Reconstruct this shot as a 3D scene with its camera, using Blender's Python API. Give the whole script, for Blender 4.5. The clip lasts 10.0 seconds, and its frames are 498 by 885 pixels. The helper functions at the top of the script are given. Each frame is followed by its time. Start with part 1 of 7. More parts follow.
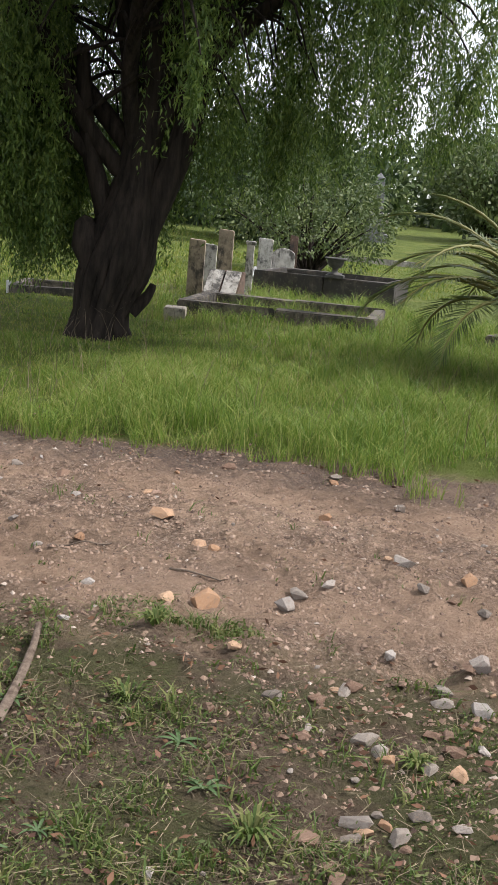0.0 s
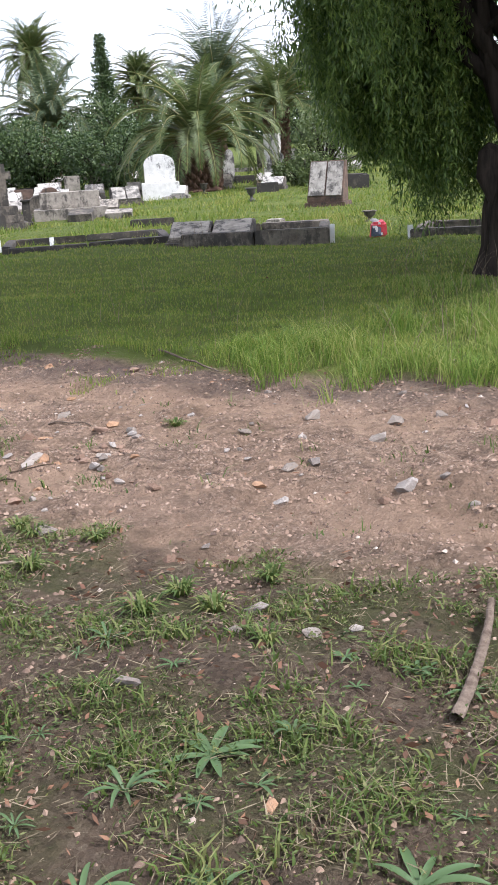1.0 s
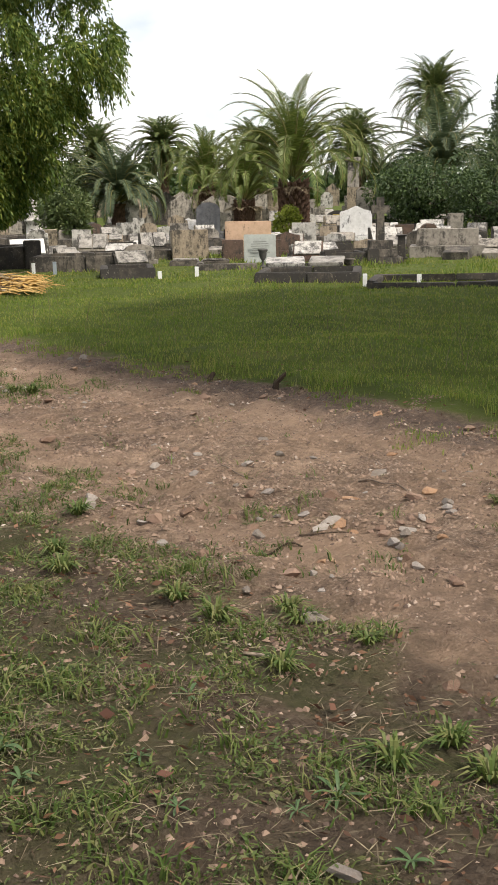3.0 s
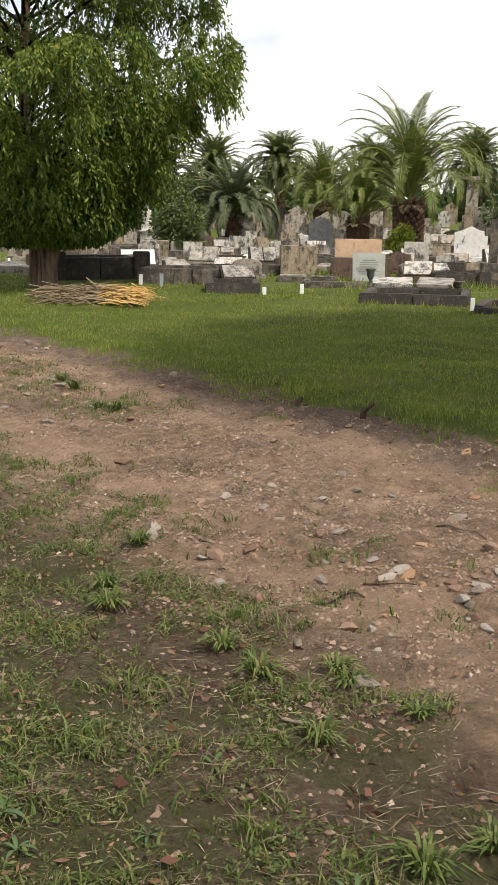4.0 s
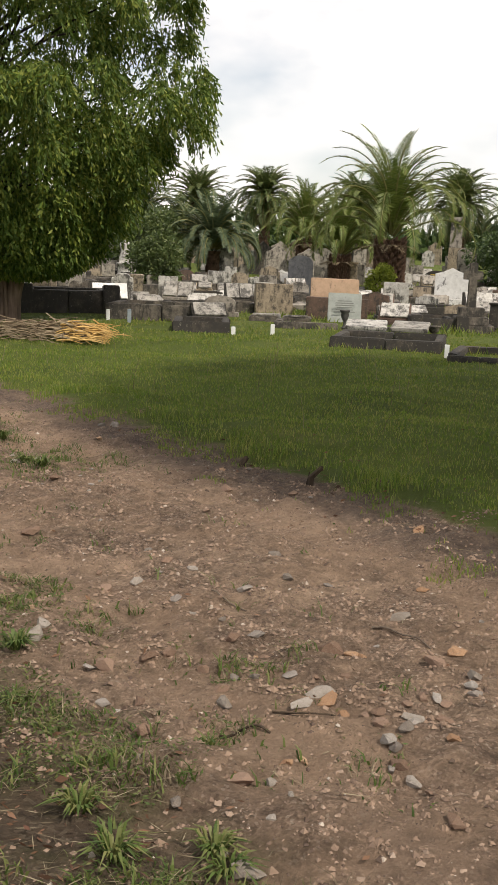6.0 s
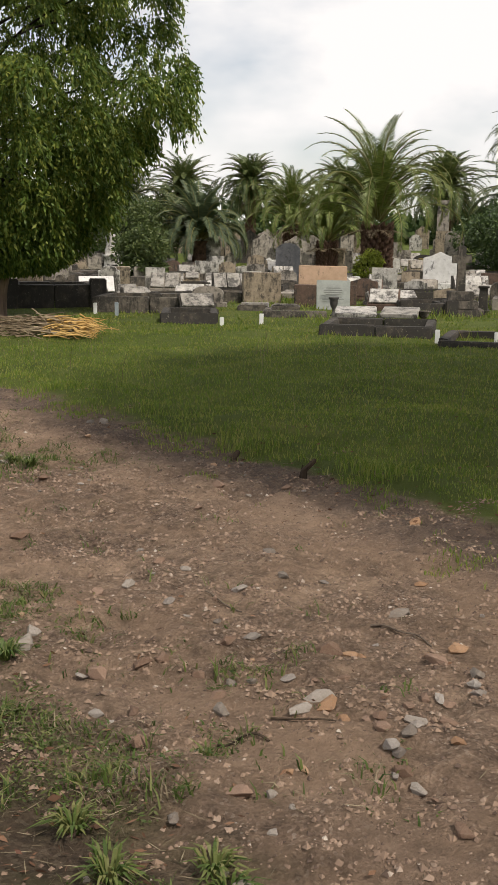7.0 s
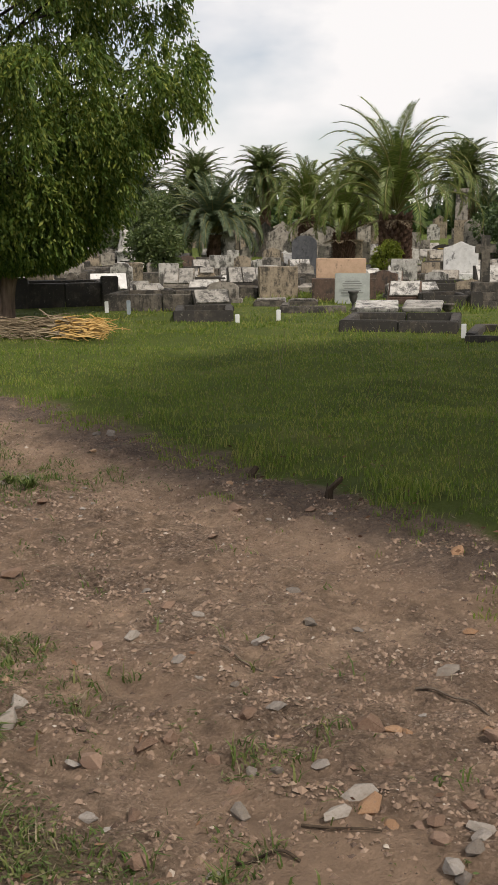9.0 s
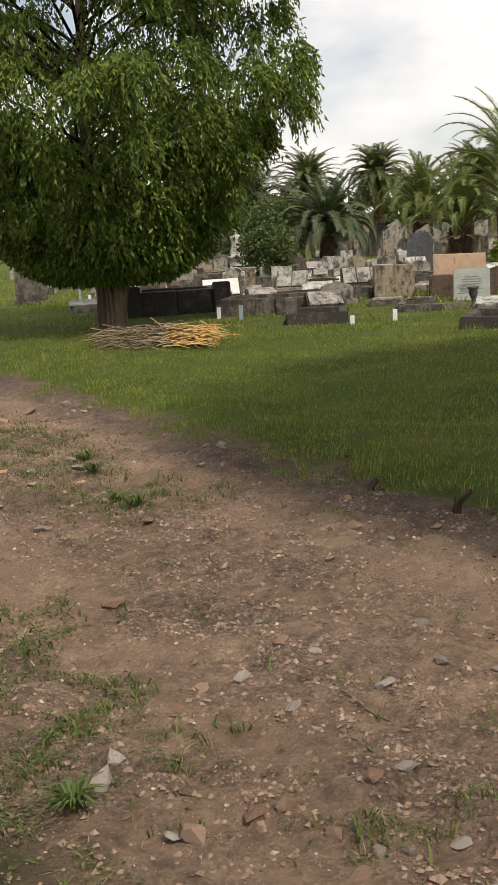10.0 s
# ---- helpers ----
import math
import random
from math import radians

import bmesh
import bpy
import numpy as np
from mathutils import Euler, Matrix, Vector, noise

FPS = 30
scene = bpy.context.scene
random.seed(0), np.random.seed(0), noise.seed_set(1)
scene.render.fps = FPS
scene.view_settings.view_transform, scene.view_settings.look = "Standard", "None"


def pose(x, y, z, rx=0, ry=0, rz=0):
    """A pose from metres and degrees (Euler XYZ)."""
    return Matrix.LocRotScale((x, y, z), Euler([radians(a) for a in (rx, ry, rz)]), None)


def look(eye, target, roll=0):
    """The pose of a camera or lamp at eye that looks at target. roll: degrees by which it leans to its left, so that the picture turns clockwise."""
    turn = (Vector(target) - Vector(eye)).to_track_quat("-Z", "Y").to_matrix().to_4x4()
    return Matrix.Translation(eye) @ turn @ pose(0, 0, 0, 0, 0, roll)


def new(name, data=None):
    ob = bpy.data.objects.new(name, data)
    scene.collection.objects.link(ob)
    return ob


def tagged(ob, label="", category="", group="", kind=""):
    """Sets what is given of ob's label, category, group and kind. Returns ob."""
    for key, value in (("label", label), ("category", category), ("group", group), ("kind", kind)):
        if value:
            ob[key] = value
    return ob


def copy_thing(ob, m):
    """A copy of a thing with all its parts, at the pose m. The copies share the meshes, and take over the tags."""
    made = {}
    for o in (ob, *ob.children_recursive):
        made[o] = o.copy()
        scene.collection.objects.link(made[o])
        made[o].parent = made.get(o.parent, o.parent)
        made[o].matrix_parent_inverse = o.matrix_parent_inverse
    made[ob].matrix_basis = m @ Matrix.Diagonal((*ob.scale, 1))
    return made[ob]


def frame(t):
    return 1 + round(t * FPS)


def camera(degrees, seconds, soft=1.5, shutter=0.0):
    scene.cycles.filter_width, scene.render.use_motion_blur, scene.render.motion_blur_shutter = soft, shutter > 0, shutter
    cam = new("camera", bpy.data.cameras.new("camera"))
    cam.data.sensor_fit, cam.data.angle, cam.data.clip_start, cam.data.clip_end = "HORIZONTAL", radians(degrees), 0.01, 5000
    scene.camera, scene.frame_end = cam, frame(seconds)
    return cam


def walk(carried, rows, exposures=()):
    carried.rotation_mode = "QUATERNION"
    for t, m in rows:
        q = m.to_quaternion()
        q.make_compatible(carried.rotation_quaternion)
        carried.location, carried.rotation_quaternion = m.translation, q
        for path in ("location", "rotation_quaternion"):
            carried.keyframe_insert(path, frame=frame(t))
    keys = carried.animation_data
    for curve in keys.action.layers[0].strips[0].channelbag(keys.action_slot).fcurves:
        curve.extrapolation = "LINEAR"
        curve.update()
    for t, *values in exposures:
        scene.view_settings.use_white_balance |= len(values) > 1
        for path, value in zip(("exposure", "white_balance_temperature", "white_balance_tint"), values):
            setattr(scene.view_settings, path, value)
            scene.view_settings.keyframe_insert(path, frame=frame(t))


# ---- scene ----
cam = camera(26.33, 10.0, soft=1.5)
walk(cam, [
    (0, look((-0.440, -2.099, 1.555), (2.498, 1.805, 0.493), 5.12)),
    (0.2, look((-0.366, -1.991, 1.510), (2.025, 2.224, 0.276), 2.00)),
    (0.5, look((-0.318, -1.794, 1.453), (1.749, 2.571, 0.158), 0.46)),
    (1, look((-0.334, -1.611, 1.458), (0.900, 3.047, 0.123), -3.57)),
    (1.2, look((-0.306, -1.545, 1.454), (0.591, 3.197, 0.148), -3.62)),
    (1.5, look((-0.240, -1.419, 1.439), (0.411, 3.380, 0.196), -0.93)),
    (2, look((-0.148, -1.293, 1.450), (0.072, 3.549, 0.222), 1.94)),
    (2.5, look((-0.057, -1.096, 1.422), (-0.214, 3.723, 0.100), -0.53)),
    (3, look((-0.018, -0.868, 1.406), (-0.433, 3.991, 0.304), -1.40)),
    (3.2, look((0.004, -0.821, 1.407), (-0.649, 4.021, 0.343), -1.81)),
    (4.3, look((0.139, -0.473, 1.464), (-0.786, 4.331, 0.429), 0.47)),
    (4.5, look((0.137, -0.378, 1.458), (-0.773, 4.426, 0.411), 0.26)),
    (5, look((0.090, -0.137, 1.473), (-0.735, 4.712, 0.578), 0.94)),
    (5.2, look((0.115, -0.059, 1.477), (-0.677, 4.804, 0.627), 0.51)),
    (6.3, look((0.316, 0.259, 1.537), (-0.513, 5.101, 0.601), 2.52)),
    (6.5, look((0.306, 0.276, 1.536), (-0.480, 5.109, 0.527), 2.47)),
    (7, look((0.277, 0.325, 1.541), (-0.531, 5.169, 0.602), 0.40)),
    (7.5, look((0.180, 0.443, 1.528), (-0.468, 5.333, 0.708), -2.84)),
    (8, look((0.136, 0.555, 1.519), (-0.444, 5.430, 0.575), -2.12)),
    (8.5, look((0.185, 0.839, 1.524), (-0.415, 5.750, 0.799), -2.16)),
    (9, look((0.163, 0.997, 1.554), (-0.730, 5.819, 0.583), -0.76)),
    (9.5, look((0.080, 1.247, 1.546), (-0.968, 6.059, 0.677), -1.82)),
    (10, look((0.081, 1.452, 1.515), (-1.351, 6.150, 0.577), -3.34)),
], exposures=[(0, 0.08, 6300, 14), (0.3, 0.2, 6100, 15), (1.0, 0.42, 5850, 17), (2.0, -0.08, 6500, 13), (2.5, -0.02, 6750, 12), (3.0, -0.15, 6750, 12), (4.5, -0.18, 7000, 12), (7.5, -0.64, 6800, 12), (8.5, -0.68, 6700, 13), (9.3, -0.6, 6900, 12), (10, -0.52, 7000, 12)])

# ---- world and sun ----
SUN_FROM = Vector((0.50, -0.36, 0.79)).normalized()
world = bpy.data.worlds.new("sky")
scene.world = world
world.use_nodes = True
wn, wl = world.node_tree.nodes, world.node_tree.links
wn.clear()
w_out = wn.new("ShaderNodeOutputWorld")
sky = wn.new("ShaderNodeTexSky")
sky.sky_type = "NISHITA"
sky.sun_disc = False
sky.sun_elevation = math.asin(SUN_FROM.z)
sky.sun_rotation = math.atan2(SUN_FROM.x, SUN_FROM.y)
sky.air_density, sky.dust_density = 1.0, 0.8
bg_sky = wn.new("ShaderNodeBackground")
bg_sky.inputs["Strength"].default_value = 0.15
bg_cloud = wn.new("ShaderNodeBackground")
bg_cloud.inputs["Color"].default_value = (0.97, 0.98, 1.0, 1)
bg_cloud.inputs["Strength"].default_value = 1.52
w_tc = wn.new("ShaderNodeTexCoord")
w_map = wn.new("ShaderNodeMapping")
w_map.inputs["Scale"].default_value = (2.2, 2.2, 5.0)
w_noise = wn.new("ShaderNodeTexNoise")
w_noise.inputs["Scale"].default_value = 1.6
w_noise.inputs["Detail"].default_value = 6
w_ramp = wn.new("ShaderNodeMapRange")
w_ramp.inputs["From Min"].default_value = 0.36
w_ramp.inputs["From Max"].default_value = 0.56
w_ramp.inputs["To Min"].default_value = 0.30
w_mix = wn.new("ShaderNodeMixShader")
wl.new(w_tc.outputs["Generated"], w_map.inputs["Vector"])
wl.new(w_map.outputs["Vector"], w_noise.inputs["Vector"])
wl.new(w_noise.outputs["Fac"], w_ramp.inputs["Value"])
wl.new(w_ramp.outputs["Result"], w_mix.inputs["Fac"])
wl.new(sky.outputs["Color"], bg_sky.inputs["Color"])
wl.new(bg_sky.outputs["Background"], w_mix.inputs[1])
wl.new(bg_cloud.outputs["Background"], w_mix.inputs[2])
wl.new(w_mix.outputs["Shader"], w_out.inputs["Surface"])

sun_data = bpy.data.lights.new("sun", "SUN")
sun_data.energy = 5.0
sun_data.angle = radians(3.0)
sun_data.color = (1.0, 0.95, 0.87)
sun = new("sun", sun_data)
sun.matrix_world = look(SUN_FROM * 50, (0, 0, 0))

# ---- materials ----
ROAD_N = (0.70, 0.714)      # across the track, towards the graves
ROAD_D = (-0.714, 0.70)     # along the track


class Mat:
    """A node material with a principled surface."""

    def __init__(self, name, rough=0.9, spec=0.3):
        self.m = bpy.data.materials.new(name)
        self.m.use_nodes = True
        self.n, self.l = self.m.node_tree.nodes, self.m.node_tree.links
        self.p = self.n["Principled BSDF"]
        self.p.inputs["Roughness"].default_value = rough
        self.p.inputs["Specular IOR Level"].default_value = spec
        tc = self.n.new("ShaderNodeTexCoord")
        info = self.n.new("ShaderNodeObjectInfo")
        add = self.n.new("ShaderNodeVectorMath")
        add.operation = "MULTIPLY_ADD"
        add.inputs[1].default_value = (1, 1, 1)
        self.l.new(tc.outputs["Object"], add.inputs[0])
        sc = self.n.new("ShaderNodeMath")
        sc.operation = "MULTIPLY"
        sc.inputs[1].default_value = 37.0
        self.l.new(info.outputs["Random"], sc.inputs[0])
        self.l.new(sc.outputs[0], add.inputs[2])
        self.vec, self.info = add.outputs[0], info
        geo = self.n.new("ShaderNodeNewGeometry")
        self.geo = geo

    def noise(self, scale, detail=4, rough=0.6, stretch=None, vec=None):
        v = vec or self.vec
        if stretch:
            mp = self.n.new("ShaderNodeMapping")
            mp.inputs["Scale"].default_value = stretch
            self.l.new(v, mp.inputs["Vector"])
            v = mp.outputs["Vector"]
        t = self.n.new("ShaderNodeTexNoise")
        t.inputs["Scale"].default_value = scale
        t.inputs["Detail"].default_value = detail
        t.inputs["Roughness"].default_value = rough
        self.l.new(v, t.inputs["Vector"])
        return t.outputs["Fac"]

    def cells(self, scale, vec=None, out="Color"):
        t = self.n.new("ShaderNodeTexVoronoi")
        t.inputs["Scale"].default_value = scale
        self.l.new(vec or self.vec, t.inputs["Vector"])
        return t.outputs[out]

    def ramp(self, value, lo, hi, a=0.0, b=1.0, smooth=True):
        r = self.n.new("ShaderNodeMapRange")
        r.interpolation_type = "SMOOTHSTEP" if smooth else "LINEAR"
        for key, v in (("From Min", lo), ("From Max", hi), ("To Min", a), ("To Max", b)):
            r.inputs[key].default_value = v
        self.l.new(value, r.inputs["Value"])
        return r.outputs["Result"]

    def colours(self, value, stops):
        r = self.n.new("ShaderNodeValToRGB")
        e = r.color_ramp.elements
        while len(e) < len(stops):
            e.new(0.5)
        for el, (at, c) in zip(e, stops):
            el.position, el.color = at, (*c, 1)
        self.l.new(value, r.inputs["Fac"])
        return r.outputs["Color"]

    def mix(self, fac, a, b, mode="MIX"):
        m = self.n.new("ShaderNodeMix")
        m.data_type, m.blend_type = "RGBA", mode
        for key, v in ((0, fac), (6, a), (7, b)):
            if isinstance(v, (int, float)):
                m.inputs[key].default_value = v
            elif isinstance(v, tuple):
                m.inputs[key].default_value = (*v, 1)
            else:
                self.l.new(v, m.inputs[key])
        return m.outputs[2]

    def math(self, op, a, b=0.0):
        m = self.n.new("ShaderNodeMath")
        m.operation = op
        for key, v in ((0, a), (1, b)):
            if isinstance(v, (int, float)):
                m.inputs[key].default_value = v
            else:
                self.l.new(v, m.inputs[key])
        return m.outputs[0]

    def base(self, c):
        self.l.new(c, self.p.inputs["Base Color"])
        return self

    def bump(self, value, strength=0.5, dist=0.01):
        b = self.n.new("ShaderNodeBump")
        b.inputs["Strength"].default_value = strength
        b.inputs["Distance"].default_value = dist
        self.l.new(value, b.inputs["Height"])
        self.l.new(b.outputs["Normal"], self.p.inputs["Normal"])
        return self


def stone_mat(name, pale, dark, stain=0.5, streak=True, rough=0.9, stain_col=(0.045, 0.042, 0.038)):
    """Weathered stone: two tones, black mould in streaks and blots, pale lichen spots."""
    k = Mat(name, rough, 0.25)
    body = k.colours(k.noise(7, 7, 0.7), [(0.35, dark), (0.62, pale)])
    blot = k.noise(3.2, 7, 0.75)
    run = k.noise(6.0, 6, 0.75, stretch=(1.3, 1.3, 0.35) if streak else (1, 1, 1))
    both = k.math("ADD", k.math("MULTIPLY", blot, 0.55), k.math("MULTIPLY", run, 0.45))
    mask = k.ramp(both, 0.57 - 0.2 * stain, 0.67 - 0.2 * stain, 0.0, 0.88)
    c = k.mix(mask, body, stain_col)
    lich = k.ramp(k.noise(28, 3, 0.6), 0.64, 0.72, 0.0, 0.5)
    c = k.mix(lich, c, (0.40, 0.37, 0.30))
    k.base(c).bump(k.noise(45, 5, 0.7), 0.45, 0.012)
    return k.m


def leaf_mat(name, a, b, c, rough=0.55, trans=0.25, scale=0.35):
    """Leaves: colour drifts over the crown and from leaf to leaf."""
    k = Mat(name, rough, 0.35)
    f = k.math("ADD", k.math("MULTIPLY", k.geo.outputs["Random Per Island"], 0.55), k.math("MULTIPLY", k.noise(scale, 3), 0.45))
    col = k.colours(f, [(0.15, a), (0.5, b), (0.85, c)])
    k.base(col)
    tr = k.n.new("ShaderNodeBsdfTranslucent")
    k.l.new(col, tr.inputs["Color"])
    mx = k.n.new("ShaderNodeMixShader")
    mx.inputs[0].default_value = trans
    out = k.n["Material Output"]
    k.l.new(k.p.outputs[0], mx.inputs[1])
    k.l.new(tr.outputs[0], mx.inputs[2])
    k.l.new(mx.outputs[0], out.inputs["Surface"])
    return k.m


def plain_mat(name, c1, c2, scale=8, rough=0.7, spec=0.3, bump=0.2, stretch=None, fine=60):
    k = Mat(name, rough, spec)
    k.base(k.colours(k.noise(scale, 5, 0.65, stretch), [(0.3, c1), (0.7, c2)]))
    k.bump(k.noise(fine, 4, 0.6, stretch), bump, 0.01)
    return k.m


def ground_mat():
    k = Mat("earth", 0.95, 0.2)
    pos = k.geo.outputs["Position"]
    dots = []
    for v in (ROAD_N, ROAD_D):
        d = k.n.new("ShaderNodeVectorMath")
        d.operation = "DOT_PRODUCT"
        d.inputs[1].default_value = (*v, 0)
        k.l.new(pos, d.inputs[0])
        dots.append(d.outputs["Value"])
    s, v = dots
    wob = k.math("MULTIPLY", k.math("SUBTRACT", k.noise(0.9, 5, 0.65, vec=pos), 0.5), 0.9)
    s_w = k.math("ADD", s, wob)
    # gravelly track: pinkish dust, grey grit, pale grains
    dust = k.colours(k.noise(0.75, 5, 0.6, vec=pos), [(0.30, (0.20, 0.136, 0.092)), (0.5, (0.315, 0.216, 0.147)), (0.7, (0.44, 0.315, 0.22))])
    grain = k.cells(95, pos)
    sep = k.n.new("ShaderNodeSeparateColor")
    k.l.new(grain, sep.inputs[0])
    grit = k.colours(sep.outputs[0], [(0.0, (0.055, 0.040, 0.032)), (0.5, (0.20, 0.138, 0.10)), (0.9, (0.30, 0.215, 0.162)), (1.0, (0.46, 0.38, 0.31))])
    gritty = k.ramp(k.noise(1.6, 5, 0.7, vec=pos), 0.40, 0.62, 0.12, 0.66)
    road = k.mix(gritty, dust, grit)
    damp = k.ramp(k.noise(0.5, 4, 0.6, vec=pos), 0.52, 0.68, 0.0, 0.55)
    road = k.mix(damp, road, (0.165, 0.118, 0.09))
    clod = k.ramp(k.noise(11, 6, 0.75, vec=pos), 0.34, 0.64, 0.48, 1.46, False)
    shade = k.n.new("ShaderNodeCombineColor")
    for key in range(3):
        k.l.new(clod, shade.inputs[key])
    road = k.mix(0.85, road, shade.outputs[0], "MULTIPLY")
    # wheel ruts worn smooth and pale
    for at in (2.4, 3.95):
        rut = k.math("ABSOLUTE", k.math("SUBTRACT", k.math("ADD", s, k.math("MULTIPLY", wob, 0.35)), at))
        worn = k.ramp(rut, 0.05, 0.45, 0.42, 0.0)
        road = k.mix(k.math("MULTIPLY", worn, k.ramp(k.noise(1.1, 4, vec=pos), 0.38, 0.55)), road, (0.46, 0.315, 0.215))
    # dark leaf mould at the track's far edge, tree shade mixed into its colour
    mould = k.ramp(k.math("ABSOLUTE", k.math("SUBTRACT", s_w, 4.55)), 0.10, 0.60, 0.62, 0.0)
    road = k.mix(k.math("MULTIPLY", mould, k.ramp(sep.outputs[1], 0.0, 1.0, 0.7, 1.0)), road, (0.082, 0.066, 0.060))
    # verge: brown humus with rotted litter
    humus = k.colours(k.noise(7, 6, 0.7, vec=pos), [(0.3, (0.048, 0.034, 0.023)), (0.55, (0.105, 0.074, 0.048)), (0.75, (0.19, 0.140, 0.095))])
    flake = k.colours(k.cells(55, pos), [(0.0, (0.05, 0.035, 0.025)), (0.6, (0.16, 0.115, 0.08)), (1.0, (0.30, 0.24, 0.17))])
    humus = k.mix(0.4, humus, flake)
    moss = k.ramp(k.noise(1.7, 5, 0.6, vec=pos), 0.42, 0.60, 0.0, 0.75)
    humus = k.mix(moss, humus, (0.066, 0.076, 0.024))
    field = k.colours(k.noise(0.8, 6, 0.7, vec=pos), [(0.3, (0.068, 0.095, 0.018)), (0.55, (0.11, 0.14, 0.028)), (0.75, (0.19, 0.19, 0.055))])
    c = k.mix(k.ramp(s_w, 1.55, 2.05), humus, road)
    c = k.mix(k.ramp(s_w, 4.70, 4.95), c, field)
    k.base(c)
    h = k.math("ADD", k.math("MULTIPLY", k.cells(95, pos, "Distance"), 0.15), k.noise(30, 7, 0.8, vec=pos))
    h = k.math("ADD", h, k.math("MULTIPLY", k.noise(9, 5, 0.7, vec=pos), 1.6))
    k.bump(h, 1.0, 0.05)
    return k.m


M_EARTH = ground_mat()
M_GRASS_LONG = leaf_mat("long_grass", (0.080, 0.155, 0.020), (0.172, 0.258, 0.040), (0.37, 0.355, 0.125), 0.5, 0.42, 0.9)
M_GRASS_LAWN = leaf_mat("mown_grass", (0.085, 0.150, 0.016), (0.165, 0.230, 0.032), (0.36, 0.325, 0.10), 0.55, 0.4, 0.35)
M_GRASS_VERGE = leaf_mat("verge_grass", (0.042, 0.078, 0.015), (0.092, 0.135, 0.028), (0.21, 0.20, 0.075), 0.6, 0.3, 1.2)
M_STRAW = leaf_mat("dry_straw", (0.09, 0.068, 0.042), (0.18, 0.142, 0.088), (0.30, 0.25, 0.16), 0.8, 0.1, 2.0)
M_LITTER = leaf_mat("dead_leaf", (0.055, 0.030, 0.018), (0.13, 0.065, 0.035), (0.24, 0.13, 0.075), 0.75, 0.1, 2.0)
M_WEED = leaf_mat("weed_leaf", (0.045, 0.085, 0.03), (0.07, 0.12, 0.045), (0.10, 0.15, 0.06), 0.5, 0.2, 2.0)
M_PEPPER = leaf_mat("pepper_leaf", (0.032, 0.066, 0.013), (0.082, 0.138, 0.025), (0.20, 0.265, 0.055), 0.5, 0.35, 0.6)
M_CONIFER = leaf_mat("drooping_needles", (0.038, 0.075, 0.010), (0.092, 0.150, 0.020), (0.235, 0.255, 0.042), 0.6, 0.26, 0.9)
M_PALM = leaf_mat("palm_leaf", (0.042, 0.068, 0.022), (0.088, 0.122, 0.036), (0.17, 0.20, 0.065), 0.45, 0.3, 0.8)
M_PALM_YOUNG = leaf_mat("fresh_palm_leaf", (0.075, 0.11, 0.024), (0.135, 0.185, 0.04), (0.24, 0.27, 0.07), 0.45, 0.25, 0.8)
M_PALM_GREY = leaf_mat("bluish_palm_leaf", (0.05, 0.075, 0.038), (0.085, 0.12, 0.06), (0.135, 0.17, 0.085), 0.5, 0.2, 0.8)
M_FROND_STEM = plain_mat("frond_stem", (0.20, 0.17, 0.05), (0.11, 0.13, 0.035), 2.5, 0.5, 0.4, 0.1)
M_FROND_DEAD = leaf_mat("dead_frond", (0.14, 0.10, 0.06), (0.25, 0.19, 0.12), (0.36, 0.29, 0.19), 0.8, 0.1, 1.5)
M_SHRUB = leaf_mat("shrub_leaf", (0.022, 0.045, 0.015), (0.05, 0.085, 0.026), (0.10, 0.14, 0.042), 0.5, 0.2, 0.6)
M_SHRUB_PALE = leaf_mat("pale_shrub_leaf", (0.045, 0.07, 0.022), (0.08, 0.115, 0.035), (0.15, 0.18, 0.06), 0.5, 0.25, 0.6)
M_SHRUB_LIME = leaf_mat("lime_shrub_leaf", (0.10, 0.14, 0.015), (0.17, 0.21, 0.02), (0.25, 0.28, 0.04), 0.5, 0.3, 1.2)
M_BARK = plain_mat("dark_bark", (0.008, 0.007, 0.006), (0.042, 0.033, 0.026), 9, 0.95, 0.12, 1.0, (1.6, 1.6, 0.22), 14)
M_BARK_RED = plain_mat("reddish_bark", (0.065, 0.046, 0.035), (0.27, 0.19, 0.14), 6, 0.95, 0.15, 0.9, (1.5, 1.5, 0.3), 22)
M_BARK_PALM = plain_mat("palm_bark", (0.05, 0.032, 0.024), (0.19, 0.115, 0.08), 9, 0.95, 0.15, 0.7)
M_WOOD_ROT = plain_mat("rotted_wood", (0.025, 0.018, 0.013), (0.10, 0.072, 0.05), 14, 0.95, 0.15, 0.8, (2, 2, 0.4))


# ---- mesh helpers ----
rng = np.random.default_rng(7)


def mesh_from(name, verts, faces, mat, smooth=False):
    """A mesh from arrays: verts (n, 3), faces (m, 3) or (m, 4)."""
    verts, faces = np.asarray(verts, np.float32), np.asarray(faces, np.int32)
    me = bpy.data.meshes.new(name)
    k = faces.shape[1]
    me.vertices.add(len(verts))
    me.vertices.foreach_set("co", verts.ravel())
    me.loops.add(faces.size)
    me.loops.foreach_set("vertex_index", faces.ravel())
    me.polygons.add(len(faces))
    me.polygons.foreach_set("loop_start", np.arange(0, faces.size, k, dtype=np.int32))
    me.polygons.foreach_set("use_smooth", np.full(len(faces), smooth, bool))
    me.update(calc_edges=True)
    me.materials.append(mat)
    return me


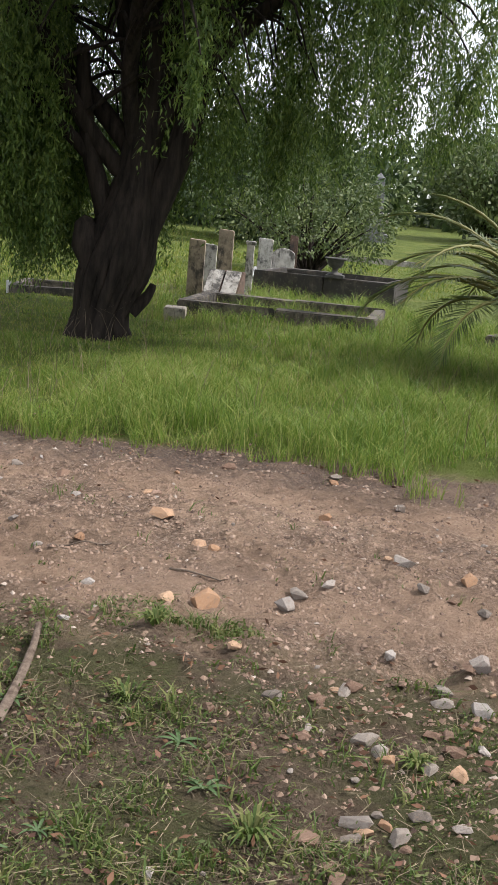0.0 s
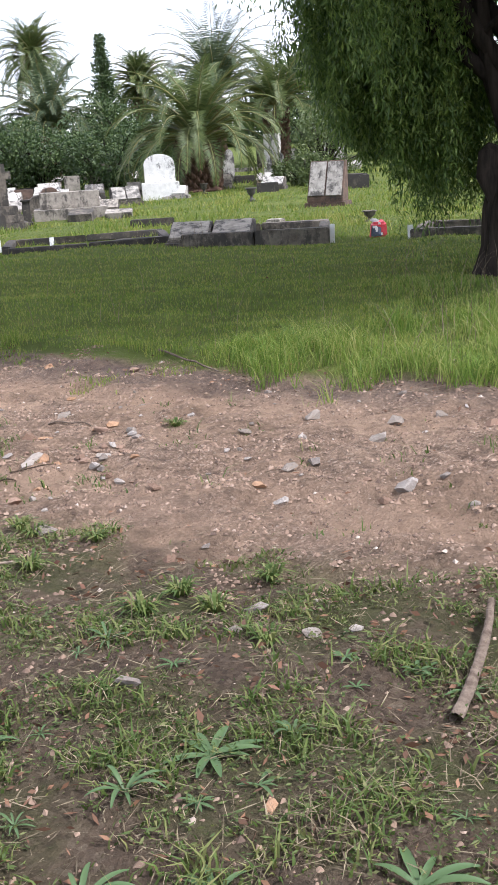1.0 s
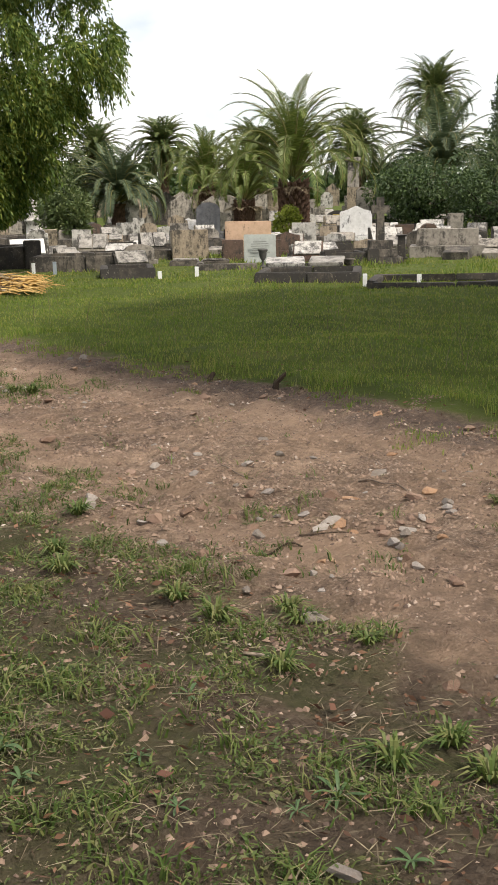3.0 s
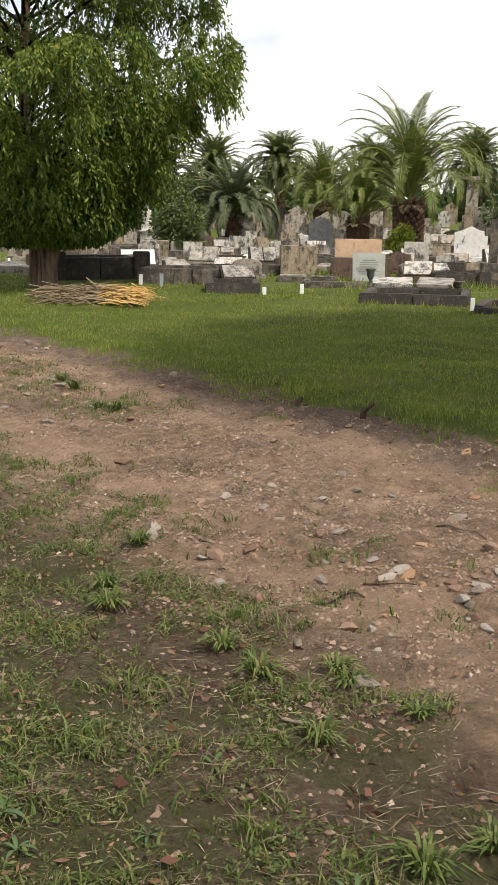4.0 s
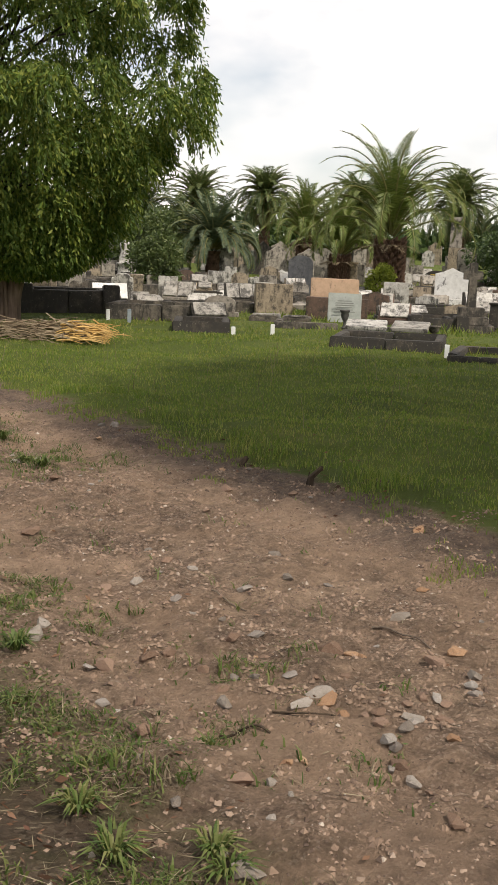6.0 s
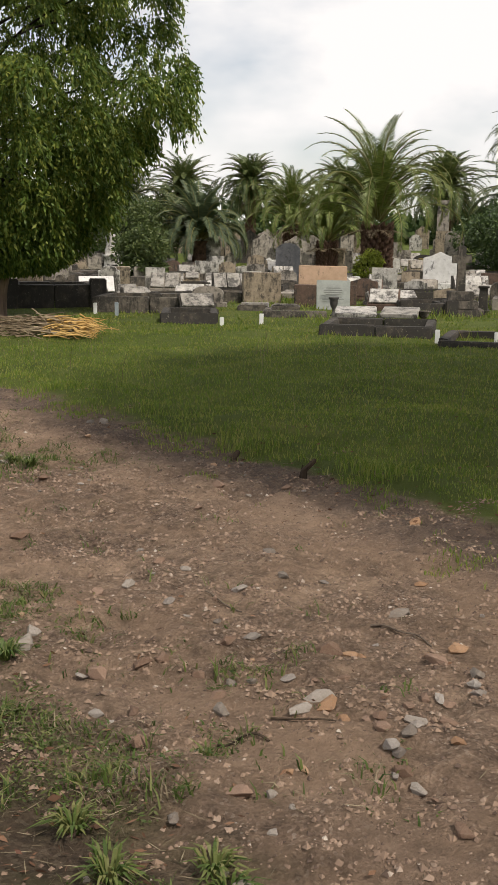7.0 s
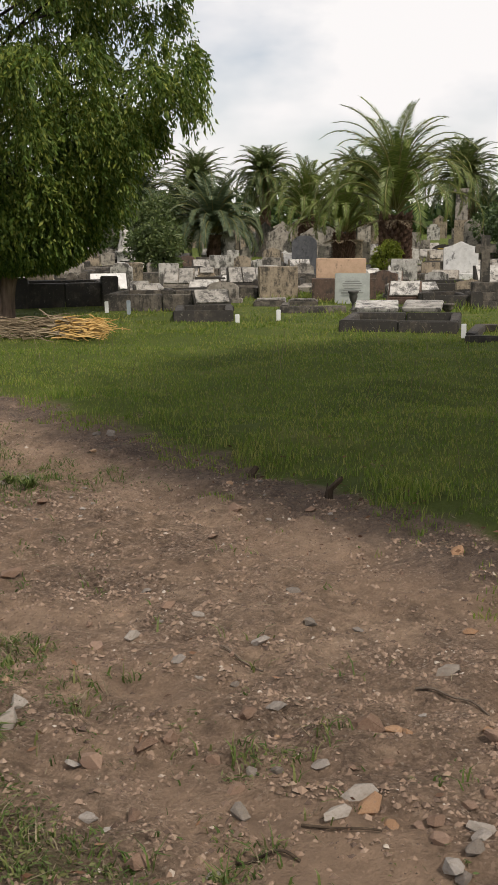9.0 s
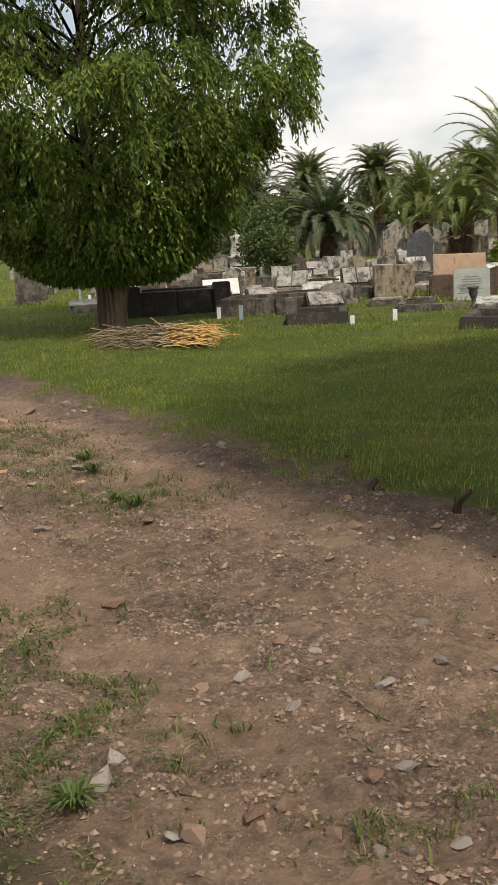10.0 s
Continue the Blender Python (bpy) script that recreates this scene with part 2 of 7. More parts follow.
def part(name, bm, material, parent=None, label="", smooth=False):
    """Links a bmesh, or a mesh, as one object under a thing or a part."""
    if isinstance(bm, bmesh.types.BMesh):
        me = bpy.data.meshes.new(name)
        for f in bm.faces:
            f.smooth = smooth
        bm.to_mesh(me)
        bm.free()
        me.materials.append(material)
    else:
        me = bm
    ob = new(name, me)
    ob.parent = parent
    if label:
        tagged(ob, label)
    return ob


def thing(name, m, label, category, group="", kind=""):
    ob = new(name)
    ob.matrix_world = m
    ob.empty_display_size = 0.1
    return tagged(ob, label, category, group, kind)


WAVES = {}


def waves(x, y, key, length, octaves=3):
    """Smooth noise about 0, of about unit size, from sums of sines in many directions."""
    if key not in WAVES:
        g = np.random.default_rng(key)
        rows = []
        for o in range(octaves):
            for _ in range(9):
                a, ln = g.uniform(0, 2 * np.pi), length / 2**o * g.uniform(0.7, 1.5)
                rows.append((np.cos(a) * 2 * np.pi / ln, np.sin(a) * 2 * np.pi / ln, g.uniform(0, 6.3), 0.6**o * 0.42))
        WAVES[key] = rows
    out = 0 * x
    for kx, ky, p, amp in WAVES[key]:
        out = out + amp * np.sin(kx * x + ky * y + p)
    return out


def step(x, lo, hi):
    t = np.clip((x - lo) / (hi - lo), 0, 1)
    return t * t * (3 - 2 * t)


def across(x, y):
    return ROAD_N[0] * x + ROAD_N[1] * y


def along(x, y):
    return ROAD_D[0] * x + ROAD_D[1] * y


def height(x, y):
    """The ground's height."""
    x, y = np.asarray(x, float), np.asarray(y, float)
    s = across(x, y)
    near = 1 - step(np.hypot(x, y), 14, 26)
    z = 0.012 * waves(x, y, 11, 1.6) * near + 0.02 * waves(x, y, 12, 6.0) * near
    z = z + (0.011 * waves(x, y, 13, 0.35, 2) + 0.006 * waves(x, y, 14, 0.17, 1)) * near * step(s, 1.0, 2.0) * (1 - step(s, 4.6, 5.0))
    for at in (2.4, 3.95):
        z = z - 0.018 * np.exp(-(((s - at) / 0.28) ** 2)) * near
    z = z + 0.05 * step(s, 4.7, 5.2) * near
    d = np.hypot(x, y)
    z = z + 0.0085 * np.clip(d - 8, 0, 23)
    z = z + 0.027 * np.maximum(0, d - 31) * step(d, 31, 38) * (1 - step(d, 90, 140)) + 2.2 * step(d, 90, 140)
    return z


def gz(x, y):
    return float(height(x, y))


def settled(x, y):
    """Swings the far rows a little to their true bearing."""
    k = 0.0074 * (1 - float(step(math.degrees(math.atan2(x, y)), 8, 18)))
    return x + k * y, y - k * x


# ---- ground ----
def spaced(lo, hi, stepsize, far, count):
    mid = np.arange(lo, hi, stepsize)
    out = np.geomspace(stepsize * 1.5, far, count)
    return np.concatenate([lo - out[::-1], mid, mid[-1] + out])


def build_ground():
    xs, ys = spaced(-7, 7, 0.055, 900, 46), spaced(-3, 11.5, 0.055, 900, 46)
    gx, gy = np.meshgrid(xs, ys, indexing="ij")
    v = np.stack([gx, gy, height(gx, gy)], -1).reshape(-1, 3)
    i, j = np.meshgrid(np.arange(len(xs) - 1), np.arange(len(ys) - 1), indexing="ij")
    a = (i * len(ys) + j).ravel()
    f = np.stack([a, a + len(ys), a + len(ys) + 1, a + 1], -1)
    ob = new("ground", mesh_from("ground", v, f, M_EARTH, True))
    tagged(ob, "stony brown dirt track between weedy verge and grass", "ground", kind="structure")


build_ground()


# ---- grass ----
def blades(x, y, tall, wide, lean, mat, name, joints=2):
    """Grass blades at (x, y): tapered, bent strips."""
    n = len(x)
    a = rng.uniform(0, 2 * np.pi, n)
    side = np.stack([np.cos(a), np.sin(a), 0 * a], -1)
    b = rng.uniform(0, 2 * np.pi, n)
    bend = np.stack([np.cos(b), np.sin(b), 0 * b], -1) * (lean * rng.uniform(0.3, 1.3, n) * tall)[:, None]
    root = np.stack([x, y, height(x, y) - 0.005], -1)
    up = np.zeros((n, 3))
    up[:, 2] = tall
    rings = []
    for k in range(joints):
        t = k / joints
        mid = root + up * (t - 0.12 * t * t) + bend * t * t
        w = side * (wide * (1 - 0.55 * t) / 2)[:, None]
        rings += [mid - w, mid + w]
    rings.append(root + up * (0.92 - 0.25 * np.minimum(lean, 1))[:, None] + bend)
    v = np.stack(rings, 1)
    m = v.shape[1]
    faces = []
    for k in range(joints - 1):
        o = 2 * k
        faces += [(o, o + 1, o + 3), (o, o + 3, o + 2)]
    faces.append((m - 3, m - 2, m - 1))
    f = (np.arange(n)[:, None, None] * m + np.array(faces)[None]).reshape(-1, 3)
    return mesh_from(name, v.reshape(-1, 3), f, mat)


def scatter(n, x0, x1, y0, y1, keep):
    x, y = rng.uniform(x0, x1, n), rng.uniform(y0, y1, n)
    ok = rng.uniform(0, 1, n) < keep(x, y)
    return x[ok], y[ok]


def tallness(x, y):
    """Where the field is unmown: round the pepper tree."""
    return 1 - step(along(x, y) + 0.4 * waves(x, y, 31, 2.0), 1.5, 3.1)


def fan(x, y):
    """1 inside the sector that the track's bend overlooks."""
    a = np.degrees(np.arctan2(x - 0.0, y + 2.5))
    return ((a > -40) & (a < 52)).astype(float)


def build_grass():
    # field edge and field, thinner with distance
    def near_field(x, y):
        s = across(x, y) + 0.22 * waves(x, y, 32, 1.1) + 0.10 * waves(x, y, 46, 0.35)
        d = np.hypot(x, y + 1)
        return step(s, 4.60, 4.88) * fan(x, y) * np.clip(1.25 - d / 16, 0.14, 1)

    x, y = scatter(760000, -9, 12, 1.5, 18, near_field)
    tall_k = tallness(x, y)
    s = across(x, y)
    edge = np.exp(-(((s - 4.95) / 0.30) ** 2))
    by_tree = step(np.hypot(x - 5.2, y - 8.2), 0.8, 3.4)
    h = (0.044 + 0.045 * edge * (0.6 + 0.5 * waves(x, y, 33, 0.9)) + 0.19 * tall_k * (0.25 + 0.75 * by_tree) * (0.75 + 0.30 * waves(x, y, 34, 1.3) + 0.28 * waves(x, y, 45, 0.45))) * rng.uniform(0.55, 1.3, len(x))
    h = np.clip(h, 0.03, 0.5)
    w = 0.0040 + 0.00040 * np.hypot(x, y)
    lean = 0.45 + 0.3 * tall_k
    is_tall = rng.uniform(0, 1, len(x)) < 0.15 + 0.85 * tall_k
    for ok, mat, nm, lab in ((is_tall, M_GRASS_LONG, "long_grass", "long green seeding grass round the tree"), (~is_tall, M_GRASS_LAWN, "mown_grass", "rough mown grass between track and graves")):
        ob = new(nm, blades(x[ok], y[ok], h[ok], w[ok], lean[ok], mat, nm, 2))
        tagged(ob, lab, "grass", kind="stuff")

    # graves' grass further off
    x, y = scatter(240000, -22, 24, 13, 44, lambda x, y: fan(x, y) * np.clip(1.3 - np.hypot(x, y) / 40, 0.08, 1) * step(np.hypot(x, y), 14, 17))
    h = (0.075 + 0.05 * waves(x, y, 35, 3.0)) * rng.uniform(0.5, 1.5, len(x))
    h = np.clip(h, 0.03, 0.3) * (1 - 0.45 * step(-x, -1, 4) * (1 - step(y, 21, 25)))
    ob = new("grave_grass", blades(x, y, h, 0.012 + 0.0006 * np.hypot(x, y), np.full(len(x), 0.5), M_GRASS_LAWN, "grave_grass", 1))
    tagged(ob, "yellowish rough grass among the graves", "grass", kind="stuff")

    # seeding stalks over the tall grass
    x, y = scatter(2600, -7, 10, 2, 14, lambda x, y: step(across(x, y), 4.85, 5.3) * (0.18 + 0.82 * tallness(x, y)) * fan(x, y))
    ob = new("grass_stalks", blades(x, y, rng.uniform(0.3, 0.62, len(x)), np.full(len(x), 0.005), rng.uniform(0.3, 0.9, len(x)), M_STRAW, "grass_stalks", 3))
    tagged(ob, "pale dry seeding grass stalks", "grass", kind="stuff")

    # verge this side of the track, and the strip between the wheel tracks
    def verge(x, y):
        s = across(x, y) + 0.25 * waves(x, y, 36, 0.9)
        patch = step(waves(x, y, 37, 0.7), -1.2, -0.1)
        bulge = 0.75 * np.exp(-((x - 0.05) ** 2 + (y - 1.98) ** 2) / 0.10) + 0.45 * np.exp(-((x + 0.35) ** 2 + (y - 1.75) ** 2) / 0.06)
        k = (1 - step(s + bulge - 0.62 * step(y, 2.6, 3.6), 1.4, 1.85)) * (0.15 + 0.85 * patch)
        dry = step(x, 1.25, 1.9) * (1 - step(y, 0.1, 0.7))
        k = k * (1 - 0.5 * dry)
        mid = 2.2 * np.exp(-(((across(x, y) - 3.4) / 0.32) ** 2)) * step(along(x, y), 6.2, 7.0) * step(waves(x, y, 37, 0.7), -0.9, 0.0)
        mid = mid + 1.6 * np.exp(-(((x + 2.5) / 0.55) ** 2 + ((y - 7.5) / 0.32) ** 2)) + 1.4 * np.exp(-(((x + 4.1) / 0.6) ** 2 + ((y - 8.8) / 0.4) ** 2))
        tuft = 0.12 * step(waves(x, y, 38, 0.6), 0.95, 1.25)
        return np.clip(k + mid + tuft * (1 - step(s, 3.6, 4.2)), 0, 1)

    x, y = scatter(640000, -6.5, 3.0, -1.0, 10.5, lambda x, y: verge(x, y) * np.clip(1.15 - np.hypot(x, y - 1) / 8, 0.42, 1))
    clump = np.clip(0.75 + 0.55 * waves(x, y, 39, 0.4), 0.25, 1.8)
    h = 0.036 * clump * rng.uniform(0.4, 1.7, len(x))
    dry = rng.uniform(0, 1, len(x)) < np.clip(0.20 + 0.25 * waves(x, y, 40, 0.6), 0.03, 0.6)
    for ok, mat, nm, lab in ((~dry, M_GRASS_VERGE, "verge_grass", "patchy short green weedy grass on the verge"), (dry, M_STRAW, "dry_grass", "dry straw-coloured grass lying on the verge")):
        k = 1.0 if nm == "verge_grass" else 0.85
        ob = new(nm, blades(x[ok], y[ok], h[ok] * k, rng.uniform(0.0045, 0.0105, ok.sum()) * (1.0 if k == 1 else 0.55), np.full(ok.sum(), 1.0 if k == 1 else 1.9), mat, nm, 2))
        tagged(ob, lab, "grass", kind="stuff")


build_grass()


def creeping_mat():
    """Low broad-leaved creepers that knit green mats among the verge's grass."""
    g = np.random.default_rng(59)

    def keep(x, y):
        s = across(x, y) + 0.25 * waves(x, y, 36, 0.9)
        bare = 0.75 * np.exp(-((x - 0.05) ** 2 + (y - 1.98) ** 2) / 0.10) + 0.45 * np.exp(-((x + 0.35) ** 2 + (y - 1.75) ** 2) / 0.06)
        k = (1 - step(s + bare - 0.62 * step(y, 2.6, 3.6), 1.35, 1.8)) * step(waves(x, y, 37, 0.7) + 0.6 * waves(x, y, 48, 0.22), -1.1, 0.5)
        return k * (1 - 0.8 * step(x, 1.25, 1.9) * (1 - step(y, 0.1, 0.7)))

    x, y = scatter(190000, -4.5, 2.6, -1.0, 7.0, keep)
    n = len(x)
    p = np.stack([x, y, height(x, y) + g.uniform(0.003, 0.026, n)], -1)
    size = g.uniform(0.010, 0.028, n)
    v, f = leaflets(p, g.normal(size=(n, 3)) * (1, 1, 0.35), size, size * g.uniform(0.18, 0.42, n), g)
    tagged(new("creeping_weed", mesh_from("creeping_weed", v, f, leaf_mat("creeper_leaf", (0.040, 0.066, 0.016), (0.085, 0.115, 0.032), (0.19, 0.175, 0.075), 0.7, 0.2, 1.5))), "low creeping green weed matted over the verge", "weed", kind="stuff")



# ---- trees ----
def tube(path, radii, sides=10, rough=0.0, key=0):
    """A bent, tapered tube along a path, with a rough, ridged skin."""
    g = np.random.default_rng(key)
    path, radii = np.asarray(path, float), np.asarray(radii, float)
    d = np.gradient(path, axis=0)
    d /= np.linalg.norm(d, axis=1)[:, None]
    ref = np.array([0.31, 0.95, 0.1])
    u = np.cross(d, ref)
    u /= np.linalg.norm(u, axis=1)[:, None]
    w = np.cross(d, u)
    a = np.linspace(0, 2 * np.pi, sides, endpoint=False)
    ridge = 1 + rough * (g.uniform(-1, 1, sides)[None] * 0.7 + g.uniform(-1, 1, (len(path), sides)) * 0.3)
    r = radii[:, None] * ridge
    v = path[:, None] + r[..., None] * (np.cos(a)[None, :, None] * u[:, None] + np.sin(a)[None, :, None] * w[:, None])
    v = v.reshape(-1, 3)
    faces = []
    for i in range(len(path) - 1):
        for j in range(sides):
            k = (j + 1) % sides
            faces.append((i * sides + j, i * sides + k, (i + 1) * sides + k, (i + 1) * sides + j))
    return v, np.array(faces)


def joined(pieces):
    vs, fs, n = [], [], 0
    for v, f in pieces:
        vs.append(v)
        fs.append(f + n)
        n += len(v)
    return np.concatenate(vs), np.concatenate(fs)


def smooth_path(pts, n):
    pts = np.asarray(pts, float)
    t = np.linspace(0, len(pts) - 1, n)
    i = np.clip(t.astype(int), 0, len(pts) - 2)
    f = (t - i)[:, None]
    p0, p1, p2, p3 = pts[np.maximum(i - 1, 0)], pts[i], pts[i + 1], pts[np.minimum(i + 2, len(pts) - 1)]
    return 0.5 * (2 * p1 + (p2 - p0) * f + (2 * p0 - 5 * p1 + 4 * p2 - p3) * f**2 + (3 * p1 - p0 - 3 * p2 + p3) * f**3)


def leaflets(base, way, size, wide, g):
    """Narrow pointed leaflets: a rhombus of two triangles each."""
    n = len(base)
    way = way / np.linalg.norm(way, axis=1)[:, None]
    r = g.normal(size=(n, 3))
    side = np.cross(way, r)
    side /= np.linalg.norm(side, axis=1)[:, None] + 1e-9
    mid = base + way * (size * 0.45)[:, None]
    v = np.stack([base, mid - side * (wide / 2)[:, None], base + way * size[:, None], mid + side * (wide / 2)[:, None]], 1)
    f = np.arange(n)[:, None] * 4 + np.array([0, 1, 2, 3])[None]
    return v.reshape(-1, 3), f


def hanging(starts, lengths, per, size, wide, spread, sway, g, out=None):
    """Strands that hang from their starts, with leaflets along them."""
    n = len(starts)
    t = np.sort(g.uniform(0, 1, (n, per)), 1)
    drift = g.normal(0, sway, (n, 1, 3)) * lengths[:, None, None]
    drift[..., 2] = 0
    if out is not None:
        drift = drift + out[:, None, :] * lengths[:, None, None]
    base = starts[:, None] + drift * np.sqrt(t)[..., None]
    base[..., 2] -= lengths[:, None] * t
    base = base + g.normal(0, 0.02, base.shape)
    way = g.normal(0, spread, (n, per, 3)) + np.array([0, 0, -1.0])
    k = n * per
    return leaflets(base.reshape(-1, 3), way.reshape(-1, 3), size * g.uniform(0.6, 1.4, k), wide * g.uniform(0.7, 1.3, k), g)


def pepper_tree(x, y):
    """Old leaning pepper tree: split trunk, climbing limbs, long hanging strands of narrow leaves."""
    g = np.random.default_rng(21)
    tree = thing("pepper_tree", pose(x, y, gz(x, y)), "old weeping pepper tree with thick dark leaning trunk in long grass", "tree")
    # the trunk leans, then forks into a thick leaning stem and an upright one
    def lean(u, z, w=0.0):
        return (0.844 * u + 0.536 * w, -0.536 * u + 0.844 * w, z)

    trunk = [tube(smooth_path([lean(0.0, -0.15), lean(0.0, 0.1), lean(0.08, 0.45), lean(0.16, 0.8), lean(0.26, 1.2), lean(0.34, 1.7), lean(0.40, 2.4)], 20),
                  np.interp(np.linspace(0, 1, 20), [0, 0.16, 0.33, 0.5, 0.66, 0.83, 1], [0.34, 0.25, 0.28, 0.37, 0.33, 0.22, 0.15]), 24, 0.16, 1),
             tube(smooth_path([lean(0.34, 0.95), lean(0.55, 1.5), lean(0.78, 2.1), lean(0.95, 2.8), lean(1.1, 3.8)], 14), np.linspace(0.22, 0.09, 14), 14, 0.16, 2),
             tube(smooth_path([lean(0.38, 2.2), lean(0.42, 2.8), lean(0.35, 3.6), lean(0.3, 4.4)], 12), np.linspace(0.16, 0.09, 12), 12, 0.14, 3),
             tube(smooth_path([lean(0.12, 1.1), lean(-0.02, 1.5), lean(-0.2, 2.1), lean(-0.3, 3.0)], 10), np.linspace(0.13, 0.06, 10), 9, 0.14, 4),
             tube(smooth_path([lean(-0.15, 1.9), lean(-0.6, 2.3), lean(-1.0, 2.7), lean(-1.3, 3.3)], 10), np.linspace(0.08, 0.05, 10), 9, 0.12, 5)]
    for k in range(17):
        a = k * 0.3696 + 0.2
        o = np.array([np.cos(a), np.sin(a), 0])
        r = 1 + 0.12 * math.sin(3.1 * k)
        trunk.append(tube(smooth_path([o * 0.34 * r + lean(0.0, -0.15), o * 0.24 * r + lean(0.02, 0.25), o * 0.33 * r + lean(0.15, 0.75), o * 0.27 + lean(0.27, 1.25), o * 0.15 + lean(0.36, 1.8)], 12), np.interp(np.linspace(0, 1, 12), [0, 0.25, 0.5, 0.75, 1], [0.10, 0.055, 0.06, 0.05, 0.03]) * g.uniform(0.7, 1.3), 8, 0.34, 40 + k))
    trunk.append(tube([lean(-0.06, 0.75, -0.1), lean(-0.16, 1.0, -0.12), lean(-0.17, 1.2, -0.1), lean(-0.14, 1.28, -0.1)], [0.14, 0.15, 0.12, 0.05], 10, 0.25, 8))
    trunk.append(tube(smooth_path([lean(0.36, 0.30), lean(0.52, 0.48), lean(0.58, 0.62)], 6), np.linspace(0.08, 0.035, 6), 8, 0.15, 9))
    v, f = joined(trunk)
    part("trunk", mesh_from("trunk", v, f, M_BARK, True), None, tree)
    ends, spots = [], []
    routes = [[(0.15, 0, 1.5), (-0.2, 0.1, 2.2), (-0.75, 0.2, 3.2), (-1.5, 0.2, 4.6)], [(0.2, 0, 1.6), (0.05, -0.3, 2.6), (-0.3, -1.2, 3.8), (-0.6, -2.4, 4.9)],
              [(0.4, 0, 2.0), (0.3, 0.2, 3.0), (0.1, 0.4, 4.6), (0.0, 0.6, 6.4)], [(0.45, 0.05, 2.1), (1.0, 0.0, 3.0), (1.9, -0.3, 4.2), (3.4, -0.5, 5.2)],
              [(0.45, 0.1, 2.1), (0.8, 0.7, 3.2), (1.4, 1.9, 4.5), (1.9, 3.1, 5.3)], [(0.45, 0.05, 2.2), (1.0, -0.7, 3.2), (2.0, -1.8, 4.4), (3.0, -2.6, 5.0)],
              [(0.2, 0, 1.8), (-0.3, 0.7, 3.0), (-1.0, 1.8, 4.4), (-1.6, 2.7, 5.2)], [(0.45, 0.05, 2.2), (0.7, -0.1, 3.6), (1.1, -0.3, 5.6)]]
    for i, rt in enumerate(routes):
        rt[0] = lean(0.45, rt[0][2])
        p = smooth_path(rt, 12)
        part("limb", mesh_from("limb", *tube(p, np.linspace(0.11, 0.04, 12), 9, 0.1, 60 + i), M_BARK, True), None, tree)
        ends.append(p[4:])
    twigs = []
    tips = np.concatenate(ends)
    for k in range(190):
        a = tips[g.integers(len(tips))]
        o = g.normal(size=3) * (1.0, 1.0, 0.5)
        o = o / np.linalg.norm(o) * g.uniform(0.8, 2.2)
        o[2] = abs(o[2]) * 0.6
        b = a + o
        if b[0] < -1.9 and b[2] < 5.2:
            continue
        p = smooth_path([a, a + o * 0.5 + (0, 0, 0.2), b, b + (o[0] * 0.25, o[1] * 0.25, -0.5)], 8)
        twigs.append(tube(p, np.linspace(0.03, 0.007, 8), 5, 0, k))
        spots.append(p)
    v, f = joined(twigs)
    tagged(part("branch_mass", mesh_from("branch_mass", v, f, M_BARK, True), None, tree), kind="stuff")
    pts = np.concatenate(spots)
    up = pts[g.integers(0, len(pts), 2300)] + g.normal(0, 0.25, (2300, 3))
    # inner skirt: strands from the lower boughs all round the trunk
    n = 3000
    a, r = g.uniform(0, 6.28, n), 2.35 * np.sqrt(g.uniform(0.05, 1, n))
    low_start = np.stack([0.25 + r * np.cos(a), r * np.sin(a), g.uniform(2.6, 4.4, n)], -1)
    # bunches apart from one another on the open side, and a close mass by the trunk's other side
    spot = np.stack([g.uniform(1.9, 5.2, 60), g.uniform(-2.5, 2.5, 60), g.uniform(3.0, 4.8, 60)], -1)
    side = np.repeat(spot, 9, 0) + g.normal(0, 0.16, (540, 3))
    u, w = g.uniform(-1.9, -0.30, 900), g.uniform(-0.3, 1.6, 900)
    close = np.stack([0.844 * u + 0.536 * w, -0.536 * u + 0.844 * w, g.uniform(1.9, 3.6, 900)], -1)
    bunch = np.sin(a * 7 + 1.0) + np.sin(a * 13 + r * 3)
    front = np.cos(a - math.atan2(-0.88, -0.47))
    low_start = low_start[(bunch > -0.55) & ((front < 0.80) | (r > 2.2))]
    open_side = low_start[:, 0] * 0.844 - low_start[:, 1] * 0.536
    low_start = low_start[(open_side < 0.9) | (g.uniform(0, 1, len(low_start)) < 0.45)]
    st = np.concatenate([up, low_start, close, side])
    # gaps between the bunches on the open side
    u = st[:, 0] * 0.844 - st[:, 1] * 0.536
    thin = (u > 0.95) & (u < 2.3) & (waves(u, 0.35 * st[:, 2], 47, 0.9) < 0.0)
    st = st[~thin]
    # strands hang in bunches
    st = np.repeat(st[::20], 20, 0) + g.normal(0, 0.10, (len(st[::20]) * 20, 3)) * (1, 1, 2.4)
    rad = np.hypot(st[:, 0] - 0.25, st[:, 1])
    u = st[:, 0] * 0.844 - st[:, 1] * 0.536
    low = np.interp(u, [-2.6, -2.0, -1.6, -1.3, -0.85, -0.4, 0.3, 0.6, 0.9, 1.3, 2.2, 3.2], [2.8, 2.2, 1.65, 1.3, 0.85, 0.62, 0.8, 0.95, 1.25, 1.65, 1.8, 2.1]) + g.normal(0, 0.16, len(st)) + 0.18 * np.sin(u * 9) + 0.12 * np.sin(st[:, 1] * 7)
    low = low + 0.35 * step(rad, 2.6, 3.6)
    front = ((st[:, 0] - 0.25) * -0.47 + st[:, 1] * -0.88) / (rad + 0.01)
    low = low + 1.1 * step(front, 0.60, 0.88) * (1 - step(rad, 2.6, 3.4)) + 0.5 * (1 - step(rad, 0.3, 1.0))
